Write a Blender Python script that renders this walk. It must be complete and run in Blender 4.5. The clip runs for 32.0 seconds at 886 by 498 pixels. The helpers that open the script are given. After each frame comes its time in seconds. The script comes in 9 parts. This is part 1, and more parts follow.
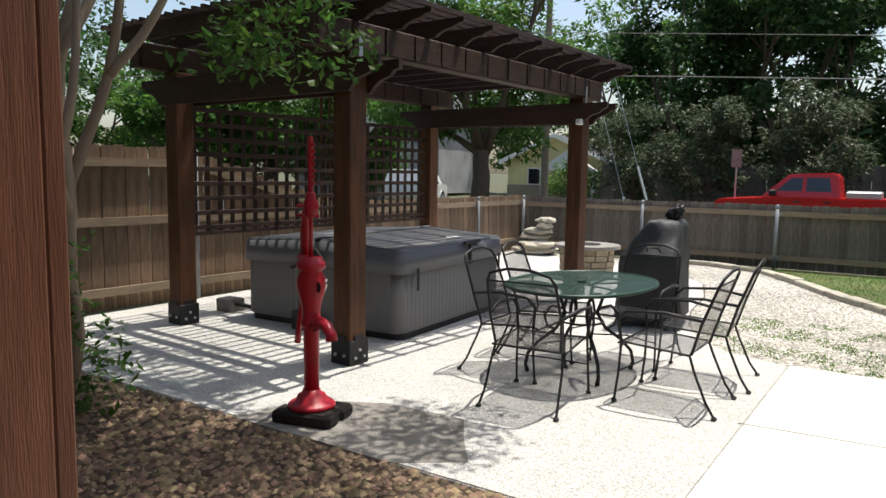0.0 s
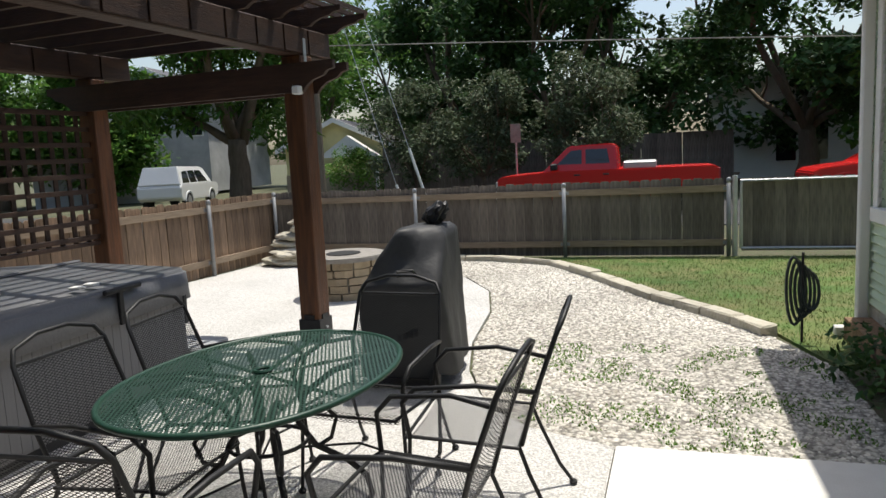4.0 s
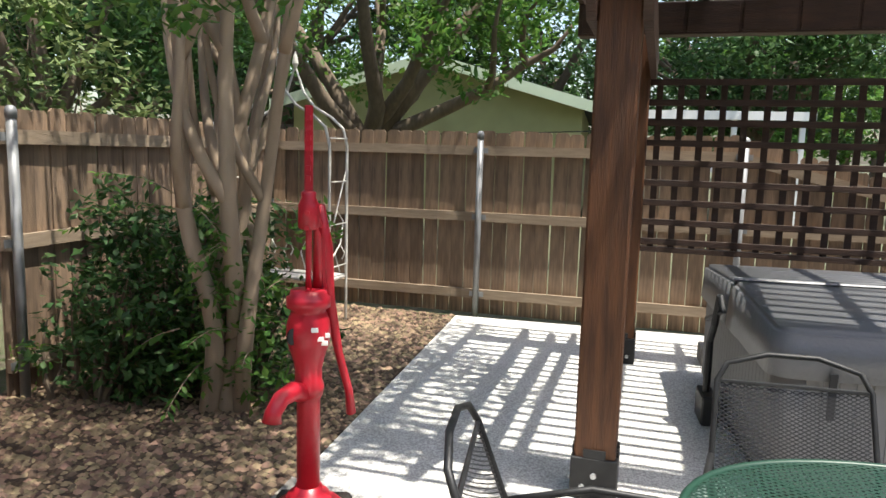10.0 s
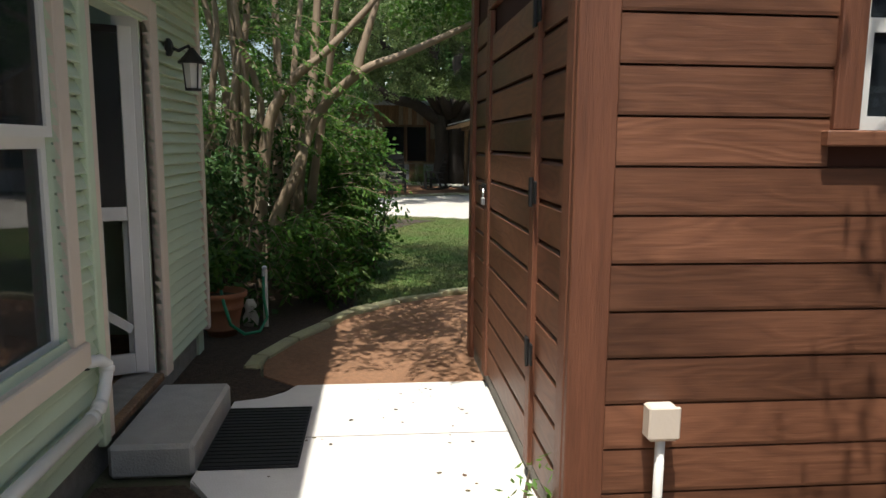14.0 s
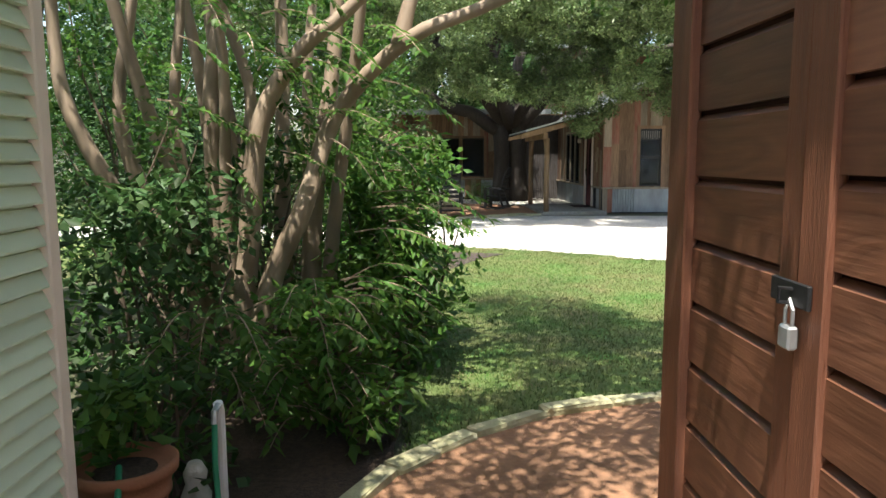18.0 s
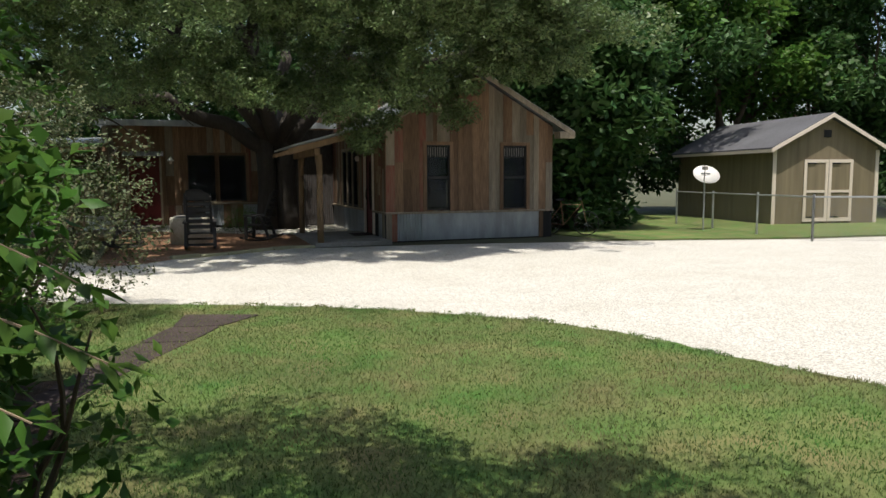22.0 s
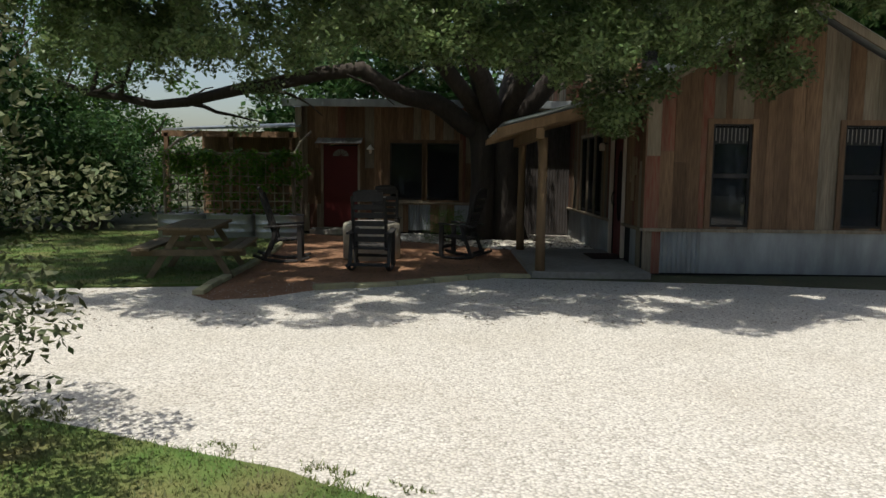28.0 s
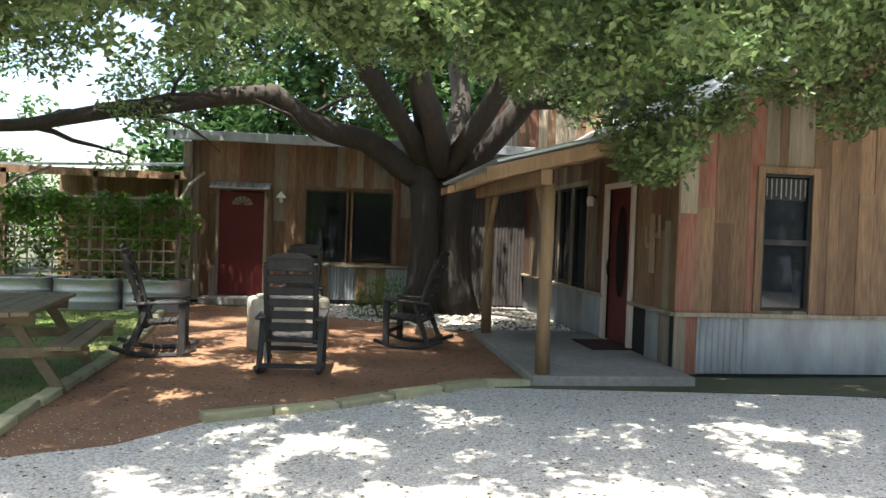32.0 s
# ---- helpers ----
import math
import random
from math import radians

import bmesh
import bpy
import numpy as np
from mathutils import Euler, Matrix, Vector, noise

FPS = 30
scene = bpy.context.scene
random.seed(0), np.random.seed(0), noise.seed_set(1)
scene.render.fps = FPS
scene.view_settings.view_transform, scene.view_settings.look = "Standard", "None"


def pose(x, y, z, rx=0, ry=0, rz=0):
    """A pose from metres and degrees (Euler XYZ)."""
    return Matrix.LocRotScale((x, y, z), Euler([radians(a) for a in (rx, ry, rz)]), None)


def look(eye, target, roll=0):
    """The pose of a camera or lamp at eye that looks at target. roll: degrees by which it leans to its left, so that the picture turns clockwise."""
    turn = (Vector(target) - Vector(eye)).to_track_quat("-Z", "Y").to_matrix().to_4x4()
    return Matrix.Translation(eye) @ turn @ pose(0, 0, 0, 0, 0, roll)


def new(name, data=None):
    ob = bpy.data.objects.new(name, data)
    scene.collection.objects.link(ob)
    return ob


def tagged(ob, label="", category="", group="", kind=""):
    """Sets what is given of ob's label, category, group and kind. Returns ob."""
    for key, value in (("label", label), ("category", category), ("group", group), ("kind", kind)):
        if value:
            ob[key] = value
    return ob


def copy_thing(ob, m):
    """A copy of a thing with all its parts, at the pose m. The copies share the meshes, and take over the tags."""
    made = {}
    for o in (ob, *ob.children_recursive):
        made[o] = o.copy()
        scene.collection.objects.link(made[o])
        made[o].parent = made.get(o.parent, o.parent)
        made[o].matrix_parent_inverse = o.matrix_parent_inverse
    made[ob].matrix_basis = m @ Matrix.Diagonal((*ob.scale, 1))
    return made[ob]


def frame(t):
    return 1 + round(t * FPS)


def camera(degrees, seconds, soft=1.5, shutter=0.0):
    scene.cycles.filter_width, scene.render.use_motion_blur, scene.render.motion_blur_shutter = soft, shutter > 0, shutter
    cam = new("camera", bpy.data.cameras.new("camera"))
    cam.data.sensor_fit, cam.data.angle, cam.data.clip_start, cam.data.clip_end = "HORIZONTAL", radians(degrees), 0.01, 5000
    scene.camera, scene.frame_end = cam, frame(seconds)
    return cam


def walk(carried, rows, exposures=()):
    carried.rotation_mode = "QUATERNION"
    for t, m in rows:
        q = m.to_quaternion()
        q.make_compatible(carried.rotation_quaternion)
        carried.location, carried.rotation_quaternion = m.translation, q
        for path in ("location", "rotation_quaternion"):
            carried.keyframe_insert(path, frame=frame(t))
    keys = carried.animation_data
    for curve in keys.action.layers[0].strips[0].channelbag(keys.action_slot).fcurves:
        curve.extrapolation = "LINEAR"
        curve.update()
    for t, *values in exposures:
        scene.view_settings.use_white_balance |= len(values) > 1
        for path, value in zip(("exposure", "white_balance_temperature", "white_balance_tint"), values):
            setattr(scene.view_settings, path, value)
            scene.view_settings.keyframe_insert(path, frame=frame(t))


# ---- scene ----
cam = camera(63.57, 32.0, 1.5, 0.0)
ROWS = [
    (0.0, -0.536, 0.330, 1.567, 32.62, -6.15, -0.87),
    (0.5, -0.830, 0.721, 1.570, 30.03, -6.38, -0.75),
    (1.0, -1.029, 1.060, 1.579, 26.44, -5.90, -0.35),
    (1.5, -1.097, 1.370, 1.566, 21.95, -6.54, -0.03),
    (2.0, -1.138, 1.707, 1.572, 20.78, -6.32, 0.22),
    (2.5, -1.180, 2.033, 1.562, 18.65, -9.68, 0.57),
    (3.0, -1.173, 2.329, 1.574, 13.83, -9.01, 0.93),
    (3.5, -1.092, 2.679, 1.584, 15.07, -7.35, 1.75),
    (5.5, -0.886, 3.940, 1.596, 23.39, -10.10, 1.69),
    (6.0, -0.922, 4.240, 1.583, 29.69, -10.64, -0.60),
    (6.5, -0.944, 4.470, 1.583, 36.47, -10.11, -1.29),
    (7.0, -0.907, 4.679, 1.582, 48.69, -8.98, -1.59),
    (7.5, -0.853, 4.819, 1.579, 56.94, -8.48, -1.85),
    (8.0, -0.851, 4.850, 1.574, 64.57, -8.24, -1.36),
    (8.5, -0.863, 4.824, 1.571, 73.47, -8.56, -0.59),
    (9.0, -0.871, 4.780, 1.583, 83.27, -7.46, -0.56),
    (9.5, -0.891, 4.721, 1.595, 91.83, -7.82, -1.98),
    (10.0, -0.906, 4.662, 1.602, 102.33, -7.78, -1.55),
    (10.5, -0.974, 4.555, 1.610, 112.55, -7.90, -1.15),
    (11.0, -1.011, 4.460, 1.615, 122.60, -7.36, -1.16),
    (11.5, -1.064, 4.408, 1.620, 137.24, -6.94, -0.49),
    (12.0, -1.091, 4.360, 1.627, 147.68, -7.74, -0.47),
    (12.5, -1.115, 4.311, 1.630, 156.68, -6.89, -0.54),
    (13.0, -1.084, 4.125, 1.621, 164.20, -8.90, -0.53),
    (13.5, -1.038, 3.834, 1.616, 168.64, -8.46, -0.71),
    (14.0, -1.073, 3.511, 1.598, 174.65, -8.38, -0.47),
    (14.5, -1.119, 3.185, 1.612, 181.31, -8.24, -0.70),
    (16.5, -1.094, 1.633, 1.587, 184.54, -8.77, -0.79),
    (17.0, -1.057, 1.208, 1.604, 181.19, -7.31, -0.00),
    (17.5, -1.054, 0.774, 1.598, 180.47, -6.69, 0.43),
    (18.0, -1.034, 0.378, 1.598, 178.67, -7.35, 0.29),
    (18.5, -1.030, -0.016, 1.609, 174.26, -7.81, 2.38),
    (19.0, -1.094, -0.451, 1.606, 173.07, -5.33, 2.58),
    (19.5, -1.142, -0.880, 1.597, 171.12, -7.16, 1.68),
    (20.0, -1.205, -1.298, 1.583, 165.76, -6.29, 0.94),
    (20.5, -1.346, -1.691, 1.562, 164.22, -4.42, 1.12),
    (21.0, -1.457, -2.100, 1.548, 163.23, -6.21, 0.57),
    (21.5, -1.506, -2.498, 1.552, 160.81, -6.73, -0.03),
    (22.0, -1.659, -2.908, 1.558, 160.97, -5.73, 0.34),
    (22.5, -1.779, -3.330, 1.558, 162.74, -6.78, -0.02),
    (23.0, -1.860, -3.757, 1.553, 162.27, -7.52, -0.67),
    (23.5, -1.969, -4.204, 1.541, 163.43, -6.87, -0.35),
    (24.0, -2.071, -4.742, 1.531, 164.88, -5.69, -0.54),
    (24.5, -2.141, -5.199, 1.515, 163.24, -2.91, -0.72),
    (25.0, -2.222, -5.686, 1.500, 165.62, -3.03, -0.65),
    (25.5, -2.304, -6.197, 1.496, 168.81, -3.96, -0.80),
    (26.0, -2.302, -6.690, 1.498, 170.70, -5.40, -0.96),
    (26.5, -2.395, -7.179, 1.504, 174.54, -4.57, -0.90),
    (28.5, -2.948, -8.814, 1.551, 180.54, -6.33, -0.63),
    (29.0, -2.949, -9.290, 1.553, 179.25, -5.64, -0.84),
    (29.5, -2.902, -9.762, 1.545, 179.66, -2.90, -0.96),
    (30.0, -2.823, -10.194, 1.531, 182.02, -3.94, -1.24),
    (30.5, -2.708, -10.630, 1.525, 179.63, -4.14, -1.49),
    (31.0, -2.576, -11.092, 1.529, 178.12, -4.40, -1.61),
    (31.5, -2.410, -11.478, 1.536, 176.16, -2.45, -1.96),
    (32.0, -2.216, -11.887, 1.546, 172.12, -1.40, -1.96),
]
EXPOSURES = [(0.0, 0.25), (3.0, 0.1), (6.0, 0.05), (7.0, 0.2), (8.0, 0.5), (9.0, 1.25), (10.0, 1.05), (11.0, 1.2), (12.0, 1.9), (13.0, 0.85), (14.0, 0.3), (16.5, 1.5), (17.0, 1.45), (18.5, 1.15), (20.0, 0.5), (22.0, 0.02), (23.0, -0.1), (26.0, -0.18), (29.0, -0.3), (30.5, 0.2), (31.0, 0.4), (31.5, 0.6), (32.0, 1.68)]
walk(cam, [(t, pose(x, y, z, 90 + pitch, roll, yaw)) for t, x, y, z, yaw, pitch, roll in ROWS], EXPOSURES)

# ---- world, sun, exposure ----
SUN_ELEV, SUN_AZ = 72.0, 20.0     # azimuth from +y towards +x
world = bpy.data.worlds.new("sky")
scene.world = world
world.use_nodes = True
wn = world.node_tree
wbg = wn.nodes["Background"]
wsky = wn.nodes.new("ShaderNodeTexSky")
wsky.sky_type = 'NISHITA'
wsky.sun_disc = False
wsky.sun_elevation = radians(SUN_ELEV)
wsky.sun_rotation = radians(SUN_AZ)
wsky.air_density, wsky.dust_density, wsky.ozone_density = 1.15, 2.5, 0.3
wn.links.new(wsky.outputs[0], wbg.inputs[0])
wbg.inputs[1].default_value = 0.15
sun_data = bpy.data.lights.new("sun", 'SUN')
sun_data.energy, sun_data.angle, sun_data.color = 5.0, radians(0.6), (1.0, 0.955, 0.86)
sun_dir = Vector((math.sin(radians(SUN_AZ)) * math.cos(radians(SUN_ELEV)), math.cos(radians(SUN_AZ)) * math.cos(radians(SUN_ELEV)), math.sin(radians(SUN_ELEV))))
sun = new("sun", sun_data)
sun.matrix_world = look(tuple(sun_dir * 60), (0, 0, 0))

R = random.Random(7)


# ---- materials ----
def mat(name, colour, rough=0.8, metal=0.0, vary=0.25, scale=6.0, second=None, bump=0.2, bump_scale=60.0,
        stretch=(1, 1, 1), per_object=0.0, per_island=0.0, spec=0.4, coarse=0.7, coarse_amt=0.25, island_hue=0.0, trans=0.0):
    """A surface with colour variation at two scales, relief, and variation per piece."""
    m = bpy.data.materials.new(name)
    m.use_nodes = True
    n, l = m.node_tree.nodes, m.node_tree.links
    b = n["Principled BSDF"]
    b.inputs["Roughness"].default_value = rough
    b.inputs["Metallic"].default_value = metal
    b.inputs["Specular IOR Level"].default_value = spec
    co = n.new("ShaderNodeTexCoord")
    mp = n.new("ShaderNodeMapping")
    mp.inputs["Scale"].default_value = stretch
    l.new(co.outputs["Object"], mp.inputs[0])
    fine = n.new("ShaderNodeTexNoise")
    fine.inputs["Scale"].default_value, fine.inputs["Detail"].default_value = scale, 6
    big = n.new("ShaderNodeTexNoise")
    big.inputs["Scale"].default_value, big.inputs["Detail"].default_value = coarse, 3
    l.new(mp.outputs[0], fine.inputs["Vector"])
    l.new(mp.outputs[0], big.inputs["Vector"])
    second = second or tuple(c * 0.55 for c in colour)
    ramp = n.new("ShaderNodeMapRange")
    ramp.inputs[1].default_value, ramp.inputs[2].default_value = 0.3, 0.7
    ramp.inputs[3].default_value, ramp.inputs[4].default_value = 0.0, 1.0
    l.new(fine.outputs[0], ramp.inputs[0])
    mul = n.new("ShaderNodeMath")
    mul.operation = 'MULTIPLY'
    mul.inputs[1].default_value = vary
    l.new(ramp.outputs[0], mul.inputs[0])
    mx = n.new("ShaderNodeMix")
    mx.data_type = 'RGBA'
    mx.inputs["A"].default_value, mx.inputs["B"].default_value = (*colour, 1), (*second, 1)
    l.new(mul.outputs[0], mx.inputs["Factor"])
    hsv = n.new("ShaderNodeHueSaturation")
    l.new(mx.outputs["Result"], hsv.inputs["Color"])
    v = n.new("ShaderNodeMapRange")
    v.inputs[1].default_value, v.inputs[2].default_value = 0.25, 0.75
    v.inputs[3].default_value, v.inputs[4].default_value = 1 - coarse_amt, 1 + coarse_amt
    l.new(big.outputs[0], v.inputs[0])
    val = v.outputs[0]
    if per_object or per_island:
        src = n.new("ShaderNodeObjectInfo").outputs["Random"] if per_object else n.new("ShaderNodeNewGeometry").outputs["Random Per Island"]
        pv = n.new("ShaderNodeMapRange")
        amt = per_object or per_island
        pv.inputs[3].default_value, pv.inputs[4].default_value = 1 - amt, 1 + amt
        l.new(src, pv.inputs[0])
        vm = n.new("ShaderNodeMath")
        vm.operation = 'MULTIPLY'
        l.new(val, vm.inputs[0])
        l.new(pv.outputs[0], vm.inputs[1])
        val = vm.outputs[0]
        if island_hue:
            wn_ = n.new("ShaderNodeTexWhiteNoise")
            wn_.noise_dimensions = '1D'
            l.new(src, wn_.inputs["W"])
            hr = n.new("ShaderNodeMapRange")
            hr.inputs[3].default_value, hr.inputs[4].default_value = 0.5 - island_hue, 0.5 + island_hue
            l.new(wn_.outputs["Value"], hr.inputs[0])
            l.new(hr.outputs[0], hsv.inputs["Hue"])
    l.new(val, hsv.inputs["Value"])
    l.new(hsv.outputs[0], b.inputs["Base Color"])
    if bump:
        bn = n.new("ShaderNodeTexNoise")
        bn.inputs["Scale"].default_value, bn.inputs["Detail"].default_value = bump_scale, 4
        l.new(mp.outputs[0], bn.inputs["Vector"])
        bp = n.new("ShaderNodeBump")
        bp.inputs["Strength"].default_value, bp.inputs["Distance"].default_value = bump, 0.02
        l.new(bn.outputs[0], bp.inputs["Height"])
        l.new(bp.outputs[0], b.inputs["Normal"])
    if trans:
        tr = n.new("ShaderNodeBsdfTranslucent")
        l.new(hsv.outputs[0], tr.inputs[0])
        ms = n.new("ShaderNodeMixShader")
        ms.inputs[0].default_value = trans
        l.new(b.outputs[0], ms.inputs[1])
        l.new(tr.outputs[0], ms.inputs[2])
        l.new(ms.outputs[0], n["Material Output"].inputs[0])
    return m


def wood_mat(name, light, dark):
    """Stained boards lying along x or y: long wavy grain rings, knots and worn patches, shifted from board to board."""
    m = bpy.data.materials.new(name)
    m.use_nodes = True
    n, l = m.node_tree.nodes, m.node_tree.links
    b = n["Principled BSDF"]
    b.inputs["Specular IOR Level"].default_value = 0.45
    co = n.new("ShaderNodeTexCoord")
    info = n.new("ShaderNodeObjectInfo")
    off = n.new("ShaderNodeVectorMath")
    off.operation = 'MULTIPLY_ADD'
    off.inputs[1].default_value = (1, 1, 1)
    l.new(co.outputs["Object"], off.inputs[0])
    sh = n.new("ShaderNodeMath")
    sh.operation = 'MULTIPLY'
    sh.inputs[1].default_value = 37.0
    l.new(info.outputs["Random"], sh.inputs[0])
    l.new(sh.outputs[0], off.inputs[2])
    mp = n.new("ShaderNodeMapping")
    mp.inputs["Scale"].default_value = (0.22, 0.22, 1.0)
    l.new(off.outputs[0], mp.inputs[0])
    warp = n.new("ShaderNodeTexNoise")
    warp.inputs["Scale"].default_value, warp.inputs["Detail"].default_value = 4.5, 2
    l.new(mp.outputs[0], warp.inputs["Vector"])
    ring = n.new("ShaderNodeMath")
    ring.operation = 'MULTIPLY'
    ring.inputs[1].default_value = 24.0
    l.new(warp.outputs[0], ring.inputs[0])
    saw = n.new("ShaderNodeMath")
    saw.operation = 'PINGPONG'
    saw.inputs[1].default_value = 1.0
    l.new(ring.outputs[0], saw.inputs[0])
    fine_map = n.new("ShaderNodeMapping")
    fine_map.inputs["Scale"].default_value = (1.5, 1.5, 34)
    l.new(off.outputs[0], fine_map.inputs[0])
    fine = n.new("ShaderNodeTexNoise")
    fine.inputs["Scale"].default_value, fine.inputs["Detail"].default_value = 3.0, 5
    l.new(fine_map.outputs[0], fine.inputs["Vector"])
    wear = n.new("ShaderNodeTexNoise")
    wear.inputs["Scale"].default_value, wear.inputs["Detail"].default_value = 1.3, 5
    l.new(off.outputs[0], wear.inputs["Vector"])
    g = n.new("ShaderNodeMath")
    g.operation = 'MULTIPLY_ADD'
    g.inputs[1].default_value = 0.38
    l.new(saw.outputs[0], g.inputs[0])
    g2 = n.new("ShaderNodeMath")
    g2.operation = 'MULTIPLY'
    g2.inputs[1].default_value = 0.75
    l.new(fine.outputs[0], g2.inputs[0])
    l.new(g2.outputs[0], g.inputs[2])
    mx = n.new("ShaderNodeMix")
    mx.data_type = 'RGBA'
    mx.inputs["A"].default_value, mx.inputs["B"].default_value = (*light, 1), (*dark, 1)
    l.new(g.outputs[0], mx.inputs["Factor"])
    val = n.new("ShaderNodeMapRange")
    val.inputs[1].default_value, val.inputs[2].default_value, val.inputs[3].default_value, val.inputs[4].default_value = 0.3, 0.7, 0.68, 1.4
    l.new(wear.outputs[0], val.inputs[0])
    own = n.new("ShaderNodeMapRange")
    own.inputs[3].default_value, own.inputs[4].default_value = 0.82, 1.18
    l.new(info.outputs["Random"], own.inputs[0])
    vm = n.new("ShaderNodeMath")
    vm.operation = 'MULTIPLY'
    l.new(val.outputs[0], vm.inputs[0])
    l.new(own.outputs[0], vm.inputs[1])
    hsv = n.new("ShaderNodeHueSaturation")
    l.new(mx.outputs["Result"], hsv.inputs["Color"])
    l.new(vm.outputs[0], hsv.inputs["Value"])
    l.new(hsv.outputs[0], b.inputs["Base Color"])
    ro = n.new("ShaderNodeMapRange")
    ro.inputs[3].default_value, ro.inputs[4].default_value = 0.32, 0.6
    l.new(wear.outputs[0], ro.inputs[0])
    l.new(ro.outputs[0], b.inputs["Roughness"])
    bp = n.new("ShaderNodeBump")
    bp.invert = True
    bp.inputs["Strength"].default_value, bp.inputs["Distance"].default_value = 0.28, 0.006
    l.new(g.outputs[0], bp.inputs["Height"])
    l.new(bp.outputs[0], b.inputs["Normal"])
    return m


def mesh_mat(name, colour, cell, hole, rough=0.5, metal=0.0):
    """Expanded metal sheet: rows of small diamond holes, cut out by transparency."""
    m = bpy.data.materials.new(name)
    m.use_nodes = True
    n, l = m.node_tree.nodes, m.node_tree.links
    b = n["Principled BSDF"]
    b.inputs["Base Color"].default_value = (*colour, 1)
    b.inputs["Roughness"].default_value, b.inputs["Metallic"].default_value = rough, metal
    co = n.new("ShaderNodeTexCoord")
    sep = n.new("ShaderNodeSeparateXYZ")
    l.new(co.outputs["UV"], sep.inputs[0])

    def op(kind, a, c):
        o = n.new("ShaderNodeMath")
        o.operation = kind
        for k, s in enumerate((a, c)):
            if isinstance(s, (int, float)):
                o.inputs[k].default_value = s
            elif s is not None:
                l.new(s, o.inputs[k])
        return o.outputs[0]
    u = op('DIVIDE', sep.outputs[0], cell[0])
    w = op('DIVIDE', sep.outputs[1], cell[1])
    p, q = op('ADD', u, w), op('SUBTRACT', u, w)
    fp = op('ABSOLUTE', op('SUBTRACT', op('FRACT', p, None), 0.5), None)
    fq = op('ABSOLUTE', op('SUBTRACT', op('FRACT', q, None), 0.5), None)
    solid = op('GREATER_THAN', op('MAXIMUM', fp, fq), hole / 2)
    tr = n.new("ShaderNodeBsdfTransparent")
    ms = n.new("ShaderNodeMixShader")
    l.new(solid, ms.inputs[0])
    l.new(tr.outputs[0], ms.inputs[1])
    l.new(b.outputs[0], ms.inputs[2])
    l.new(ms.outputs[0], n["Material Output"].inputs[0])
    return m


def glass_mat(name, colour=(0.02, 0.025, 0.03), rough=0.03, alpha=0.25):
    """Window glass: part clear, part dark reflecting sheet."""
    m = bpy.data.materials.new(name)
    m.use_nodes = True
    n, l = m.node_tree.nodes, m.node_tree.links
    b = n["Principled BSDF"]
    b.inputs["Base Color"].default_value = (*colour, 1)
    b.inputs["Roughness"].default_value = rough
    b.inputs["IOR"].default_value = 1.5
    tr = n.new("ShaderNodeBsdfTransparent")
    ms = n.new("ShaderNodeMixShader")
    ms.inputs[0].default_value = 1 - alpha
    l.new(tr.outputs[0], ms.inputs[1])
    l.new(b.outputs[0], ms.inputs[2])
    l.new(ms.outputs[0], n["Material Output"].inputs[0])
    return m


def pebble_mat(name, light, dark, size, gap=0.35, bump=0.8, dirt=(0.2, 0.17, 0.12), dirt_amt=0.35):
    """Packed small stones: each cell its own tone, dark joints, dirtier patches between."""
    m = bpy.data.materials.new(name)
    m.use_nodes = True
    n, l = m.node_tree.nodes, m.node_tree.links
    b = n["Principled BSDF"]
    b.inputs["Roughness"].default_value = 0.92
    co = n.new("ShaderNodeTexCoord")
    vo = n.new("ShaderNodeTexVoronoi")
    vo.inputs["Scale"].default_value = 1 / size
    vo.inputs["Randomness"].default_value = 0.95
    l.new(co.outputs["Object"], vo.inputs["Vector"])
    sep = n.new("ShaderNodeSeparateColor")
    l.new(vo.outputs["Color"], sep.inputs[0])
    tone = n.new("ShaderNodeMix")
    tone.data_type = 'RGBA'
    tone.inputs["A"].default_value, tone.inputs["B"].default_value = (*light, 1), (*dark, 1)
    pw = n.new("ShaderNodeMath")
    pw.operation = 'POWER'
    pw.inputs[1].default_value = 1.6
    l.new(sep.outputs[0], pw.inputs[0])
    l.new(pw.outputs[0], tone.inputs["Factor"])
    big = n.new("ShaderNodeTexNoise")
    big.inputs["Scale"].default_value, big.inputs["Detail"].default_value = 1.1, 5
    l.new(co.outputs["Object"], big.inputs["Vector"])
    br = n.new("ShaderNodeMapRange")
    br.inputs[1].default_value, br.inputs[2].default_value, br.inputs[4].default_value = 0.45, 0.75, dirt_amt
    l.new(big.outputs[0], br.inputs[0])
    soil = n.new("ShaderNodeMix")
    soil.data_type = 'RGBA'
    soil.inputs["B"].default_value = (*dirt, 1)
    l.new(tone.outputs["Result"], soil.inputs["A"])
    l.new(br.outputs[0], soil.inputs["Factor"])
    dr = n.new("ShaderNodeMapRange")
    dr.inputs[1].default_value, dr.inputs[2].default_value, dr.inputs[3].default_value, dr.inputs[4].default_value = 0.35, 0.75, 1.0, gap
    l.new(vo.outputs["Distance"], dr.inputs[0])
    hsv = n.new("ShaderNodeHueSaturation")
    l.new(soil.outputs["Result"], hsv.inputs["Color"])
    l.new(dr.outputs[0], hsv.inputs["Value"])
    l.new(hsv.outputs[0], b.inputs["Base Color"])
    bp = n.new("ShaderNodeBump")
    bp.invert = True
    bp.inputs["Strength"].default_value, bp.inputs["Distance"].default_value = bump, size * 0.5
    l.new(vo.outputs["Distance"], bp.inputs["Height"])
    l.new(bp.outputs[0], b.inputs["Normal"])
    return m


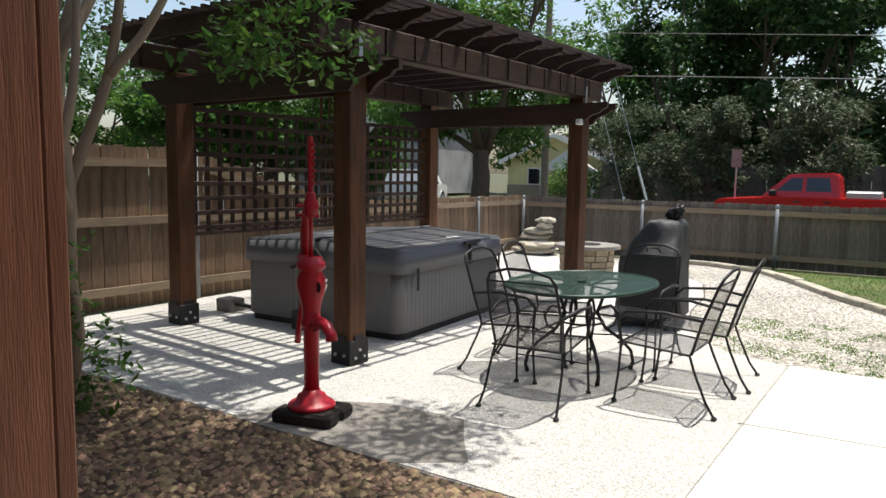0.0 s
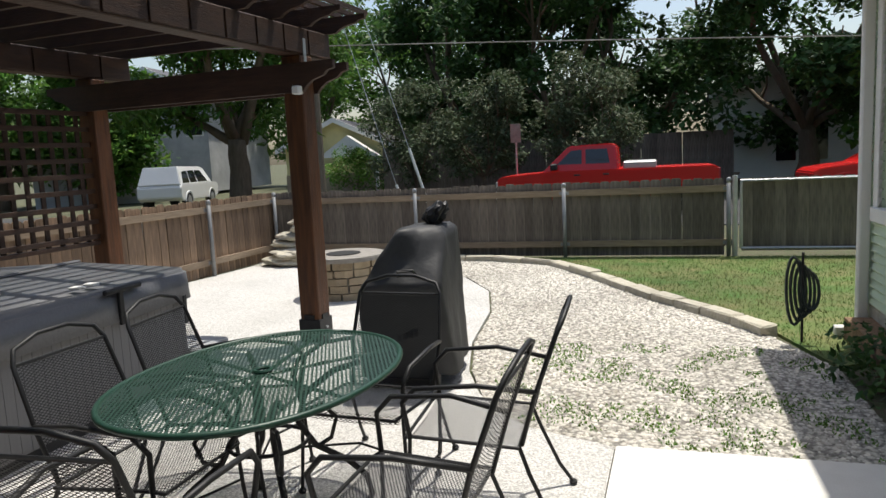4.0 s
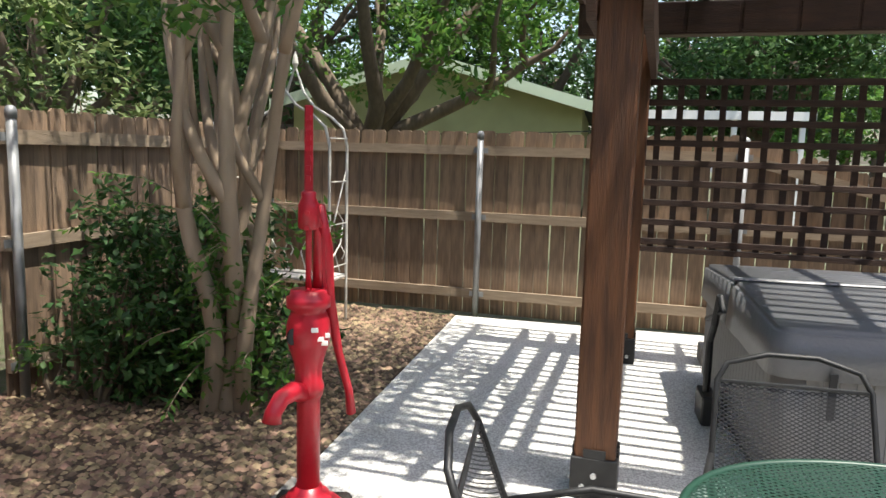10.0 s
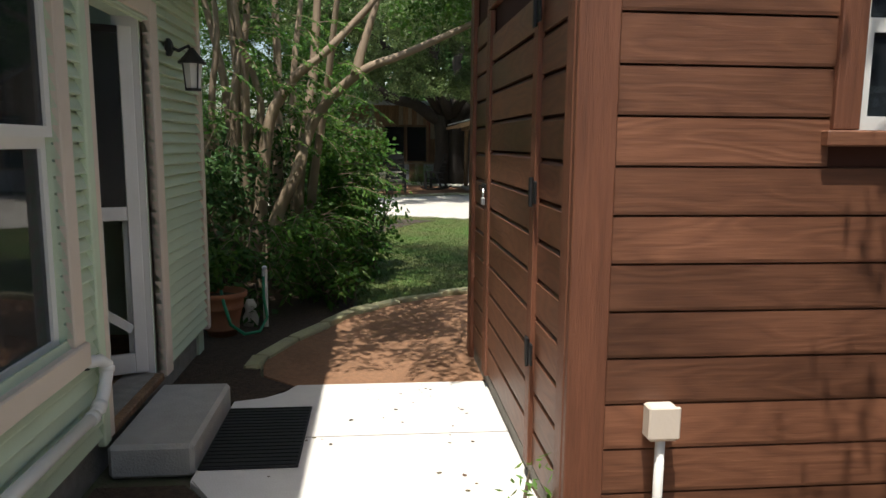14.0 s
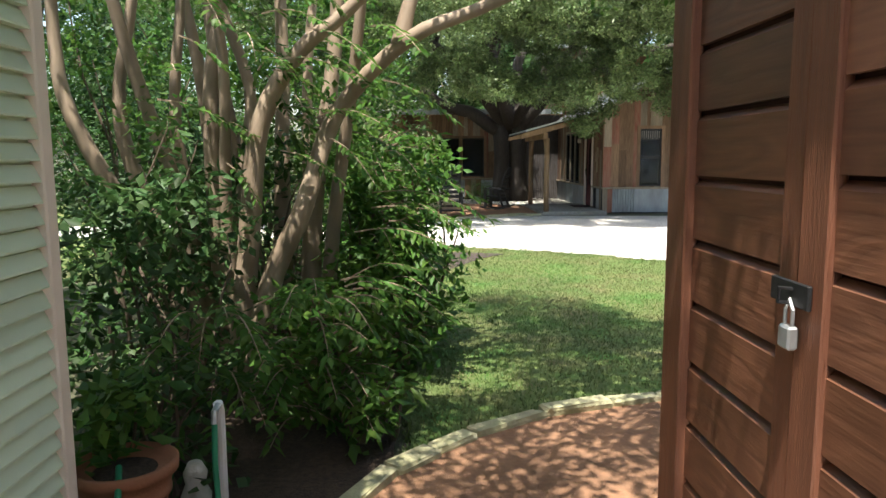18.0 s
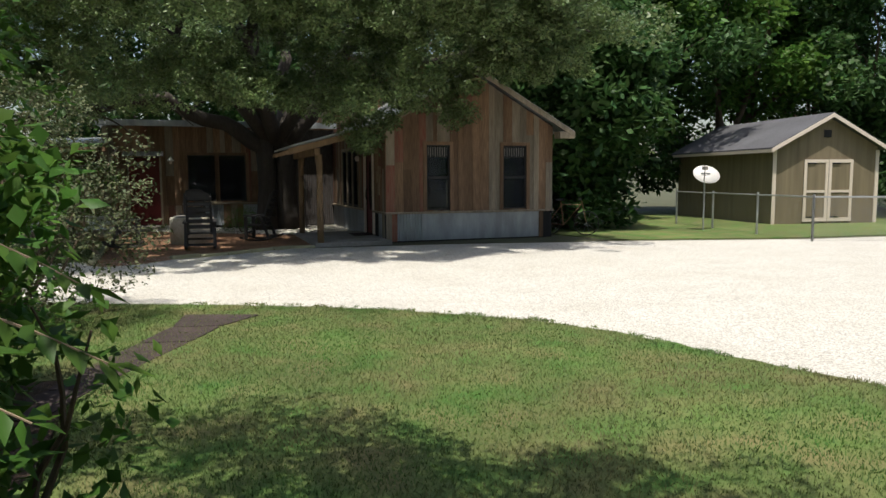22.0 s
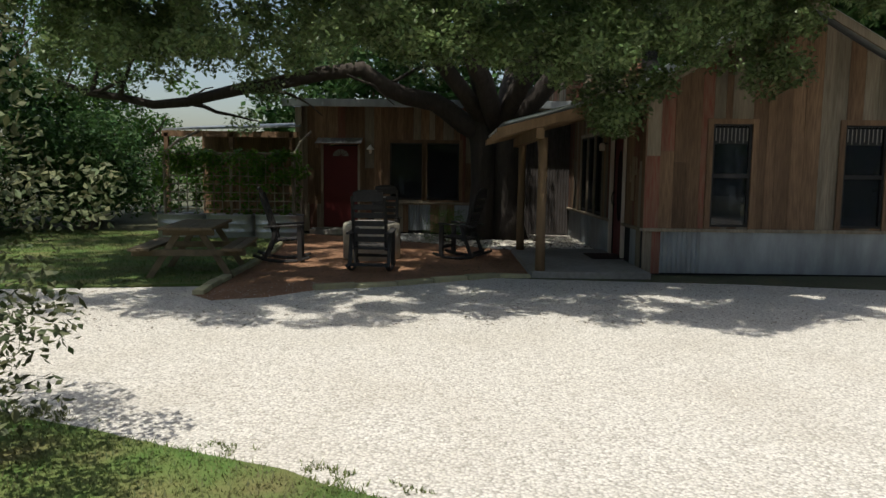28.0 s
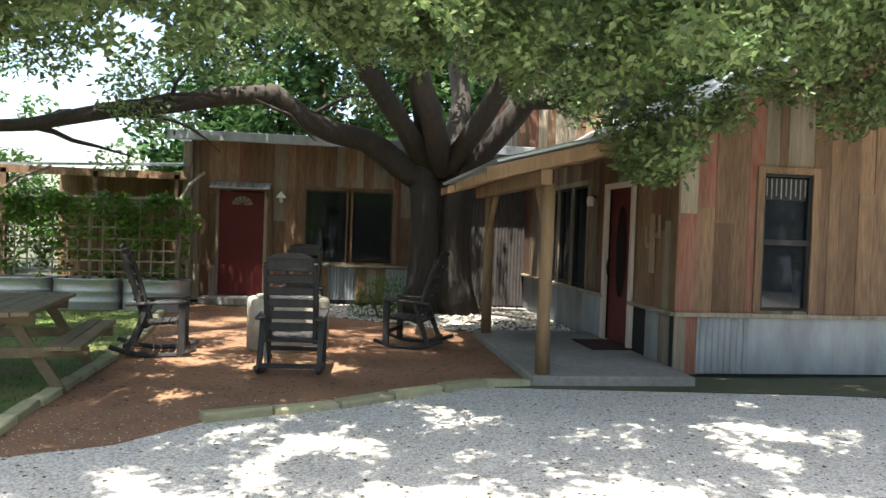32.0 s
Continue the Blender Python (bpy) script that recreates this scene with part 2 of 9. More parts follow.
# ---- geometry helpers ----
def done(bm, name, material, smooth=False):
    me = bpy.data.meshes.new(name)
    bm.to_mesh(me)
    bm.free()
    for mm in (material if isinstance(material, (list, tuple)) else [material]):
        me.materials.append(mm)
    if smooth:
        me.shade_smooth()
    return me


def part(name, bm, material, parent=None, label="", smooth=False):
    """Links a bmesh as one mesh object under a thing or a part."""
    ob = new(name, done(bm, name, material, smooth))
    if parent is not None:
        ob.parent = parent
    if label:
        ob["label"] = label
    return ob


def thing(name, m, label, category, group="", kind=""):
    ob = new(name)
    ob.empty_display_size = 0.1
    ob.matrix_world = m if isinstance(m, Matrix) else Matrix.Translation(m)
    return tagged(ob, label, category, group, kind)


def piece(name, me, parent, m):
    """One more object on a shared mesh."""
    ob = new(name, me)
    ob.parent = parent
    ob.matrix_basis = m if isinstance(m, Matrix) else Matrix.Translation(m)
    return ob


def add_box(bm, lo, hi, bevel=0.0, m=None):
    r = bmesh.ops.create_cube(bm, size=1.0)
    vs = r["verts"]
    c, d = [(a + b) / 2 for a, b in zip(lo, hi)], [max(abs(b - a), 1e-4) for a, b in zip(lo, hi)]
    for v in vs:
        v.co = Vector((c[0] + v.co.x * d[0], c[1] + v.co.y * d[1], c[2] + v.co.z * d[2]))
    if bevel:
        es = list({e for v in vs for e in v.link_edges})
        out = bmesh.ops.bevel(bm, geom=es, offset=min(bevel, min(d) * 0.45), segments=1, affect='EDGES', profile=0.6)
        vs = list({v for f in out["faces"] for v in f.verts} | {v for v in vs if v.is_valid})
    if m is not None:
        bmesh.ops.transform(bm, matrix=m, verts=vs)
    return bm


def box(lo, hi, bevel=0.0, m=None):
    return add_box(bmesh.new(), lo, hi, bevel, m)


def ring_frame(p, q):
    z = (q - p).normalized()
    x = z.orthogonal().normalized()
    return x, z.cross(x)


def add_tube(bm, pts, radii, sides=8, caps=True):
    """A round bar along points; radii: one number, or one for each point."""
    pts = [Vector(p) for p in pts]
    radii = [radii] * len(pts) if isinstance(radii, (int, float)) else radii
    rings, x = [], None
    for i, p in enumerate(pts):
        d = ((pts[min(i + 1, len(pts) - 1)] - p).normalized() + (p - pts[max(i - 1, 0)]).normalized()).normalized()
        x = d.orthogonal().normalized() if x is None else (x - d * x.dot(d)).normalized()
        y = d.cross(x)
        rings.append([bm.verts.new(p + (x * math.cos(a) + y * math.sin(a)) * radii[i]) for a in [2 * math.pi * k / sides for k in range(sides)]])
    for a, b in zip(rings, rings[1:]):
        for k in range(sides):
            bm.faces.new((a[k], a[(k + 1) % sides], b[(k + 1) % sides], b[k]))
    if caps:
        bm.faces.new(rings[0][::-1])
        bm.faces.new(rings[-1])
    return bm


def tube(pts, radii, sides=8):
    return add_tube(bmesh.new(), pts, radii, sides)


def add_lathe(bm, profile, sides=24, centre=(0, 0, 0)):
    c = Vector(centre)
    rings = [[bm.verts.new(c + Vector((r * math.cos(2 * math.pi * k / sides), r * math.sin(2 * math.pi * k / sides), z))) for k in range(sides)] for r, z in profile]
    for a, b in zip(rings, rings[1:]):
        for k in range(sides):
            bm.faces.new((a[k], a[(k + 1) % sides], b[(k + 1) % sides], b[k]))
    bm.faces.new(rings[0][::-1])
    bm.faces.new(rings[-1])
    return bm


def lathe(profile, sides=24, centre=(0, 0, 0)):
    return add_lathe(bmesh.new(), profile, sides, centre)


def prism(outline, z0, z1, bevel=0.0):
    """An upright slab with an outline in the plan."""
    bm = bmesh.new()
    a = [bm.verts.new((x, y, z0)) for x, y in outline]
    b = [bm.verts.new((x, y, z1)) for x, y in outline]
    bm.faces.new(a[::-1])
    top = bm.faces.new(b)
    for k in range(len(a)):
        bm.faces.new((a[k], a[(k + 1) % len(a)], b[(k + 1) % len(a)], b[k]))
    if bevel:
        bmesh.ops.bevel(bm, geom=list(top.edges), offset=bevel, segments=2, affect='EDGES')
    bmesh.ops.recalc_face_normals(bm, faces=bm.faces)
    return bm


def raw(name, verts, faces, material):
    """A mesh from arrays: verts (n, 3), faces (m, 3 or 4)."""
    verts, faces = np.asarray(verts, np.float32), np.asarray(faces, np.int32)
    me = bpy.data.meshes.new(name)
    me.vertices.add(len(verts))
    me.vertices.foreach_set("co", verts.ravel())
    k = faces.shape[1]
    me.loops.add(faces.size)
    me.loops.foreach_set("vertex_index", faces.ravel())
    me.polygons.add(len(faces))
    me.polygons.foreach_set("loop_start", np.arange(0, faces.size, k, dtype=np.int32))
    me.polygons.foreach_set("loop_total", np.full(len(faces), k, np.int32))
    me.update(calc_edges=True)
    me.materials.append(material)
    return me


RNG = np.random.default_rng(11)


def leaf_arrays(centres, length, width, droop=0.3, spread=None):
    """Folded leaf blades (two quads sharing the midrib) at centres, turned at random."""
    n = len(centres)
    az, tilt, roll = RNG.uniform(0, 2 * np.pi, n), RNG.normal(-droop, 0.5, n), RNG.uniform(-0.9, 0.9, n)
    L, W = length * RNG.uniform(0.6, 1.3, n), width * RNG.uniform(0.6, 1.3, n)
    d = np.stack([np.cos(az) * np.cos(tilt), np.sin(az) * np.cos(tilt), np.sin(tilt)], 1)
    s = np.stack([-np.sin(az), np.cos(az), np.zeros(n)], 1)
    u = np.cross(d, s)
    s2 = s * np.cos(roll)[:, None] + u * np.sin(roll)[:, None]
    up = np.cross(s2, d)
    c = np.asarray(centres)
    base, tip = c, c + d * L[:, None]
    mid = c + d * (0.45 * L)[:, None]
    a = mid + s2 * (W / 2)[:, None] + up * (0.15 * W)[:, None]
    b = mid - s2 * (W / 2)[:, None] + up * (0.15 * W)[:, None]
    v = np.stack([base, a, tip, b], 1).reshape(-1, 3)
    i = np.arange(n)[:, None] * 4
    f = np.concatenate([i + np.array([[0, 1, 2]]), i + np.array([[0, 2, 3]])], 1).reshape(-1, 3)
    return v, f


def clump_points(clumps, per, squash=0.75):
    """Random points round clump centres: rows of x, y, z, radius; more near the clump's outside."""
    out = []
    for x, y, z, r in clumps:
        n = max(3, int(per * r * r))
        d = RNG.normal(size=(n, 3))
        d /= np.linalg.norm(d, axis=1)[:, None]
        rad = r * RNG.uniform(0.25, 1.0, n) ** 0.5
        p = d * rad[:, None] * np.array([1, 1, squash]) + np.array([x, y, z])
        out.append(p)
    return np.concatenate(out)


def crown(clumps, per, length, width, material, parent, name="crown", droop=0.35):
    v, f = leaf_arrays(clump_points(clumps, per), length, width, droop)
    ob = new(name, raw(name, v, f, material))
    ob.parent = parent
    return ob


def sprays(rows, leaf, parent, length=0.085, width=0.04, pairs=11, sag=0.1, name="spray"):
    """Drooping twigs with leaves in pairs along them, thinning to the tip; rows: (base, tip)."""
    bm, cs, ds = bmesh.new(), [], []
    for p, q in rows:
        p, q = Vector(p), Vector(q)
        d = (q - p).length
        pts = [p.lerp(q, k / 6) + Vector((0, 0, sag * d * math.sin(math.pi * k / 6))) for k in range(7)]
        add_tube(bm, pts, [0.006 * (1 - 0.8 * k / 6) + 0.001 for k in range(7)], 4)
        n = max(5, int(pairs * d / 0.5))
        for k in range(n):
            u = 0.2 + 0.8 * (k + 0.5) / n
            c = p.lerp(q, u) + Vector((0, 0, sag * d * math.sin(math.pi * u)))
            t = ((q - p).normalized() + Vector((0, 0, sag * math.pi * math.cos(math.pi * u)))).normalized()
            side = t.cross(Vector((0, 0, 1))).normalized()
            for sg_ in (-1, 1):
                v = t * R.uniform(0.35, 0.75) + side * sg_ * R.uniform(0.6, 0.9) + Vector((0, 0, R.uniform(-0.5, 0.15)))
                cs.append(tuple(c))
                ds.append(tuple(v.normalized()))
        cs.append(tuple(q))
        ds.append(tuple((q - p).normalized()))
    c, d = np.array(cs), np.array(ds)
    m = len(c)
    s = np.cross(d, np.array([0, 0, 1.0])) + RNG.normal(0, 0.25, (m, 3))
    s /= np.linalg.norm(s, axis=1)[:, None]
    up = np.cross(s, d)
    L, W = length * RNG.uniform(0.65, 1.25, m)[:, None], width * RNG.uniform(0.7, 1.2, m)[:, None]
    mid, tip = c + d * L * 0.45 + up * W * 0.1, c + d * L - np.array([0, 0, 1.0]) * L * 0.15
    v = np.stack([c, mid + s * W / 2, tip, mid - s * W / 2], 1).reshape(-1, 3)
    i = np.arange(m)[:, None] * 4
    f = np.concatenate([i + np.array([[0, 1, 2]]), i + np.array([[0, 2, 3]])], 1).reshape(-1, 3)
    tagged(part("branchwork", bm, M_myrtle, parent), kind="stuff")
    ob = tagged(new(name, raw(name, v, f, leaf)), kind="stuff")
    ob.parent = parent
    return ob


def boughs(centres, sub=12, spread=0.8, r0=0.2, r1=0.34):
    """Clumps gathered into separate leafy boughs: domed on top, thinner below."""
    out = []
    for x, y, z, k in centres:
        for _ in range(sub):
            a, q = R.uniform(0, 2 * math.pi), math.sqrt(R.random()) * spread * k
            out.append((x + math.cos(a) * q, y + math.sin(a) * q, z + 0.55 * k * (1 - (q / (spread * k)) ** 2) + R.gauss(0, 0.1), R.uniform(r0, r1) * k))
    return out


def branch_curve(p, q, bend=0.15, n=6):
    p, q = Vector(p), Vector(q)
    d = (q - p).length
    o = Vector((R.uniform(-1, 1), R.uniform(-1, 1), R.uniform(-0.3, 0.6))) * bend * d
    return [p.lerp(q, k / n) + o * math.sin(math.pi * k / n) + Vector((R.uniform(-1, 1), R.uniform(-1, 1), R.uniform(-1, 1))) * 0.02 * d for k in range(n + 1)]


def tree(x, y, height, spread, trunk_r, leaf, label, limbs=7, fork=0.35, clump_r=0.9, n_clumps=60, per=120, length=0.12, width=0.06,
         bark=None, low=0.4, name="tree", lean=(0, 0), category="tree"):
    """A tapered trunk with limbs and a crown of separate leaves gathered in uneven clumps."""
    t = thing(name, (x, y, 0), label, category)
    top = Vector((lean[0], lean[1], height * 0.7))
    f = top * fork
    bm = tube(branch_curve((0, 0, -0.15), f, 0.05), [trunk_r * (1.35 - 0.45 * k / 6) if k else trunk_r * 1.7 for k in range(7)], 10)
    ends = []
    for k in range(limbs):
        a = 2 * math.pi * (k + R.uniform(-0.3, 0.3)) / limbs
        s = spread * R.uniform(0.45, 0.8)
        e = Vector((lean[0] + math.cos(a) * s, lean[1] + math.sin(a) * s, height * R.uniform(max(low, fork), 0.85)))
        c = branch_curve(f * R.uniform(0.8, 1.0), e, 0.12)
        add_tube(bm, c, [trunk_r * 0.55 * (1 - 0.85 * i / 6) for i in range(7)], 7)
        ends += c[3:]
        for j in range(2):
            g = e + Vector((R.uniform(-1, 1), R.uniform(-1, 1), R.uniform(-0.2, 0.7))) * spread * 0.3
            c2 = branch_curve(c[3 + j], g, 0.15)
            add_tube(bm, c2, [trunk_r * 0.25 * (1 - 0.8 * i / 6) for i in range(7)], 5)
            ends += c2[3:]
    part("trunk", bm, bark or M_bark, t, smooth=True)
    clumps = []
    for k in range(n_clumps):
        if k % 2 and ends:
            p = R.choice(ends)
            px, py, pz = p.x + R.gauss(0, clump_r * 0.6), p.y + R.gauss(0, clump_r * 0.6), p.z + R.gauss(0, clump_r * 0.5)
        else:
            a, rr, h = R.uniform(0, 2 * math.pi), math.sqrt(R.uniform(0.1, 1)), R.random()
            dome = math.sqrt(max(0.08, 1 - (abs(h - 0.4) / 0.62) ** 2))
            px, py, pz = lean[0] + math.cos(a) * rr * spread * dome, lean[1] + math.sin(a) * rr * spread * dome, height * (low + (1 - low) * h)
        clumps.append((px, py, max(pz, height * low * 0.8), clump_r * R.uniform(0.5, 1.25)))
    crown(clumps, per, length, width, leaf, t)
    return t


def bush(x, y, height, spread, leaf, label, n_clumps=25, per=220, length=0.07, width=0.04, clump_r=0.35, name="bush", bark=None, stems=7, base=0.1):
    t = thing(name, (x, y, 0), label, "bush")
    bm = bmesh.new()
    for k in range(stems):
        a = R.uniform(0, 6.28)
        e = (math.cos(a) * spread * R.uniform(0.2, 0.8), math.sin(a) * spread * R.uniform(0.2, 0.8), height * R.uniform(0.5, 0.95))
        add_tube(bm, branch_curve((R.uniform(-.1, .1), R.uniform(-.1, .1), -0.1), e, 0.12), [0.022 * (1 - 0.8 * i / 6) for i in range(7)], 5)
    part("branchwork", bm, bark or M_bark, t)
    clumps = []
    for k in range(n_clumps):
        a, rr, h = R.uniform(0, 6.28), math.sqrt(R.random()), R.random()
        dome = math.sqrt(max(0.1, 1 - (abs(h - 0.4) / 0.65) ** 2))
        clumps.append((math.cos(a) * rr * spread * dome, math.sin(a) * rr * spread * dome, height * (base + (0.95 - base) * h), clump_r * R.uniform(0.55, 1.2)))
    crown(clumps, per, length, width, leaf, t, "leaves")
    return t

# ---- the surfaces used ----
M_bark = mat("bark", (0.16, 0.12, 0.085), 0.95, scale=14, vary=0.7, bump=0.7, bump_scale=26, stretch=(1, 1, 0.3))
M_myrtle = mat("smooth_bark", (0.36, 0.275, 0.195), 0.75, scale=5, vary=0.8, second=(0.19, 0.135, 0.09), bump=0.25, bump_scale=18, stretch=(1, 1, 0.25))
M_oakbark = mat("oak_bark", (0.06, 0.05, 0.042), 0.95, scale=16, vary=0.7, bump=1.0, bump_scale=22, stretch=(1, 1, 0.3))
M_leaf = mat("leaves_mid", (0.09, 0.185, 0.034), 0.45, vary=0.3, scale=2, per_island=0.35, bump=0, island_hue=0.02, trans=0.48, spec=0.22)
M_leaf_dark = mat("leaves_dark", (0.055, 0.115, 0.034), 0.5, vary=0.3, scale=2, per_island=0.4, bump=0, island_hue=0.02, trans=0.35, spec=0.22)
M_leaf_oak = mat("leaves_oak", (0.165, 0.235, 0.09), 0.42, vary=0.3, scale=2, per_island=0.4, bump=0, island_hue=0.02, trans=0.32, spec=0.42)
M_leaf_bright = mat("leaves_bright", (0.12, 0.23, 0.035), 0.5, vary=0.3, scale=2, per_island=0.35, bump=0, island_hue=0.02, trans=0.35, spec=0.22)
M_leaf_pale = mat("leaves_pale", (0.16, 0.215, 0.08), 0.55, vary=0.3, scale=2, per_island=0.35, bump=0, island_hue=0.02, trans=0.25, spec=0.22)
M_leaf_grey = mat("leaves_grey", (0.115, 0.135, 0.065), 0.6, vary=0.4, scale=2, per_island=0.4, bump=0, island_hue=0.04, trans=0.2, spec=0.22)
M_grass = mat("lawn", (0.062, 0.145, 0.024), 0.9, vary=0.65, scale=2.2, second=(0.21, 0.15, 0.075), bump=0.5, bump_scale=90, coarse=0.5, coarse_amt=0.3)
M_blade = mat("grass_blade", (0.066, 0.158, 0.026), 0.6, vary=0.75, scale=0.9, second=(0.19, 0.15, 0.075), per_island=0.4, bump=0, island_hue=0.025, trans=0.38)
M_soil = mat("soil", (0.1, 0.085, 0.06), 0.95, vary=0.8, scale=12, second=(0.06, 0.09, 0.03), bump=0.6, bump_scale=60)
M_mulch = mat("mulch", (0.085, 0.055, 0.036), 0.95, vary=0.9, scale=40, second=(0.03, 0.02, 0.014), bump=0.9, bump_scale=90)
M_granite = mat("red_granite", (0.31, 0.165, 0.092), 0.95, vary=0.7, scale=30, second=(0.19, 0.105, 0.062), bump=0.6, bump_scale=160, coarse=1.2)
M_gravel = pebble_mat("white_gravel", (0.72, 0.69, 0.63), (0.43, 0.405, 0.355), 0.02, 0.66, 0.6, (0.46, 0.42, 0.35), 0.4)
M_gravel2 = pebble_mat("yard_gravel", (0.64, 0.61, 0.55), (0.3, 0.27, 0.225), 0.034, 0.35, 0.9, (0.26, 0.235, 0.18), 0.55)
M_stone_yard = mat("yard_stone", (0.48, 0.455, 0.4), 0.9, vary=0.5, scale=30, per_island=0.55, bump=0.2, island_hue=0.02)
M_leaf_ash = mat("leaves_ash", (0.085, 0.115, 0.06), 0.6, vary=0.4, scale=2, per_island=0.45, bump=0, island_hue=0.04, trans=0.25, spec=0.22)
M_stone = mat("gravel_stone", (0.56, 0.53, 0.465), 0.9, vary=0.5, scale=30, per_island=0.4, bump=0.2, island_hue=0.02)
M_riverrock = mat("river_rock", (0.2, 0.138, 0.087), 0.85, vary=0.5, scale=25, per_island=0.6, bump=0.25, island_hue=0.03)
M_aggregate = pebble_mat("exposed_aggregate", (0.66, 0.647, 0.62), (0.44, 0.425, 0.4), 0.011, 0.65, 0.45, (0.4, 0.39, 0.365), 0.45)
M_concrete = mat("concrete", (0.68, 0.66, 0.63), 0.9, vary=0.4, scale=12, second=(0.58, 0.56, 0.53), bump=0.2, bump_scale=120, coarse=0.9, coarse_amt=0.08)
M_concrete_old = mat("old_concrete", (0.3, 0.28, 0.25), 0.92, vary=0.6, scale=14, bump=0.35, bump_scale=70)
M_flag = mat("flagstone", (0.072, 0.05, 0.048), 0.95, vary=0.8, scale=9, second=(0.03, 0.022, 0.021), bump=0.4, bump_scale=40)
M_limestone = mat("limestone", (0.5, 0.46, 0.38), 0.9, vary=0.6, scale=14, second=(0.3, 0.28, 0.2), bump=0.5, bump_scale=40, per_object=0.15)
M_sill_lime = mat("mossy_limestone", (0.42, 0.4, 0.22), 0.9, vary=0.7, scale=10, second=(0.3, 0.27, 0.19), bump=0.5, bump_scale=40, per_object=0.2)
M_redwood = wood_mat("stained_siding", (0.19, 0.081, 0.043), (0.09, 0.036, 0.02))
M_redwood_v = mat("stained_trim", (0.19, 0.074, 0.04), 0.5, vary=0.6, scale=7, second=(0.1, 0.036, 0.02), bump=0.3, bump_scale=30, stretch=(9, 9, 0.6), coarse=1.4)
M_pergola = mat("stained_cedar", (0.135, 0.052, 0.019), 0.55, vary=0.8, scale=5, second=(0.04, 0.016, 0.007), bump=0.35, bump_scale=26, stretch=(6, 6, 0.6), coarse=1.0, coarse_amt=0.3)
# same cedar as the posts, with the roof's shade put into a darker colour
M_pergola_shaded = mat("stained_cedar_shaded", (0.056, 0.026, 0.014), 0.6, vary=0.8, scale=5, second=(0.022, 0.011, 0.007), bump=0.35, bump_scale=26, stretch=(1, 1, 6), coarse=1.0, coarse_amt=0.3)
M_fence = mat("weathered_cedar", (0.27, 0.18, 0.115), 0.9, vary=0.85, scale=6, second=(0.12, 0.085, 0.06), bump=0.4, bump_scale=30, stretch=(7, 7, 0.7), per_object=0.32, coarse=1.1, coarse_amt=0.35)
M_fence_grey = mat("grey_cedar", (0.19, 0.16, 0.135), 0.9, vary=0.8, scale=6, second=(0.07, 0.06, 0.05), bump=0.4, bump_scale=30, stretch=(7, 7, 0.7), per_object=0.25, coarse=0.8, coarse_amt=0.25)
M_rail = mat("fence_rail", (0.3, 0.23, 0.16), 0.9, vary=0.6, scale=7, second=(0.18, 0.13, 0.09), bump=0.3, bump_scale=30, stretch=(0.8, 0.8, 6))
M_galv = mat("galvanised_steel", (0.5, 0.51, 0.52), 0.42, 0.75, vary=0.35, scale=18, bump=0.05, coarse_amt=0.15)
M_post = mat("dull_galvanised_post", (0.27, 0.275, 0.28), 0.55, 0.4, vary=0.5, scale=9, bump=0.05, coarse_amt=0.25)
M_step = mat("grey_step_concrete", (0.4, 0.385, 0.355), 0.92, vary=0.6, scale=9, second=(0.3, 0.285, 0.26), bump=0.3, bump_scale=90)
M_tin = mat("weathered_tin", (0.34, 0.37, 0.39), 0.5, 0.55, vary=0.5, scale=6, second=(0.2, 0.21, 0.22), bump=0.08, coarse=1.5, coarse_amt=0.25, per_object=0.12, stretch=(3, 3, 0.8))
M_roof_tin = mat("roof_tin", (0.55, 0.57, 0.58), 0.4, 0.7, vary=0.4, scale=5, second=(0.35, 0.36, 0.37), bump=0.05)
M_barn = mat("barn_wood", (0.25, 0.155, 0.09), 0.9, vary=0.8, scale=6, second=(0.11, 0.065, 0.04), bump=0.4, bump_scale=30, stretch=(7, 7, 0.6), per_object=0.35, coarse=0.8, coarse_amt=0.3)
M_barn_grey = mat("barn_wood_grey", (0.32, 0.27, 0.2), 0.9, vary=0.7, scale=6, second=(0.17, 0.13, 0.09), bump=0.4, bump_scale=30, stretch=(7, 7, 0.6), per_object=0.3, coarse=0.8, coarse_amt=0.3)
M_barn_red = mat("barn_wood_red", (0.2, 0.06, 0.04), 0.9, vary=0.8, scale=6, second=(0.22, 0.15, 0.1), bump=0.4, bump_scale=30, stretch=(7, 7, 0.6), per_object=0.3, coarse=0.8, coarse_amt=0.3)
M_porchpost = mat("porch_timber", (0.27, 0.175, 0.095), 0.8, vary=0.6, scale=6, second=(0.17, 0.11, 0.065), bump=0.3, bump_scale=30, stretch=(6, 6, 0.7))
M_sage = mat("sage_siding", (0.54, 0.63, 0.47), 0.7, vary=0.25, scale=6, second=(0.46, 0.54, 0.4), bump=0.08, bump_scale=60, per_object=0.05, coarse_amt=0.06)
M_beige = mat("beige_trim", (0.66, 0.57, 0.48), 0.65, vary=0.2, scale=6, second=(0.58, 0.5, 0.42), bump=0.06, coarse_amt=0.05)
M_white = mat("white_paint", (0.74, 0.73, 0.7), 0.5, vary=0.2, scale=8, second=(0.62, 0.61, 0.58), bump=0.04, coarse_amt=0.06)
M_black = mat("black_iron", (0.018, 0.018, 0.019), 0.5, 0.3, vary=0.4, scale=20, second=(0.035, 0.035, 0.035), bump=0.06)
# near-black; behind cottage and workshop panes it stands in for unlit rooms
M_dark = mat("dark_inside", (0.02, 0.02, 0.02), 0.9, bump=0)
M_glass = glass_mat("window_glass")
M_screen = glass_mat("dark_screen", (0.012, 0.013, 0.014), 0.35, 0.15)
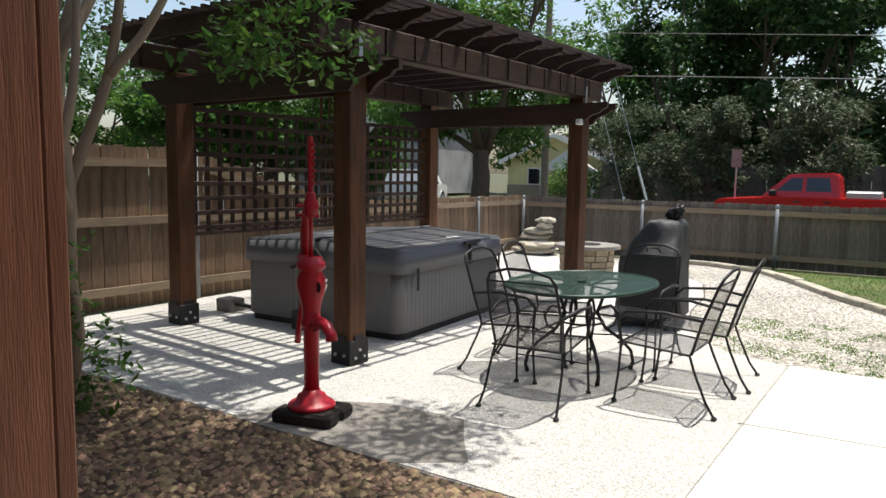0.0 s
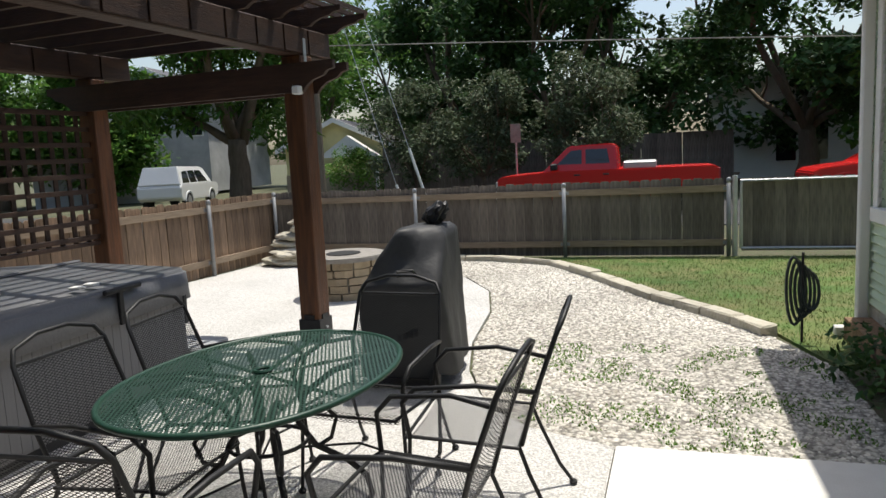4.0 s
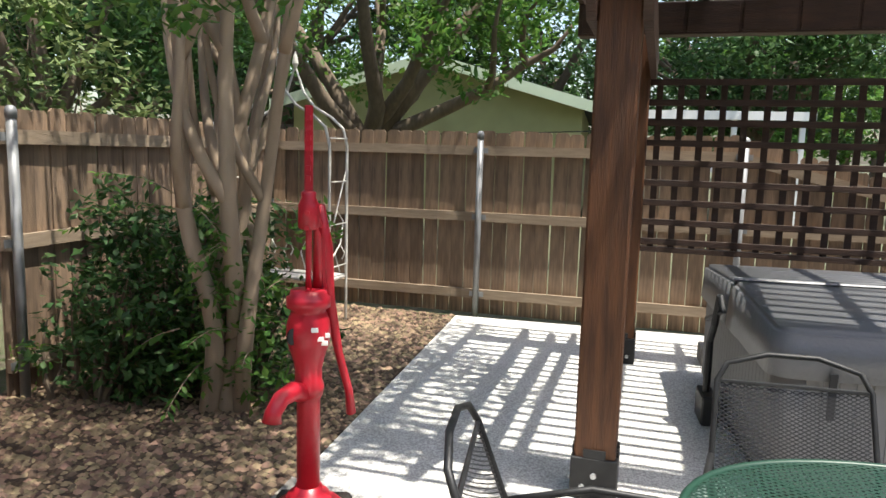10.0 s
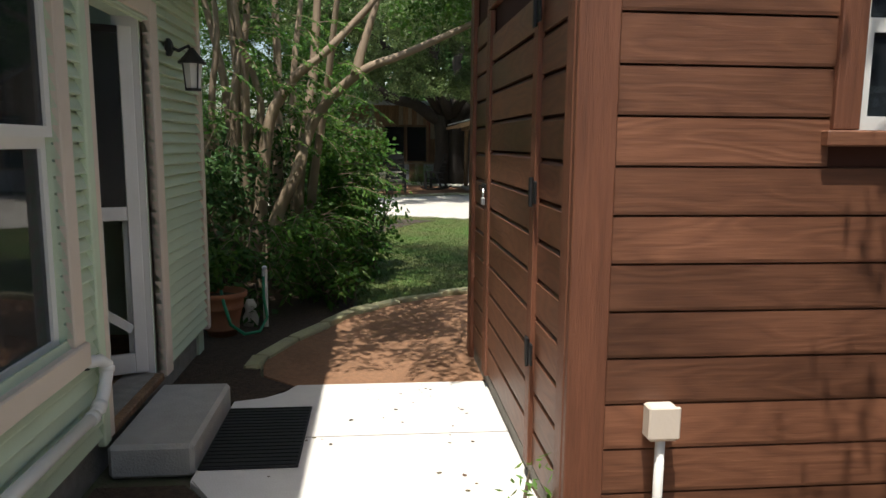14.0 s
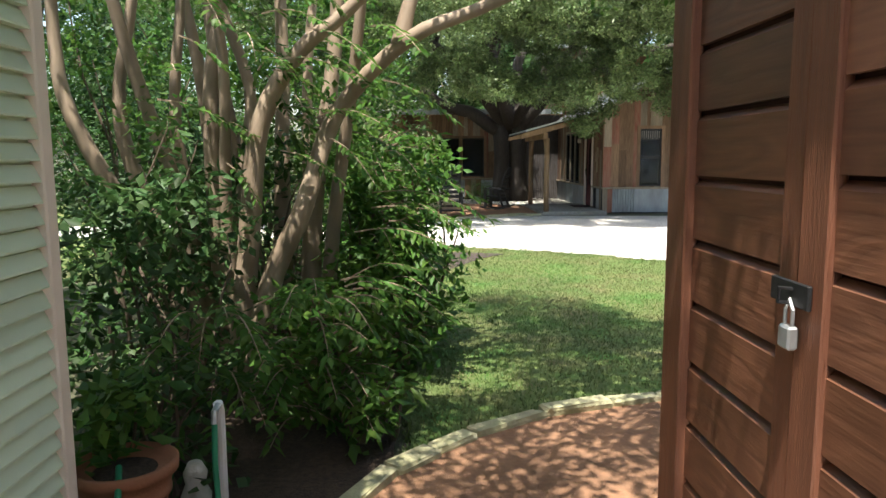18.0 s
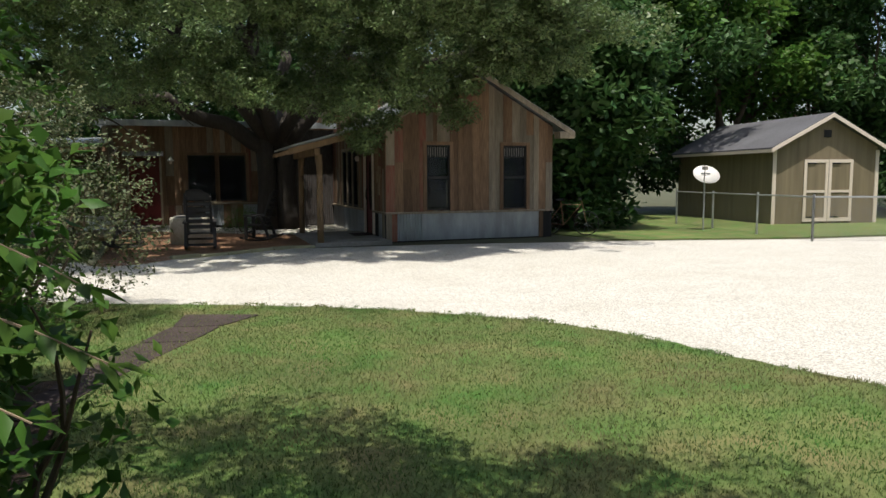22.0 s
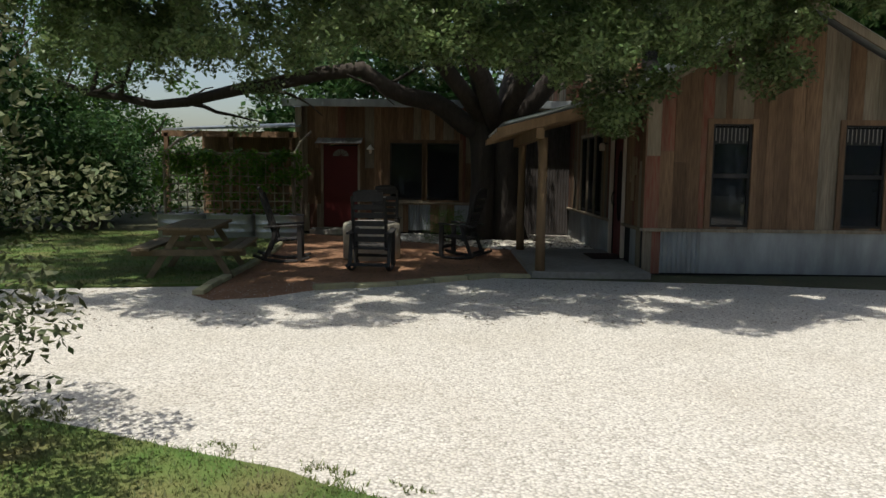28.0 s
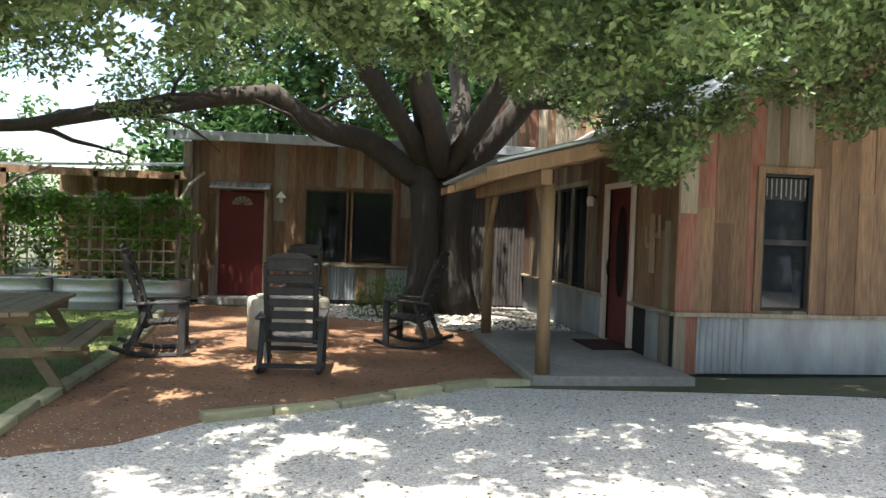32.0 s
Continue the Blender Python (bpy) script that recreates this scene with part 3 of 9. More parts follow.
M_asphalt = mat("asphalt", (0.06, 0.06, 0.06), 0.9, vary=0.5, scale=40, bump=0.3)


def sheet(name, outline, z0, z1, material, label, category, bevel=0.0, wob=0.0, kind="structure"):
    """A ground slab with an outline in the plan; wob roughens the outline."""
    pts = []
    for (x0, y0), (x1, y1) in zip(outline, outline[1:] + outline[:1]):
        d = math.hypot(x1 - x0, y1 - y0)
        n = max(1, int(d / 0.3)) if wob else 1
        for k in range(n):
            t = k / n
            pts.append((x0 + (x1 - x0) * t + (R.gauss(0, wob) if wob else 0), y0 + (y1 - y0) * t + (R.gauss(0, wob) if wob else 0)))
    bm = prism(pts, z0, z1, bevel)
    bmesh.ops.triangulate(bm, faces=[f for f in bm.faces if len(f.verts) > 4])
    return tagged(part(name, bm, material), label, category, kind=kind)


def inside(x, y, poly):
    c = False
    for (x0, y0), (x1, y1) in zip(poly, poly[1:] + poly[:1]):
        if (y0 > y) != (y1 > y) and x < (x1 - x0) * (y - y0) / (y1 - y0) + x0:
            c = not c
    return c


def ground_z(y):
    return -0.2 * min(1.0, max(0.0, (y - 14.2) / 4.0))


# ---- ground ----
gx = [-900, -300, -120] + list(range(-60, 61, 5)) + [120, 300, 900]
gy = [-900, -300, -120] + list(range(-60, 14, 4)) + [14, 14.2, 15, 16, 17, 18.2, 20, 24, 30, 40, 60, 120, 300, 900]
gv = [(x, y, ground_z(y) - 0.012) for y in gy for x in gx]
nx = len(gx)
gf = [(j * nx + i, j * nx + i + 1, (j + 1) * nx + i + 1, (j + 1) * nx + i) for j in range(len(gy) - 1) for i in range(nx - 1)]
tagged(new("ground", raw("ground", gv, gf, M_soil)), "bare brown soil with sparse weeds", "ground", kind="structure")
road = bmesh.new()
add_box(road, (-200, 19.5, -0.4), (200, 27, -0.185))
tagged(part("road", road, M_asphalt), "grey asphalt street beyond the fence", "road", kind="structure")

PATIO = [(-7.62, 3.36), (-1.32, 3.28), (-1.22, 6.72), (-1.7, 6.9), (-1.9, 7.08), (-2.13, 7.43), (-2.32, 7.92), (-2.49, 8.69), (-2.6, 9.87), (-2.85, 10.93),
         (-3.35, 11.8), (-4.08, 12.26), (-5.4, 12.75), (-7.05, 12.75), (-7.45, 9.0)]
sheet("patio", PATIO, -0.1, 0.02, M_aggregate, "pale exposed-aggregate concrete patio slab", "patio", 0.008)
SLAB = [(-1.8, -1.06), (-0.55, -1.06), (-0.5, -0.92), (-0.38, -0.82), (-0.2, -0.78), (-0.2, 0.26), (-0.32, 0.42), (-0.42, 0.62), (-0.44, 1.0), (-0.42, 2.3), (0.22, 2.5),
        (0.22, 6.7), (-1.212, 6.72), (-1.312, 3.28), (-1.35, 0.68), (-1.8, 0.66)]
slab = sheet("slab", SLAB, -0.1, 0.028, M_concrete, "smooth white concrete walk slab", "walkway", 0.008)
for a, b, n in (((-1.8, -0.2), (-0.2, -0.2), "a"), ((-1.3, 3.3), (-0.43, 3.3), "b"), ((-1.3, 5.0), (0.2, 5.1), "c")):
    part("joint", tube([(a[0], a[1], 0.0285), (b[0], b[1], 0.0285)], 0.003, 4), M_concrete_old, slab)
BED = [(-7.85, 1.15), (-4.4, 1.05), (-1.8, 1.02), (-1.79, 0.66), (-1.36, 0.69), (-1.33, 3.27), (-7.63, 3.35)]
sheet("rock_bed", BED, -0.1, 0.012, M_mulch, "brown mulch and river-rock bed beside the shed", "flower bed", wob=0.0)
sheet("house_bed", [(-0.4, 0.64), (-0.3, 0.44), (-0.18, 0.28), (0.22, 0.28), (0.22, 2.48), (-0.41, 2.28), (-0.43, 1.0)], -0.1, 0.015, M_mulch, "dark mulch bed beside the house", "flower bed")
sheet("pot_bed", [(-0.53, -1.07), (-0.36, -0.86), (-0.19, -0.8), (0.28, -0.8), (0.6, -2.5), (0.9, -9), (-0.75, -9), (-0.85, -3.1), (-0.4, -2.2), (-0.22, -1.7), (-0.28, -1.3)], -0.1, 0.014, M_mulch, "shaded dark mulch bed under the shrubs", "flower bed")
YARD = [(-1.2, 6.73), (0.2, 6.71), (0.2, 8.3), (-0.12, 9.2), (-1.0, 10.55), (-1.75, 11.85), (-2.4, 12.85), (-3.4, 13.25), (-4.6, 13.35), (-7.2, 13.4), (-7.1, 12.8), (-5.4, 12.78), (-4.06, 12.29), (-3.32, 11.83),
        (-2.83, 10.95), (-2.58, 9.88), (-2.47, 8.7), (-2.3, 7.94), (-2.11, 7.45), (-1.88, 7.1), (-1.68, 6.92)]
sheet("yard_gravel", YARD, -0.1, 0.006, M_gravel2, "coarse cream gravel with tufts of grass", "gravel")
LAWN_N = [(0.2, 8.35), (0.62, 8.6), (0.62, 9.35), (6, 9.4), (6, 13.5), (-3.2, 13.5), (-2.35, 12.95), (-1.68, 11.9), (-0.93, 10.6), (-0.05, 9.25)]
sheet("lawn_north", LAWN_N, -0.1, 0.015, M_grass, "green mown lawn by the back fence", "lawn")
GRANITE = [(-1.8, -1.07), (-0.56, -1.07), (-0.3, -1.32), (-0.24, -1.7), (-0.42, -2.2), (-0.86, -3.08), (-1.3, -3.55), (-1.75, -3.87), (-2.2, -4.03), (-2.9, -4.24), (-4.6, -4.4), (-6.5, -4.3), (-6.5, -2.03), (-1.8, -2.03)]
sheet("granite_path", GRANITE, -0.1, 0.01, M_granite, "red crushed-granite path in dappled shade", "path")
LAWN_S = [(-0.9, -3.12), (-1.34, -3.6), (-1.8, -3.93), (-2.25, -4.09), (-2.9, -4.3), (-4.6, -4.46), (-8.0, -4.3), (-7.2, -5.2), (-6.5, -6.3), (-6.0, -7.6), (-5.55, -9.0), (-5.05, -9.85), (-4.13, -10.6), (-3.16, -11.35),
          (-1.78, -12.05), (-0.16, -12.7), (2.5, -13.6), (6.5, -14.2), (6.5, -9.02), (-0.74, -9.02)]
sheet("lawn_south", LAWN_S, -0.1, 0.018, M_grass, "green lawn with dry patches beside the drive", "lawn", wob=0.03)
DRIVE = [(-8.0, -4.3), (-30, -2), (-30, -15.3), (-15.7, -16.4), (-11.5, -17.6), (-7.2, -18.5), (-3, -18.9), (0.6, -17.7), (8, -16.5), (16, -15.8), (16, -13), (6.5, -14.2), (2.5, -13.55), (-0.16, -12.6), (-1.78, -11.95), (-3.16, -11.25), (-4.1, -10.5), (-5.0, -9.8),
         (-5.5, -9.0), (-5.95, -7.6), (-6.45, -6.3), (-7.15, -5.2)]
sheet("drive", DRIVE, -0.1, 0.009, M_gravel, "white crushed limestone gravel driveway", "driveway", wob=0.0)
sheet("apron", [(-4.3, -19.05), (-6.0, -19.2), (-10.7, -19.75), (-11.0, -19.2), (-11.4, -17.7), (-7.2, -18.6), (-3.1, -18.95)], -0.1, 0.004, M_soil, "strip of bare dirt and leaf litter", "ground")
sheet("court", [(0.25, -17.1), (-0.1, -16.75), (-0.7, -17.0), (-1.2, -17.6), (-2.2, -18.0), (-3.64, -18.92), (-4.25, -19.0), (-4.4, -22.6), (-2.2, -24.2), (-0.6, -25.4), (0.35, -25.9), (1.0, -25.9), (0.45, -22.5), (0.3, -20.4)], -0.1, 0.011, M_granite, "red crushed-granite sitting court in dappled shade", "courtyard")
sheet("court_bed", [(-4.4, -22.62), (-6.0, -22.6), (-6.0, -26.3), (-0.4, -26.3), (-0.5, -25.5), (-2.1, -24.25)], -0.1, 0.013, M_mulch, "bed of pale stones and leaf litter round the oak", "flower bed")
sheet("lawn_east", [(0.28, -18.0), (0.33, -20.4), (0.5, -22.5), (1.05, -26), (14, -27), (14, -17), (6, -16.6)], -0.1, 0.016, M_grass, "shaded lawn by the planted trellis", "lawn", wob=0.02)
sheet("lawn_west", [(-10.9, -19.9), (-11.2, -18.2), (-15.7, -16.9), (-30, -15.6), (-30, -30), (-10.9, -30)], -0.1, 0.012, M_grass, "lawn in front of the tan shed", "lawn", wob=0.03)

# ---- walls of the setting: the sage house ----
M_found = M_concrete_old


def lap_wall(name, x, y0, y1, z0, z1, holes, label, step=0.069, face=-1):
    """A thick wall along y with overlapping boards on its face; holes: y0, y1, z0, z1."""
    w = thing(name, (0, 0, 0), label, "wall", kind="structure")
    ys = sorted({y0, y1, *[h[0] for h in holes], *[h[1] for h in holes]})
    bm = bmesh.new()
    for a, b in zip(ys, ys[1:]):
        cuts = sorted([(h[2], h[3]) for h in holes if h[0] <= a and h[1] >= b])
        z = z0
        for lo, hi in cuts + [(z1, z1)]:
            if lo > z + 0.01:
                add_box(bm, (x, a, z), (x - face * 0.16, b, lo))
            z = max(z, hi)
    part("core", bm, M_sage, w)
    n = int((z1 - z0) / step)
    made = {}
    for k in range(n):
        zz = z0 + k * step
        spans = [(y0, y1)]
        for h in holes:
            if h[2] < zz + step * 0.5 < h[3]:
                spans = [s for a, b in spans for s in ((a, min(b, h[0])), (max(a, h[1]), b)) if s[1] - s[0] > 0.02]
        for a, b in spans:
            key = round(b - a, 3)
            if key not in made:
                bm = bmesh.new()
                L = b - a
                prof = [(0.0, 0.0), (face * 0.002, 0.0), (face * 0.002, 0.011), (face * 0.036, 0.011), (face * 0.036, 0.018), (face * 0.012, step), (0.0, step)]
                lo = [bm.verts.new((px, 0, pz)) for px, pz in prof]
                hi = [bm.verts.new((px, L, pz)) for px, pz in prof]
                bm.faces.new(lo[::-1])
                bm.faces.new(hi)
                for i in range(7):
                    bm.faces.new((lo[i], lo[(i + 1) % 7], hi[(i + 1) % 7], hi[i]))
                bmesh.ops.recalc_face_normals(bm, faces=bm.faces)
                made[key] = done(bm, "board", M_sage)
            piece("board", made[key], w, (x, a, zz))
    return w


HX = 0.25
wall_w = lap_wall("wall_west", HX, -1.98, 3.5, 0.2, 3.05, [(-0.85, 0.02, 0.18, 2.3), (0.42, 1.62, 0.72, 2.5)], "sage-green lap siding house wall")
part("foundation", box((HX + 0.02, -1.96, -0.1), (HX + 0.2, 3.5, 0.2)), M_concrete_old, wall_w, "grey concrete foundation")
part("corner_board", box((HX - 0.045, -2.05, 0.17), (HX + 0.06, -1.98, 3.05), 0.006), M_beige, wall_w)
part("corner_board", box((HX - 0.045, 0.085, 0.16), (HX - 0.005, 0.16, 3.05), 0.006), M_sage, wall_w)
wall_n = lap_wall("wall_west_far", 0.62, 3.5, 9.3, 0.28, 3.05, [(6.3, 9.0, 1.05, 2.75)], "sage-green lap siding house wall with screened porch windows")
part("foundation", box((0.6, 3.5, -0.1), (0.8, 9.3, 0.28), 0.01), M_limestone, wall_n, "pale stone foundation")
tagged(part("wall_south", box((HX, -1.98, 0), (9, -1.83, 3.05)), M_sage), "sage-green house end wall", "wall", kind="structure")
tagged(part("wall_north", box((0.62, 9.15, 0), (9, 9.3, 3.05)), M_sage), "sage-green house end wall", "wall", kind="structure")
tagged(part("wall_return", box((HX, 3.35, 0), (0.78, 3.5, 3.05)), M_sage), "short sage-green return wall", "wall", kind="structure")
tagged(part("wall_inside", box((2.6, -1.83, 0), (2.7, 9.15, 3.0)), M_beige), "plain inside wall seen through the windows", "wall", kind="structure")
tagged(part("floor", box((HX + 0.16, -1.83, 0.0), (2.6, 9.15, 0.18)), M_barn), "wooden house floor", "floor", kind="structure")
hr = thing("house_roof", (0, 0, 0), "low grey shingle roof of the house", "roof", kind="structure")
for x0, y0, y1 in ((-0.36, -2.7, 3.5), (0.08, 3.5, 9.7)):
    bm = bmesh.new()
    vs = [bm.verts.new(v) for v in ((x0, y0, 3.0), (x0, y1, 3.0), (5.0, y1, 4.6), (5.0, y0, 4.6))]
    bm.faces.new(vs)
    ext = bmesh.ops.extrude_face_region(bm, geom=list(bm.faces))
    bmesh.ops.translate(bm, vec=(0, 0, 0.12), verts=[v for v in ext["geom"] if isinstance(v, bmesh.types.BMVert)])
    bmesh.ops.recalc_face_normals(bm, faces=bm.faces)
    part("shingle_slope", bm, M_asphalt, hr)
    part("fascia", box((x0 - 0.03, y0, 2.92), (x0 + 0.01, y1, 3.1)), M_beige, hr)
    part("soffit", box((x0 + 0.01, y0 + 0.05, 2.93), (0.7, y1 - 0.05, 2.96)), M_beige, hr)


def house_window(name, x, y0, y1, z0, z1, label, rows=2, cols=1, glass=None, sashes=True, outer=M_beige):
    w = thing(name, (x, (y0 + y1) / 2, z0), label, "window", kind="structure")
    W, H = (y1 - y0) / 2, z1 - z0
    c = 0.11
    part("casing", box((-0.045, -W - c, -c), (-0.01, -W, H + c), 0.005), outer, w)
    part("casing", box((-0.045, W, -c), (-0.01, W + c, H + c), 0.005), outer, w)
    part("casing", box((-0.045, -W, H), (-0.01, W, H + c), 0.005), outer, w)
    part("sill", box((-0.065, -W - c, -c), (-0.008, W + c, -0.0), 0.008), outer, w)
    for k in range(rows):
        for j in range(cols):
            a, b = -W + 2 * W * j / cols, -W + 2 * W * (j + 1) / cols
            lo, hi = H * k / rows, H * (k + 1) / rows
            off = 0.02 if k == 0 else -0.01
            bm = bmesh.new()
            t = 0.045
            add_box(bm, (off, a, lo), (off + 0.035, a + t, hi))
            add_box(bm, (off, b - t, lo), (off + 0.035, b, hi))
            add_box(bm, (off, a + t, lo), (off + 0.035, b - t, lo + t))
            add_box(bm, (off, a + t, hi - t), (off + 0.035, b - t, hi))
            f = part("sash", bm, M_white, w)
            p = part("pane", box((off + 0.014, a + t, lo + t), (off + 0.02, b - t, hi - t)), glass or M_glass, f)
            p.visible_shadow = False
    return w


w1 = house_window("window_1", HX, 0.42, 1.62, 0.72, 2.5, "white double-hung house window with beige trim and green blinds")
for k in range(14):
    part("blind_slat", box((0.09, -0.55, 0.9 + k * 0.06), (0.12, 0.55, 0.905 + k * 0.06), m=Matrix.Identity(4)), M_sage, w1)
w2 = house_window("window_2", 0.62, 6.3, 9.0, 1.05, 2.75, "band of dark screened porch windows in white frames", rows=2, cols=3, glass=M_screen, outer=M_white)

# ---- doors of the house ----
d = thing("door_1", (HX, -0.42, 0.2), "white screen door standing ajar in a beige frame", "door", kind="structure")
part("jamb", box((-0.05, -0.56, -0.03), (0.02, -0.43, 2.2), 0.006), M_beige, d)
part("jamb", box((-0.04, 0.44, -0.03), (0.02, 0.5, 2.2), 0.006), M_beige, d)
part("head", box((-0.05, -0.43, 2.1), (0.02, 0.44, 2.22), 0.006), M_beige, d)
part("lining", box((0.02, -0.432, -0.03), (0.165, -0.418, 2.2)), M_white, d)
part("lining", box((0.02, 0.43, -0.03), (0.165, 0.442, 2.2)), M_white, d)
part("threshold", box((-0.03, -0.43, -0.05), (0.17, 0.44, -0.005), 0.006), M_barn, d)
leaf = thing("screen_door", pose(HX + 0.05, -0.81, 0.22, 0, 0, -66), "white slatted screen door left ajar", "door")
bm = bmesh.new()
for a, b, h in ((0.0, 0.07, 2.02), (0.73, 0.8, 1.14)):
    add_box(bm, (0, a, 0), (0.035, b, h), 0.004)
for a, b in ((0, 0.12), (0.92, 1.0)):
    add_box(bm, (0.002, 0.07, a), (0.033, 0.73, b), 0.004)
part("door_frame", bm, M_white, leaf)
for k in range(1, 4):
    part("slat", box((0.004, 0.07 + k * 0.165 - 0.035, 0.12), (0.03, 0.07 + k * 0.165 + 0.01, 1.15 if k == 2 else 0.92), 0.003), M_white, leaf)
part("brace", box((0.006, 0.1, -0.02), (0.028, 0.84, 0.03), m=Matrix.Translation((0, 0, 0.2)) @ Matrix.Rotation(radians(38), 4, 'X')), M_white, leaf)
for z in (0.98, 1.18):
    part("latch", box((-0.03, 0.745, z), (0.0, 0.79, z + 0.07), 0.006), M_black, leaf, "black latch")
part("screen_frame", box((0.006, 0.73, 1.14), (0.03, 0.765, 2.02), 0.003), M_black, leaf, "dark upper screen frame")
part("screen_frame", box((0.006, 0.07, 1.98), (0.03, 0.73, 2.02), 0.003), M_black, leaf, "dark upper screen frame")
part("screen", box((0.016, 0.07, 1.0), (0.019, 0.73, 1.98)), M_screen, leaf)
st = thing("door_step", (0, 0, 0), "single grey concrete step below the screen door", "step", kind="structure")
part("step", box((-0.2, -0.72, 0.0), (0.2, 0.18, 0.17), 0.02), M_step, st)
mt = thing("door_mat", (-0.45, -0.23, 0.03), "black ribbed rubber door mat", "mat")
part("mat", box((-0.24, -0.4, 0.0), (0.24, 0.4, 0.012), 0.004), M_black, mt)
for k in range(18):
    part("rib", box((-0.23, -0.385 + k * 0.0445, 0.012), (0.23, -0.37 + k * 0.0445, 0.016)), M_black, mt)

# ---- the red-stained shed ----
SX0, SX1, SY0, SY1 = -4.42, -1.8, -1.75, 1.0
shed = thing("shed", (0, 0, 0), "red-brown stained wooden shed with lap boards", "shed")
M_shedcore = mat("shed_core", (0.06, 0.02, 0.012), 0.9, bump=0)
bm = bmesh.new()
WX0, WX1, WZ0, WZ1 = -3.44, -2.82, 1.66, 2.4
for lo, hi in (((SX0, SY1 - 0.12, 0.1), (WX0, SY1 - 0.01, 2.76)), ((WX1, SY1 - 0.12, 0.1), (SX1, SY1 - 0.01, 2.76)), ((WX0, SY1 - 0.12, 0.1), (WX1, SY1 - 0.01, WZ0)), ((WX0, SY1 - 0.12, WZ1), (WX1, SY1 - 0.01, 2.76)),
               ((SX1 - 0.12, SY0, 0.1), (SX1 - 0.01, SY1 - 0.12, 2.76)), ((SX0, SY0, 0.1), (SX0 + 0.11, SY1 - 0.12, 2.76)), ((SX0 + 0.11, SY0, 0.1), (SX1 - 0.12, SY0 + 0.11, 2.76))):
    add_box(bm, lo, hi)
part("wall_core", bm, M_shedcore, shed)
part("sill_beam", box((SX0, SY0, -0.08), (SX1 + 0.0, SY1 + 0.0, 0.1), 0.004), M_concrete_old, shed, "grey concrete footing")
BH = 0.1778
for k in range(16):
    z = 0.105 + k * BH
    spans = [(SX0 + 0.1, SX1 - 0.12)]
    if WZ0 - 0.16 < z + BH / 2 < WZ1 + 0.1:
        spans = [(SX0 + 0.1, WX0 - 0.1), (WX1 + 0.1, SX1 - 0.12)]
    for a, b in spans:
        bm = bmesh.new()
        pr = [(0.0, 0.0), (0.024, 0.0), (0.026, 0.012), (0.021, BH - 0.009), (0.0, BH - 0.002)]
        lo = [bm.verts.new((a, SY1 - 0.008 + p, z + q)) for p, q in pr]
        hi = [bm.verts.new((b, SY1 - 0.008 + p, z + q)) for p, q in pr]
        bm.faces.new(lo)
        bm.faces.new(hi[::-1])
        for i in range(5):
            bm.faces.new((lo[i], hi[i], hi[(i + 1) % 5], lo[(i + 1) % 5]))
        bmesh.ops.recalc_face_normals(bm, faces=bm.faces)
        part("board", bm, M_redwood, shed)
for lo, hi in (((SX1 - 0.12, SY1 - 0.005, 0.02), (SX1 + 0.03, SY1 + 0.035, 2.76)), ((SX1 - 0.005, SY1 - 0.11, 0.02), (SX1 + 0.034, SY1 - 0.006, 2.76)), ((SX0 - 0.03, SY1 - 0.005, 0.05), (SX0 + 0.1, SY1 + 0.035, 2.76)),
               ((SX1 - 0.005, SY0 - 0.03, 0.02), (SX1 + 0.034, SY0 + 0.12, 2.76))):
    part("corner_board", box(lo, hi, 0.005), M_redwood_v, shed)


def shed_panel(y0, y1, name, parent, frame_near, frame_far, z0=0.12, z1=2.45, off=0.0):
    """Boarded panel of the door side, with upright frames at its ends."""
    n = int((z1 - z0) / BH)
    for k in range(n):
        z = z0 + k * BH
        bm = bmesh.new()
        pr = [(0.0, 0.0), (0.02, 0.0), (0.02, BH - 0.028), (0.0, BH - 0.01)]
        lo = [bm.verts.new((SX1 - 0.012 + off + p, y0 + frame_far, z + q)) for p, q in pr]
        hi = [bm.verts.new((SX1 - 0.012 + off + p, y1 - frame_near, z + q)) for p, q in pr]
        bm.faces.new(lo)
        bm.faces.new(hi[::-1])
        for i in range(4):
            bm.faces.new((lo[i], hi[i], hi[(i + 1) % 4], lo[(i + 1) % 4]))
        bmesh.ops.recalc_face_normals(bm, faces=bm.faces)
        part("board", bm, M_redwood, parent)
    if frame_near:
        part("stile", box((SX1 - 0.012 + off, y1 - frame_near, z0 - 0.03), (SX1 + 0.022 + off, y1, z1), 0.004), M_redwood_v, parent)
    if frame_far:
        part("stile", box((SX1 - 0.012 + off, y0, z0 - 0.03), (SX1 + 0.022 + off, y0 + frame_far, z1), 0.004), M_redwood_v, parent)


shed_panel(0.4, 0.89, "panel", shed, 0.0, 0.0)
shed_panel(-1.63, -1.02, "panel", shed, 0.08, 0.0)
shed_door = thing("door_shed", (0, 0, 0), "red-brown boarded shed door closed with a padlock", "door", kind="structure")
shed_panel(-1.01, 0.4, "door", shed_door, 0.09, 0.1, 0.14, 2.4, 0.008)
part("head_trim", box((SX1 - 0.012, -1.02, 2.41), (SX1 + 0.03, 0.4, 2.76), 0.004), M_redwood_v, shed)
for z in (0.6, 1.33, 2.1):
    bm = box((SX1 + 0.03, 0.33, z), (SX1 + 0.042, 0.39, z + 0.12), 0.003)
    add_box(bm, (SX1 + 0.03, 0.41, z + 0.01), (SX1 + 0.04, 0.46, z + 0.11), 0.003)
    add_tube(bm, [(SX1 + 0.044, 0.4, z - 0.005), (SX1 + 0.044, 0.4, z + 0.125)], 0.009, 6)
    part("hinge", bm, M_black, shed_door, "dark steel hinge")
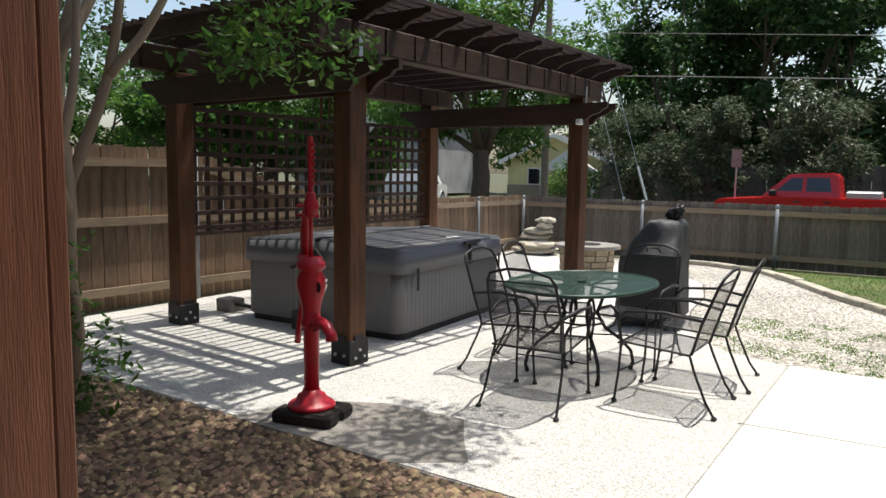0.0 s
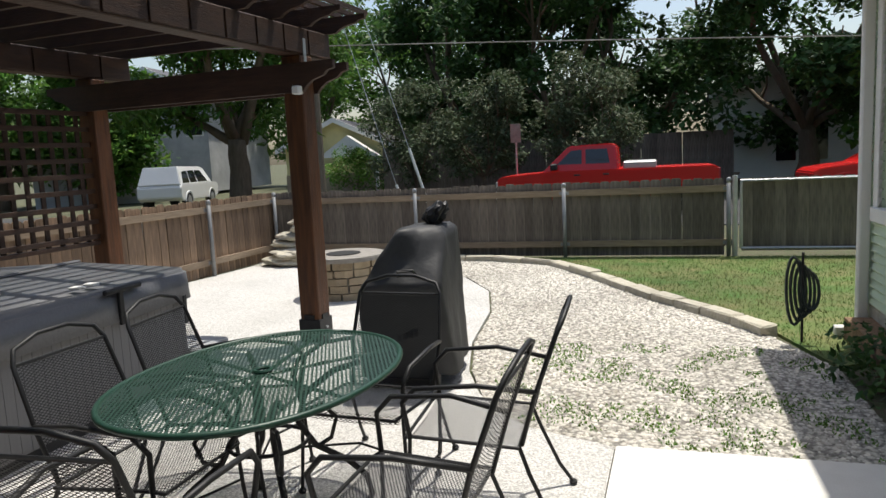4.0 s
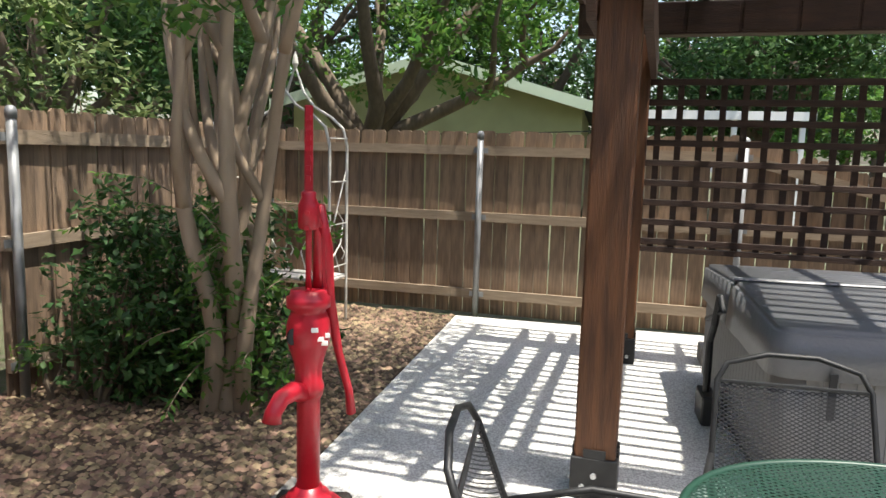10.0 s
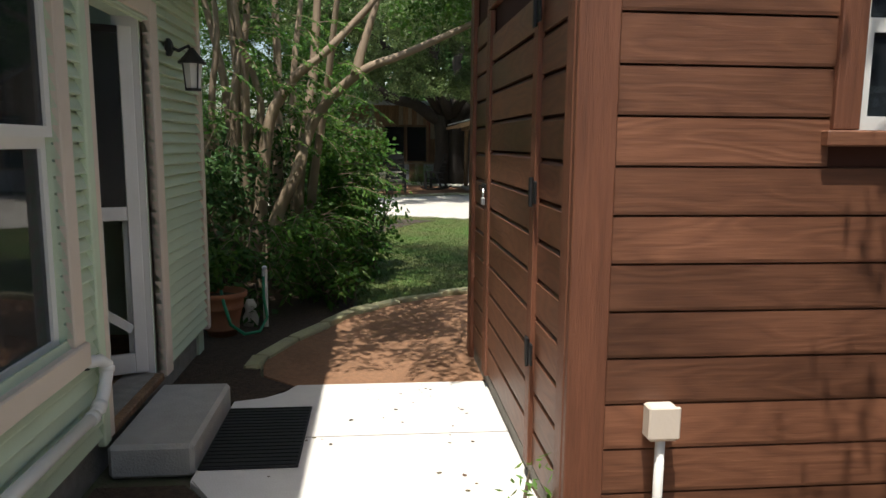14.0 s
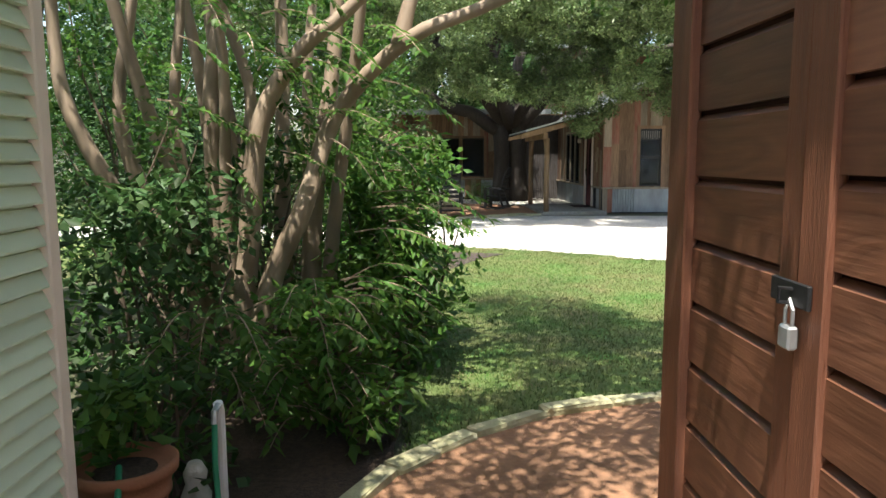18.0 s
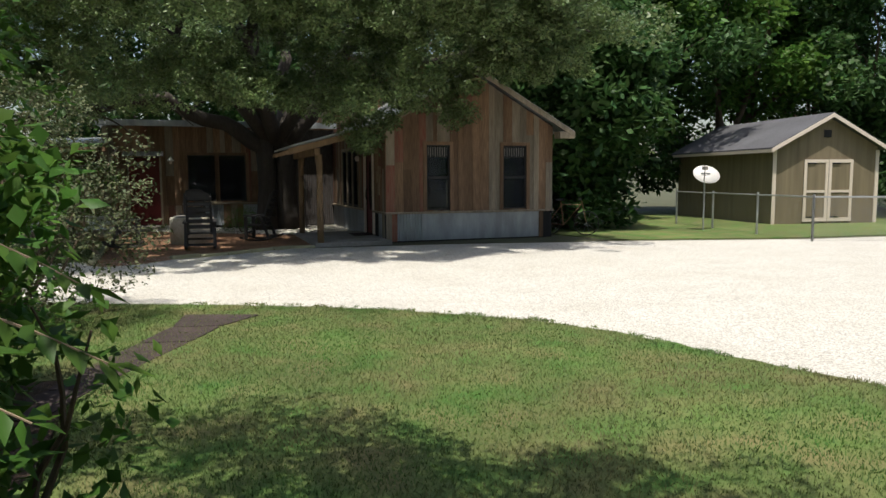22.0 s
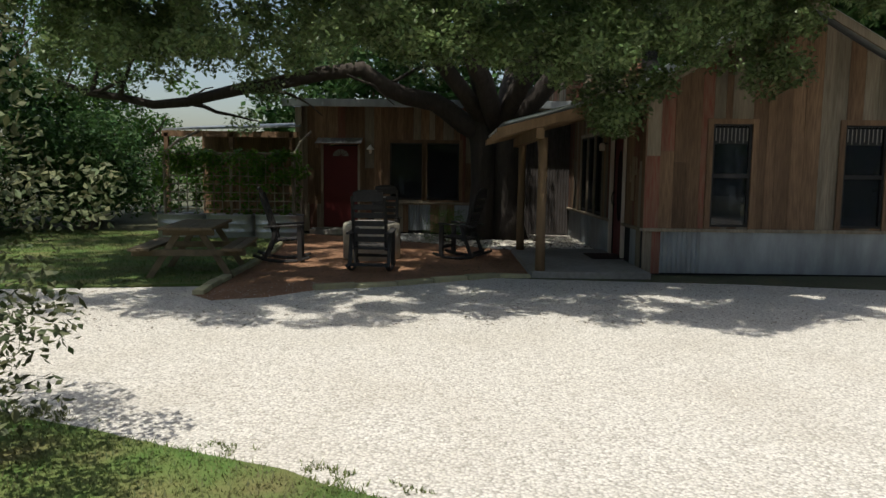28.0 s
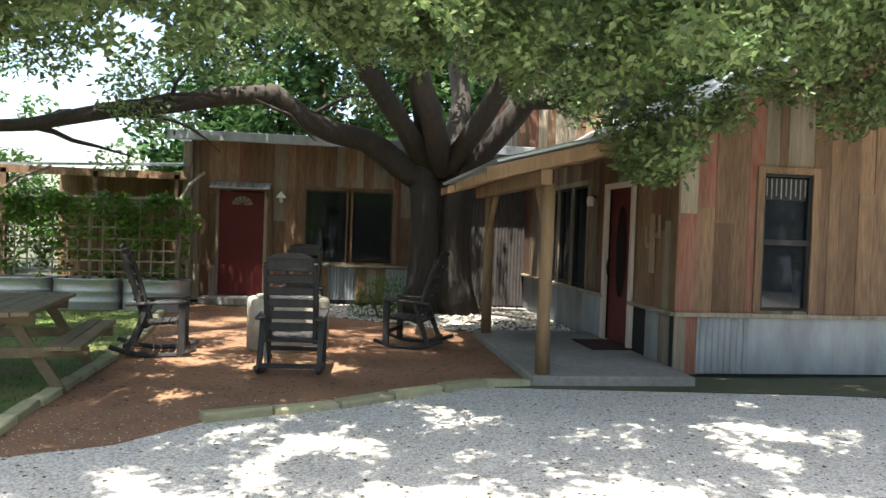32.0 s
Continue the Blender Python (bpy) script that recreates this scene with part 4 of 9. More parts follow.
pl = thing("padlock", Matrix.Translation((SX1 + 0.047, -1.0, 1.31)) @ Matrix.Diagonal((0.8, 0.8, 0.8, 1)), "small grey steel padlock on a black hasp", "padlock")
part("hasp", box((-0.016, -0.11, -0.012), (-0.004, 0.075, 0.05), 0.003), M_black, pl)
part("staple", tube([(-0.01, -0.0, 0.03), (0.03, -0.0, 0.035), (0.03, -0.0, 0.0), (-0.01, 0, -0.005)], 0.006, 6), M_black, pl)
part("shackle", tube([(0.0, -0.018, -0.06), (0.0, -0.018, -0.02), (0.0, 0.0, 0.005), (0.0, 0.018, -0.02), (0.0, 0.018, -0.06)], 0.005, 6), M_galv, pl)
part("lock_body", box((-0.014, -0.028, -0.12), (0.014, 0.028, -0.06), 0.006), M_galv, pl)
part("roof", box((SX0 - 0.12, SY0 - 0.12, 2.76), (SX1 + 0.16, SY1 + 0.16, 2.84), 0.01), M_redwood, shed, "shed roof deck with red-brown fascia")
sw = thing("window_3", ((WX0 + WX1) / 2, SY1, WZ0), "white-framed sliding shed window with red-brown trim", "window", kind="structure")
W, H = (WX1 - WX0) / 2, WZ1 - WZ0
part("casing", box((-W - 0.1, 0.0, -0.0), (-W, 0.04, H + 0.1), 0.004), M_redwood_v, sw)
part("casing", box((W, 0.0, -0.0), (W + 0.1, 0.04, H + 0.1), 0.004), M_redwood_v, sw)
part("casing", box((-W, 0.0, H), (W, 0.04, H + 0.1), 0.004), M_redwood, sw)
part("sill", box((-W - 0.13, 0.0, -0.06), (W + 0.13, 0.06, -0.002), 0.006), M_redwood, sw)
for a, b, o in ((0.0, H * 0.5 + 0.03, 0.0), (H * 0.5 - 0.03, H, -0.03)):
    bm = bmesh.new()
    t = 0.05
    for lo, hi in (((-W, o - 0.03, a), (-W + t, o, b)), ((W - t, o - 0.03, a), (W, o, b)), ((-W + t, o - 0.03, a), (W - t, o, a + t)), ((-W + t, o - 0.03, b - t), (W - t, o, b))):
        add_box(bm, lo, hi)
    f = part("sash", bm, M_white, sw)
    part("pane", box((-W + t, o - 0.018, a + t), (W - t, o - 0.012, b - t)), M_glass, f).visible_shadow = False

# ---- fences ----
PICK = {}


def picket_mesh(w, h, material, ears=True):
    key = (round(w, 3), round(h, 2), material.name)
    if key not in PICK:
        e = 0.022 if ears else 0.0
        g = 0.0008 if material is M_fence_grey else 0.004
        bm = bmesh.new()
        pr = [(g, 0.0), (w - g, 0.0), (w - g, h - e), (w - g - e, h), (g + e, h), (g, h - e)]
        a = [bm.verts.new((x, -0.009, z)) for x, z in pr]
        b = [bm.verts.new((x, 0.009, z)) for x, z in pr]
        bm.faces.new(a)
        bm.faces.new(b[::-1])
        for k in range(6):
            bm.faces.new((a[k], b[k], b[(k + 1) % 6], a[(k + 1) % 6]))
        PICK[key] = done(bm, "picket", material)
    return PICK[key]


def fence(name, p, q, h0, h1, material, label, rails, posts, side, pw=0.14, slope=None):
    """Pickets on rails between galvanised posts; side: +1 shows rails and posts on the left of p to q; slope: (s0, s1) metres where the top falls from h0 to h1."""
    p, q = Vector((*p, 0)), Vector((*q, 0))
    L = (q - p).length
    ang = math.atan2(q.y - p.y, q.x - p.x)
    f = thing(name, Matrix.Translation(p) @ Matrix.Rotation(ang, 4, 'Z'), label, "fence", kind="structure")

    def top(s):
        if slope is None:
            return h0
        u = min(1, max(0, (s - slope[0]) / (slope[1] - slope[0])))
        return h0 + (h1 - h0) * u
    n = int(L / pw)
    for k in range(n):
        h = top((k + 0.5) * pw) + R.choice((-0.012, 0, 0, 0.01))
        piece("picket", picket_mesh(pw, h, material), f, Matrix.Translation((k * pw, R.uniform(-0.004, 0.004), 0.02)) @ Matrix.Rotation(radians(R.uniform(-0.5, 0.5)), 4, 'Y'))
    for z in rails:
        cut = [0, L] if slope is None else [0, slope[0], slope[1], L]
        for a, b in zip(cut, cut[1:]):
            za, zb = (min(z, top(a) - 0.1), min(z, top(b) - 0.1)) if z > 0.8 else (z, z)
            if a == cut[-2] and slope is not None and z > h1:
                continue
            bm = bmesh.new()
            vs = [bm.verts.new((x, side * y, zz + dz)) for x, zz in ((a, za), (b, zb)) for y in (0.012, 0.05) for dz in (-0.045, 0.045)]
            bmesh.ops.convex_hull(bm, input=vs)
            part("rail", bm, M_rail, f)
    for s in posts:
        h = top(s)
        post = part("post", tube([(s, side * 0.08, -0.1), (s, side * 0.08, h - 0.02)], 0.03, 12), M_post, f, "galvanised steel fence post", smooth=True)
        part("cap", lathe([(0.034, -0.03), (0.036, 0.01), (0.028, 0.035), (0.01, 0.045)], 12, (s, side * 0.08, h - 0.02)), M_post, post, smooth=True)
        for z in rails:
            if z < h - 0.05:
                part("bracket", box((s - 0.07, side * 0.048, z - 0.025), (s + 0.07, side * 0.054, z + 0.025)), M_post, post)
    return f


FB0, FB1 = (-7.95, 1.3), (-7.08, 13.65)
fence("fence_back", FB0, FB1, 1.78, 1.1, M_fence, "weathered brown cedar picket fence stepping down towards the street", (0.22, 0.98, 1.62), (2.25, 4.6, 6.9, 8.85, 10.6, 12.25), -1, slope=(4.55, 7.0))
fence("fence_side", (-4.5, 1.16), (-7.95, 1.3), 1.78, 1.78, M_fence, "weathered cedar privacy fence joining the shed", (0.22, 0.98, 1.62), (0.06, 2.2), -1)
fence("fence_front", FB1, (0.05, 13.62), 1.08, 1.08, M_fence_grey, "grey weathered cedar fence along the street", (0.2, 0.95), (2.5, 4.8, 7.05), -1)
fence("fence_front_east", (1.75, 13.62), (9, 13.6), 1.08, 1.08, M_fence_grey, "grey weathered cedar fence along the street", (0.2, 0.95), (0.05, 2.4, 4.8), -1)
gate = thing("gate", (0.1, 13.6, 0), "cedar picket gate in a galvanised steel frame", "gate", kind="structure")
part("gate_frame", add_tube(tube([(0.03, -0.05, 0.12), (0.03, -0.05, 1.05), (1.6, -0.05, 1.05), (1.6, -0.05, 0.12), (0.03, -0.05, 0.12)], 0.025, 8), [(0.03, -0.05, 0.12), (0.03, -0.05, 0.13)], 0.025, 8), M_galv, gate)
for k in range(11):
    piece("picket", picket_mesh(0.14, 1.0, M_fence_grey), gate, (0.04 + k * 0.14, 0, 0.08))
for x in (-0.05, 1.68):
    part("gate_post", tube([(x, -0.05, -0.1), (x, -0.05, 1.12)], 0.036, 12), M_galv, gate)

# ---- pergola ----
M_tub = mat("tub_shell", (0.165, 0.162, 0.162), 0.6, vary=0.3, scale=30, second=(0.16, 0.155, 0.16), bump=0.15, bump_scale=50, stretch=(1, 1, 0.1), coarse_amt=0.08)
M_vinyl = mat("grey_vinyl", (0.118, 0.12, 0.127), 0.42, vary=0.3, scale=20, second=(0.105, 0.106, 0.112), bump=0.15, bump_scale=45, coarse=2, coarse_amt=0.12)
M_canvas = mat("charcoal_cover", (0.03, 0.031, 0.033), 0.6, vary=0.35, scale=12, second=(0.02, 0.02, 0.022), bump=0.5, bump_scale=7, coarse=2, coarse_amt=0.15)
M_pumpred = mat("red_enamel", (0.42, 0.014, 0.028), 0.35, vary=0.35, scale=7, second=(0.3, 0.01, 0.02), bump=0.12, bump_scale=30, coarse=5, coarse_amt=0.15)
M_green = mat("green_enamel", (0.014, 0.05, 0.032), 0.4, vary=0.2, scale=10, bump=0.05)
M_tablemesh = mesh_mat("green_mesh", (0.012, 0.04, 0.026), (0.034, 0.02), 0.54, 0.4)
M_chairmesh = mesh_mat("black_mesh", (0.022, 0.022, 0.024), (0.024, 0.013), 0.7, 0.45, 0.3)
M_oldtimber = mat("charred_timber", (0.03, 0.024, 0.02), 0.95, vary=0.7, scale=8, bump=0.8, bump_scale=25, stretch=(0.6, 4, 4))
M_stack = mat("stacked_stone", (0.36, 0.29, 0.2), 0.9, vary=0.6, scale=10, second=(0.24, 0.19, 0.13), bump=0.5, bump_scale=30, per_object=0.25)
M_white_iron = mat("white_iron", (0.62, 0.6, 0.55), 0.6, vary=0.4, scale=20, second=(0.4, 0.34, 0.26), bump=0.1)

PERG = pose(-6.53, 4.9, 0.02, 0, 0, -4.5)
LU, LV = 2.32, 3.95                          # between posts, along u and v
perg = thing("pergola", PERG, "dark-stained cedar pergola with a slatted roof and lattice screen", "pergola")
PW = 0.095


def scroll_beam(length, over, h, w, axis):
    """A beam whose two ends are cut to a scroll; lies along x from -over to length + over."""
    def end(s):
        base = length + over if s > 0 else -over
        pr = [(0.0, 1.0), (0.0, 0.72), (0.06, 0.66), (0.1, 0.5), (0.2, 0.38), (0.26, 0.2), (0.3, 0.0)]
        return [(base - s * x, z * h) for x, z in pr]
    a, b = end(1), end(-1)
    out = a + b[::-1]
    bm = bmesh.new()
    lo = [bm.verts.new((x, -w / 2, z)) for x, z in out]
    hi = [bm.verts.new((x, w / 2, z)) for x, z in out]
    bm.faces.new(lo)
    bm.faces.new(hi[::-1])
    for k in range(len(out)):
        bm.faces.new((lo[k], hi[k], hi[(k + 1) % len(out)], lo[(k + 1) % len(out)]))
    bmesh.ops.recalc_face_normals(bm, faces=bm.faces)
    if axis == 'y':
        bmesh.ops.rotate(bm, verts=bm.verts, matrix=Matrix.Rotation(radians(90), 3, 'Z'))
    return bm


for u in (0, LU):
    for v in (0, LV):
        post = part("post", box((u - PW, v - PW, 0.0), (u + PW, v + PW, 2.46), 0.01), M_pergola, perg)
        bm = box((u - PW - 0.012, v - PW - 0.012, 0.0), (u + PW + 0.012, v + PW + 0.012, 0.2), 0.004)
        add_box(bm, (u - 0.05, v - PW - 0.011, 0.2), (u + 0.05, v + PW + 0.011, 0.24))
        add_box(bm, (u - PW - 0.011, v - 0.05, 0.2), (u + PW + 0.011, v + 0.05, 0.24))
        boot = part("post_boot", bm, M_black, post, "black steel post base with bolts")
        for du, dv in ((-0.05, -1), (0.05, -1), (1, -0.05), (1, 0.05), (1.0, 0.0)):
            if abs(du) == 1:
                c = [(u + du * (PW + 0.01), v + dv, 0.06 if dv else 0.12), (u + du * (PW + 0.025), v + dv, 0.06 if dv else 0.12)]
            else:
                c = [(u + du, v + dv * (PW + 0.01), 0.08), (u + du, v + dv * (PW + 0.025), 0.08)]
            part("bolt", tube(c, 0.014, 6), M_galv, boot)
for v, o in ((0, 0.14), (LV, 0.14)):
    for off in (-PW - 0.022, PW + 0.022):
        b = part("cross_beam", scroll_beam(LU, 0.42, 0.24, 0.042, 'x'), M_pergola_shaded, perg)
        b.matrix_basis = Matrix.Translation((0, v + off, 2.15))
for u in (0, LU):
    b = part("main_beam", box((u - 0.075, -0.45, 2.46), (u + 0.075, LV + 0.45, 2.69), 0.006), M_pergola_shaded, perg)
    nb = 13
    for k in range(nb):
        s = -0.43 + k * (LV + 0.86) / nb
        part("block", box((u + 0.075, s + 0.012, 2.475), (u + 0.092, s + (LV + 0.86) / nb - 0.012, 2.68), 0.003), M_pergola_shaded, b)
        part("block", box((u - 0.092, s + 0.012, 2.475), (u - 0.075, s + (LV + 0.86) / nb - 0.012, 2.68), 0.003), M_pergola_shaded, b)
rm = done(scroll_beam(LU, 0.46, 0.14, 0.04, 'x'), "rafter", M_pergola_shaded)
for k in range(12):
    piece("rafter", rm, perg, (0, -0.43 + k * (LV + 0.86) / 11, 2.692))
sm = done(box((-0.019, -0.52, 0), (0.019, LV + 0.52, 0.038)), "roof_slat", M_pergola_shaded)
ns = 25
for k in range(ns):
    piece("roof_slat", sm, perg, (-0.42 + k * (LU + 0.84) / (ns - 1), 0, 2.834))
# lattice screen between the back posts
lat = part("lattice_frame", box((-0.02, PW, 0.87), (0.02, LV - PW, 0.91), 0.003), M_pergola_shaded, perg, "stained square lattice screen with shade put into its darker colour")
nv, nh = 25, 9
vs_ = done(box((-0.021, -0.023, 0), (-0.003, 0.023, 1.25), 0.002), "lattice_upright", M_pergola_shaded)
hs_ = done(box((0.003, PW, -0.023), (0.021, LV - PW, 0.023), 0.002), "lattice_bar", M_pergola_shaded)
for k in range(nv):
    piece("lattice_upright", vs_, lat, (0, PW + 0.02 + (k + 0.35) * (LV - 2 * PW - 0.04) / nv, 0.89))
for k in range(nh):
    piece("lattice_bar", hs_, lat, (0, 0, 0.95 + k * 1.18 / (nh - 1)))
for dy in (-0.07, 0.07):
    part("lattice_hanger", box((-0.03, LV / 2 + dy - 0.02, 0.9), (-0.0215, LV / 2 + dy + 0.02, 2.46), 0.002), M_pergola, lat)
part("screw_eye", box((LU + 0.05, LV - 0.2, 2.13), (LU + 0.12, LV - 0.12, 2.2), 0.01), M_white, perg, "white clip on the beam")
for v in (0.02, LV - 0.02):
    part("strap", box((LU + 0.093, v - 0.02, 2.38), (LU + 0.098, v + 0.02, 2.6)), M_galv, perg, "galvanised strap")

# ---- hot tub ----
tub = thing("hot_tub", pose(-5.28, 6.47, 0.02, 0, 0, 1.5), "grey hot tub closed under a folded vinyl cover", "hot tub")


def rounded(hx, hy, r, n=5):
    out = []
    for cx, cy, a0 in ((hx - r, hy - r, 0), (-hx + r, hy - r, 90), (-hx + r, -hy + r, 180), (hx - r, -hy + r, 270)):
        for k in range(n + 1):
            a = radians(a0 + 90 * k / n)
            out.append((cx + r * math.cos(a), cy + r * math.sin(a)))
    return out


part("plinth", prism(rounded(0.95, 0.97, 0.1), 0.0, 0.07), M_black, tub)
part("inner_wall", prism(rounded(0.955, 0.985, 0.12), 0.06, 0.74), M_tub, tub)
sl = done(box((-0.0344, -0.008, 0.07), (0.0344, 0.008, 0.7), 0.0025), "skirt_slat", M_tub)
for sx in (-1, 1):
    for k in range(25):
        piece("skirt_slat", sl, tub, Matrix.Translation((sx * 0.96, -0.84 + k * 0.07, 0)) @ Matrix.Rotation(radians(90), 4, 'Z'))
        piece("skirt_slat", sl, tub, Matrix.Translation((-0.84 + k * 0.07, sx * 0.99, 0)))
for cx in (-1, 1):
    for cy in (-1, 1):
        part("corner_panel", tube([(cx * 0.865, cy * 0.895, 0.07), (cx * 0.865, cy * 0.895, 0.71)], 0.105, 16), M_tub, tub, smooth=True)
for sx, (a, b) in enumerate(((-1.01, -0.005), (0.005, 1.01))):
    bm = prism([(x, y) for x, y in rounded(1.01, 1.04, 0.1)], 0.62, 0.83)
    bmesh.ops.bisect_plane(bm, geom=list(bm.verts) + list(bm.edges) + list(bm.faces), plane_co=(0.0, 0, 0), plane_no=(-1 if sx else 1, 0, 0), clear_outer=True)
    es = [e for e in bm.edges if e.is_boundary]
    bmesh.ops.holes_fill(bm, edges=es)
    for v in bm.verts:
        if v.co.z > 0.8:
            v.co.z += 0.05 * (1 - abs(v.co.x)) + 0.01
            v.co.x *= 0.985
            v.co.y *= 0.985
    bmesh.ops.bevel(bm, geom=[e for e in bm.edges if e.calc_length() > 0.02 and all(v.co.z > 0.8 for v in e.verts)], offset=0.025, segments=3, affect='EDGES')
    bmesh.ops.subdivide_edges(bm, edges=[e for e in bm.edges if e.calc_length() > 0.3], cuts=4, use_grid_fill=True)
    for v in bm.verts:
        if v.co.z < 0.8:
            q = noise.noise(Vector((v.co.x * 3, v.co.y * 3, v.co.z * 2)))
            v.co.x *= 1 + 0.012 * q
            v.co.y *= 1 + 0.012 * q
    part("cover_half", bm, M_vinyl, tub, "dark grey vinyl cover", smooth=True)
part("cover_hinge", box((-0.03, -1.02, 0.885), (0.03, 1.02, 0.905), 0.008), M_vinyl, tub)
lf = part("cover_lifter", tube([(-0.1, -1.1, 0.12), (-0.1, -1.1, 0.5), (0.0, -1.1, 0.62), (0.05, -1.09, 0.8)], 0.022, 8), M_black, tub, "black steel cover lifter")
part("lifter_foot", box((-0.22, -1.14, 0.0), (0.02, -1.05, 0.18), 0.01), M_black, lf)
part("lifter_bar", tube([(0.05, -1.09, 0.8), (0.12, -1.08, 0.72), (-0.25, -1.1, 0.6)], 0.016, 8), M_black, lf)
hd = part("cover_handle", box((1.0, 0.08, 0.81), (1.035, 0.42, 0.845), 0.01), M_black, tub, "black strap handle")
part("strap", box((1.005, 0.2, 0.6), (1.03, 0.24, 0.82), 0.004), M_black, hd)
for y in (-0.02, 0.1):
    part("buckle", box((0.85, y, 0.87), (0.93, y + 0.06, 0.885), 0.004), M_white, tub, "white buckle")
for y in (-0.8, 0.85):
    s_ = part("tie_strap", box((1.02, y, 0.45), (1.03, y + 0.035, 0.66), 0.003), M_black, tub)
bl = thing("lifter_block", (-6.65, 5.6, 0.02), "small grey concrete block with a black pipe", "block")
part("block", box((-0.12, -0.1, 0), (0.12, 0.1, 0.14), 0.01), M_concrete_old, bl)
part("pipe", tube([(0.05, -0.05, 0.1), (0.25, 0.0, 0.08), (0.6, 0.0, 0.06)], 0.022, 8), M_black, bl)
stp = thing("tub_step", (-4.78, 7.78, 0.02), "low grey plastic step beside the hot tub", "step")
M_step = mat("step_plastic", (0.34, 0.345, 0.35), 0.55, vary=0.25, scale=20, bump=0.06, coarse_amt=0.08)
part("tread", box((-0.42, -0.19, 0.14), (0.42, 0.21, 0.19), 0.015), M_step, stp)
part("riser", box((-0.38, -0.17, 0.0), (0.38, 0.17, 0.14), 0.01), M_step, stp)

# ---- pitcher pump ----
pump = thing("water_pump", pose(-3.544, 3.55, 0.02, 0, 0, 15) @ Matrix.Diagonal((1, 1, 0.97, 1)), "red-painted cast-iron hand water pump on a charred timber block", "water pump")
bm = bmesh.new()
part("base_timber", box((-0.2, -0.16, 0.0), (0.2, 0.0, 0.085), 0.02), M_oldtimber, pump)
part("base_timber", box((-0.19, 0.005, 0.0), (0.21, 0.17, 0.08), 0.02), M_oldtimber, pump)
part("foot", lathe([(0.145, 0.085), (0.15, 0.1), (0.135, 0.115), (0.1, 0.125), (0.085, 0.165), (0.06, 0.175), (0.055, 0.2)], 28), M_pumpred, pump, smooth=True)
part("standpipe", lathe([(0.048, 0.19), (0.048, 0.58), (0.052, 0.6), (0.06, 0.63)], 24), M_pumpred, pump, smooth=True)
barrel = part("barrel", lathe([(0.058, 0.6), (0.064, 0.64), (0.055, 0.67), (0.055, 0.72), (0.066, 0.77), (0.082, 0.82), (0.09, 0.87), (0.085, 0.92), (0.07, 0.955), (0.07, 0.97), (0.088, 0.98), (0.088, 1.02), (0.074, 1.03), (0.072, 1.05)], 28), M_pumpred, pump, smooth=True)
part("patch", lathe([(0.018, -0.004), (0.016, 0.004)], 10, (0, 0, 0)), M_dark, barrel, "bare dark patch").matrix_basis = Matrix.Translation((0.075, -0.055, 0.87)) @ Matrix.Rotation(radians(90), 4, 'X') @ Matrix.Rotation(radians(-35), 4, 'Y') @ Matrix.Diagonal((1.6, 2.0, 1, 1))
for a, z in ((-0.5, 0.9), (-0.25, 0.86), (-0.02, 0.84), (0.1, 0.87)):
    x, y = 0.091 * math.cos(a + 0.9), 0.091 * math.sin(a + 0.9)
    part("raised_letter", box((x - 0.004, y - 0.014, z - 0.01), (x + 0.002, y + 0.014, z + 0.01), 0.002), M_white, barrel, "worn white raised lettering")
part("spout", tube([(0.03, -0.02, 0.62), (0.09, -0.05, 0.645), (0.15, -0.085, 0.635), (0.19, -0.108, 0.59), (0.195, -0.112, 0.555)], [0.042, 0.04, 0.035, 0.033, 0.038], 14), M_pumpred, pump, smooth=True)
part("yoke", tube([(-0.055, 0.03, 1.0), (-0.055, 0.03, 1.33), (-0.03, 0.02, 1.38)], [0.024, 0.02, 0.018], 8), M_pumpred, pump, smooth=True)
part("piston_rod", tube([(0.0, 0, 1.03), (0.0, 0, 1.3), (-0.004, 0, 1.75)], [0.013, 0.013, 0.01], 10), M_pumpred, pump, smooth=True)
part("crosshead", lathe([(0.03, 1.3), (0.042, 1.31), (0.042, 1.4), (0.028, 1.43), (0.03, 1.45), (0.02, 1.46)], 14), M_pumpred, pump, smooth=True)
part("lever_rack", box((-0.012, -0.016, 1.44), (0.012, 0.016, 1.8), 0.005), M_pumpred, pump)
for k in range(7):
    part("tooth", box((0.01, -0.01, 1.5 + k * 0.04), (0.026, 0.01, 1.52 + k * 0.04)), M_pumpred, pump)
part("handle", tube([(-0.03, 0.04, 1.4), (-0.075, 0.06, 1.22), (-0.085, 0.07, 1.0), (-0.12, 0.11, 0.75), (-0.17, 0.15, 0.56), (-0.185, 0.16, 0.45)], [0.02, 0.028, 0.026, 0.018, 0.018, 0.022], 8), M_pumpred, pump, smooth=True)
part("link", tube([(0.0, 0.03, 1.36), (-0.05, 0.05, 1.3), (-0.06, 0.055, 1.05)], 0.013, 6), M_pumpred, pump)
for z in (1.37, 1.31, 1.05):
    part("bolt", tube([(-0.09, 0.0, z), (0.05, 0.0, z)], 0.011, 6), M_pumpred, pump)
# thin darker sheet laid on the patio beside the pump
pump_paving = sheet("pump_patch", [(-3.95, 3.3), (-2.75, 3.28), (-2.4, 3.55), (-2.75, 4.05), (-3.3, 4.05), (-3.75, 3.85)], 0.0, 0.0235, M_concrete_old, "darker grey-brown patch of concrete by the pump", "paving", wob=0.02)

# ---- iron table ----
TB = pose(-2.592, 5.594, 0.02, 0, 0, 84.7)
table = thing("patio_table", TB, "oval green mesh-top iron patio table with scrolled legs", "table")


